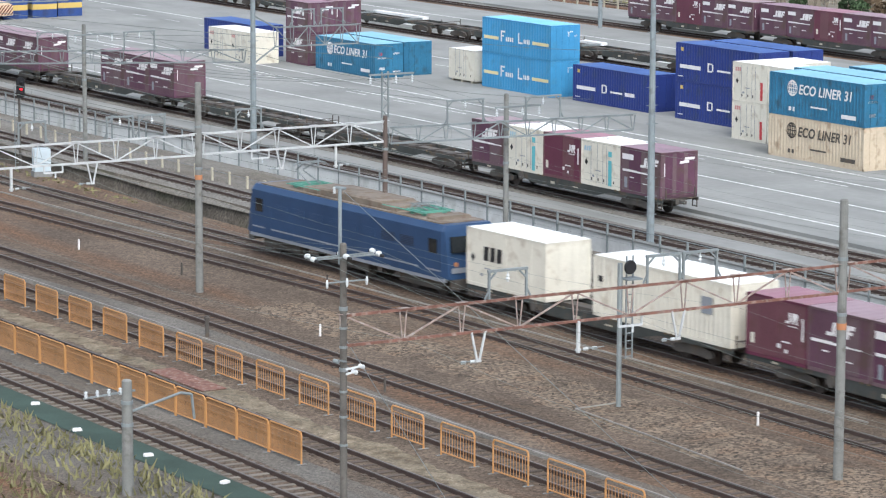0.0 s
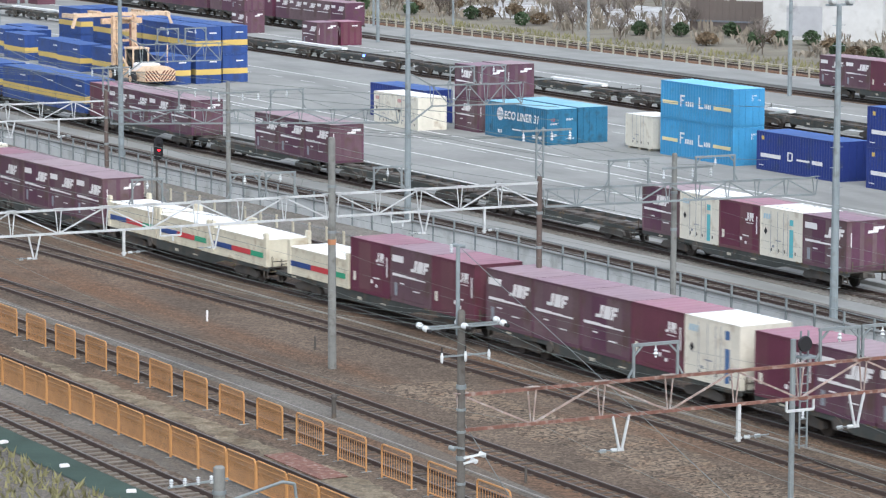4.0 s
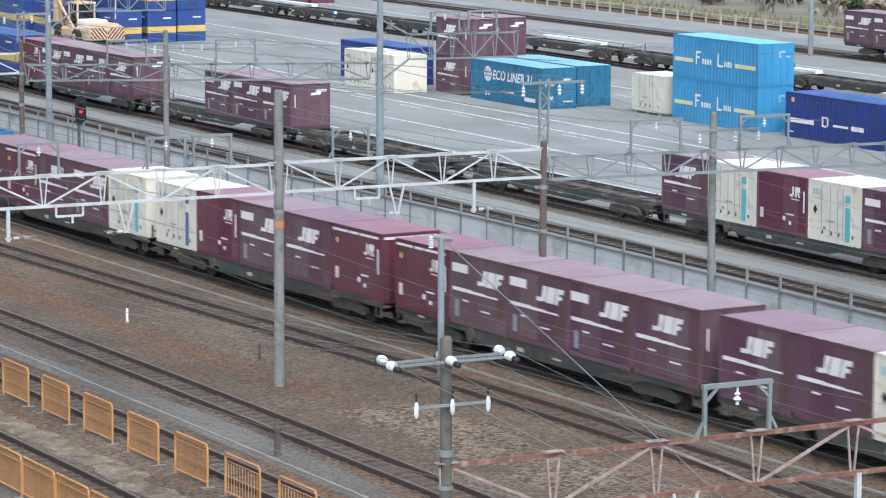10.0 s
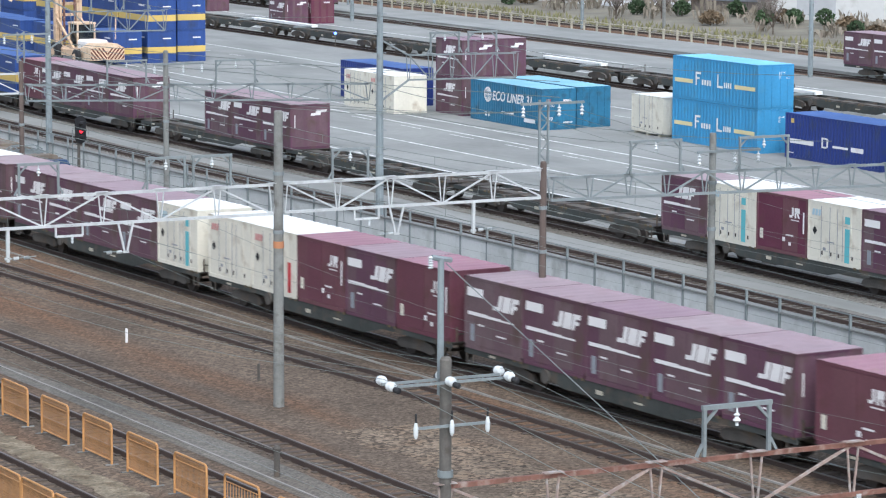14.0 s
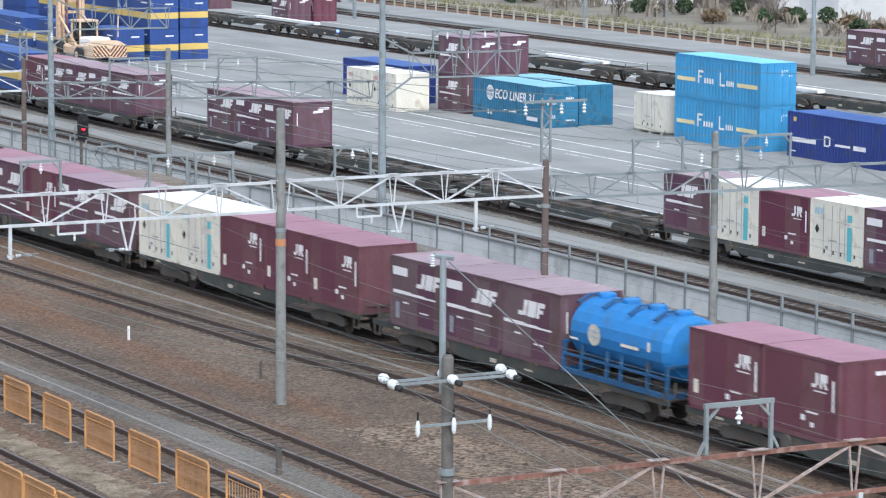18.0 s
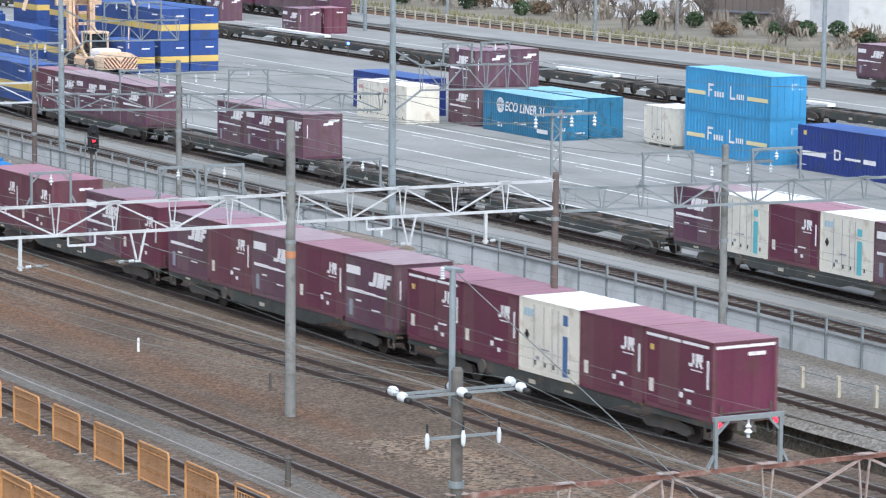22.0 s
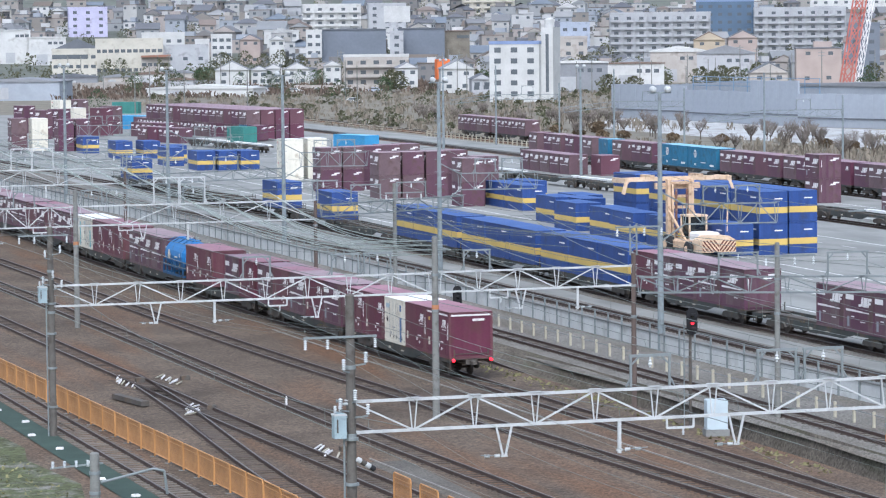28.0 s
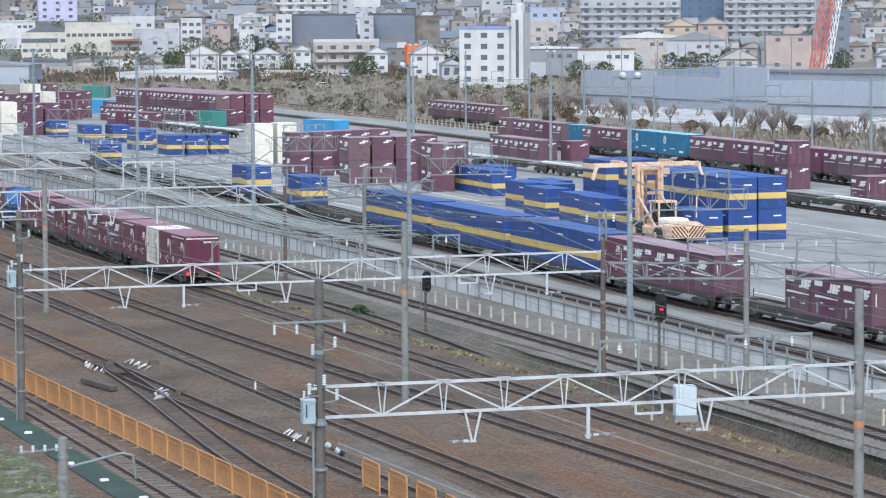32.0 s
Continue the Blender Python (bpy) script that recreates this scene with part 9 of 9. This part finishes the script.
# utility poles among the nearest houses, blue guard rail behind the sheet wall
for x, y, h in ((284, 812, 11.0), (309, 842, 10.5), (338, 838, 12.5), (325, 846, 10.0), (357, 872, 11.5), (372, 858, 10.5), (268, 884, 11.0), (252, 960, 11.5), (240, 992, 10.5), (222, 1000, 11.0), (207, 1010, 11.5)):
    t = pole(x, y, h, "grey utility pole with crossarms among the houses", POLECON, 0.19, 0.14, "utility_pole")
    for z in (h - 0.7, h - 1.6):
        q = Geo()
        q.bar((-1.1, 0, z), (1.1, 0, z), 0.14)
        part("crossarm", q, GALV_DARK, t)
BLUERAIL = mat("blue_guard_rail_paint", (0.17, 0.26, 0.37), 0.6, var=0.15)
t = thing("guard_rail", "blue steel guard rail above the sheet wall", "railing")
A, B = Vector((224.0, 580.0, 0.0)), Vector((232.0, 536.0, 0.0))
for z in (6.6, 7.4, 8.3):
    q = Geo()
    q.bar(A + Vector((0, 0, z)), B + Vector((0, 0, z)), 0.12)
    part("rail", q, BLUERAIL, t)
for k in range(10):
    q = Geo()
    p = A.lerp(B, k / 9)
    q.bar(p + Vector((0, 0, -0.5)), p + Vector((0, 0, 8.35)), 0.14)
    part("post", q, BLUERAIL, t)
# gantries over the track behind the yard
for y in (305.0, 360.0, 415.0, 470.0):
    for x, h in ((148.4, 12.5), (158.9, 9.6)):
        pole(x, y, h, "slim grey-blue steel pole of the back line", STEELGREEN, 0.17, 0.13, "steel_pole")
    truss((148.6, y, 7.9), (158.8, y, 7.8), 0.8, GALV_DARK, "slim lattice beam over the back line", 6, 0.09, 0.055, name="yard_gantry")
    u_bracket(153.6, y, 7.9, 1.9, 1.3)
    truss((141.0, y, 7.2), (148.2, y, 7.9), 0.7, GALV_DARK, "slim lattice arm over the back loading track", 4, 0.08, 0.05, name="yard_gantry")
evergreens = [bush(60 + k, 2.6, 5.5) for k in range(2)]
for k in range(62):
    y = rnd.uniform(700, 1250) if k < 36 else rnd.uniform(880, 1120)
    x = y * rnd.uniform(0.17, 0.46)
    if any((x - a) ** 2 + (y - b) ** 2 < r * r for a, b, r in taken):
        continue
    copy_thing(evergreens[k % 2], pose(x, y, rise(y) - 0.3, 0, 0, rnd.uniform(0, 360)))
for ob in evergreens:
    for o in list(ob.children_recursive) + [ob]:
        bpy.data.objects.remove(o)
for x, y, h, m in ((160.0, 259.0, 8.6, POLECON), (152.6, 262.0, 11.0, STEELGREEN), (153.0, 330.0, 11.0, STEELGREEN), (160.5, 215.0, 8.6, POLECON)):
    pole(x, y, h, "tall trackside pole behind the far fence", m, 0.2, 0.15, "trackside_pole")


# ---------------------------------------------------------------- clean up of the patterns
for k in list(KINDS.values()) + [WAGON, EMPTY, FARWAGON]:
    for o in list(k.children_recursive) + [k]:
        bpy.data.objects.remove(o)

motions()
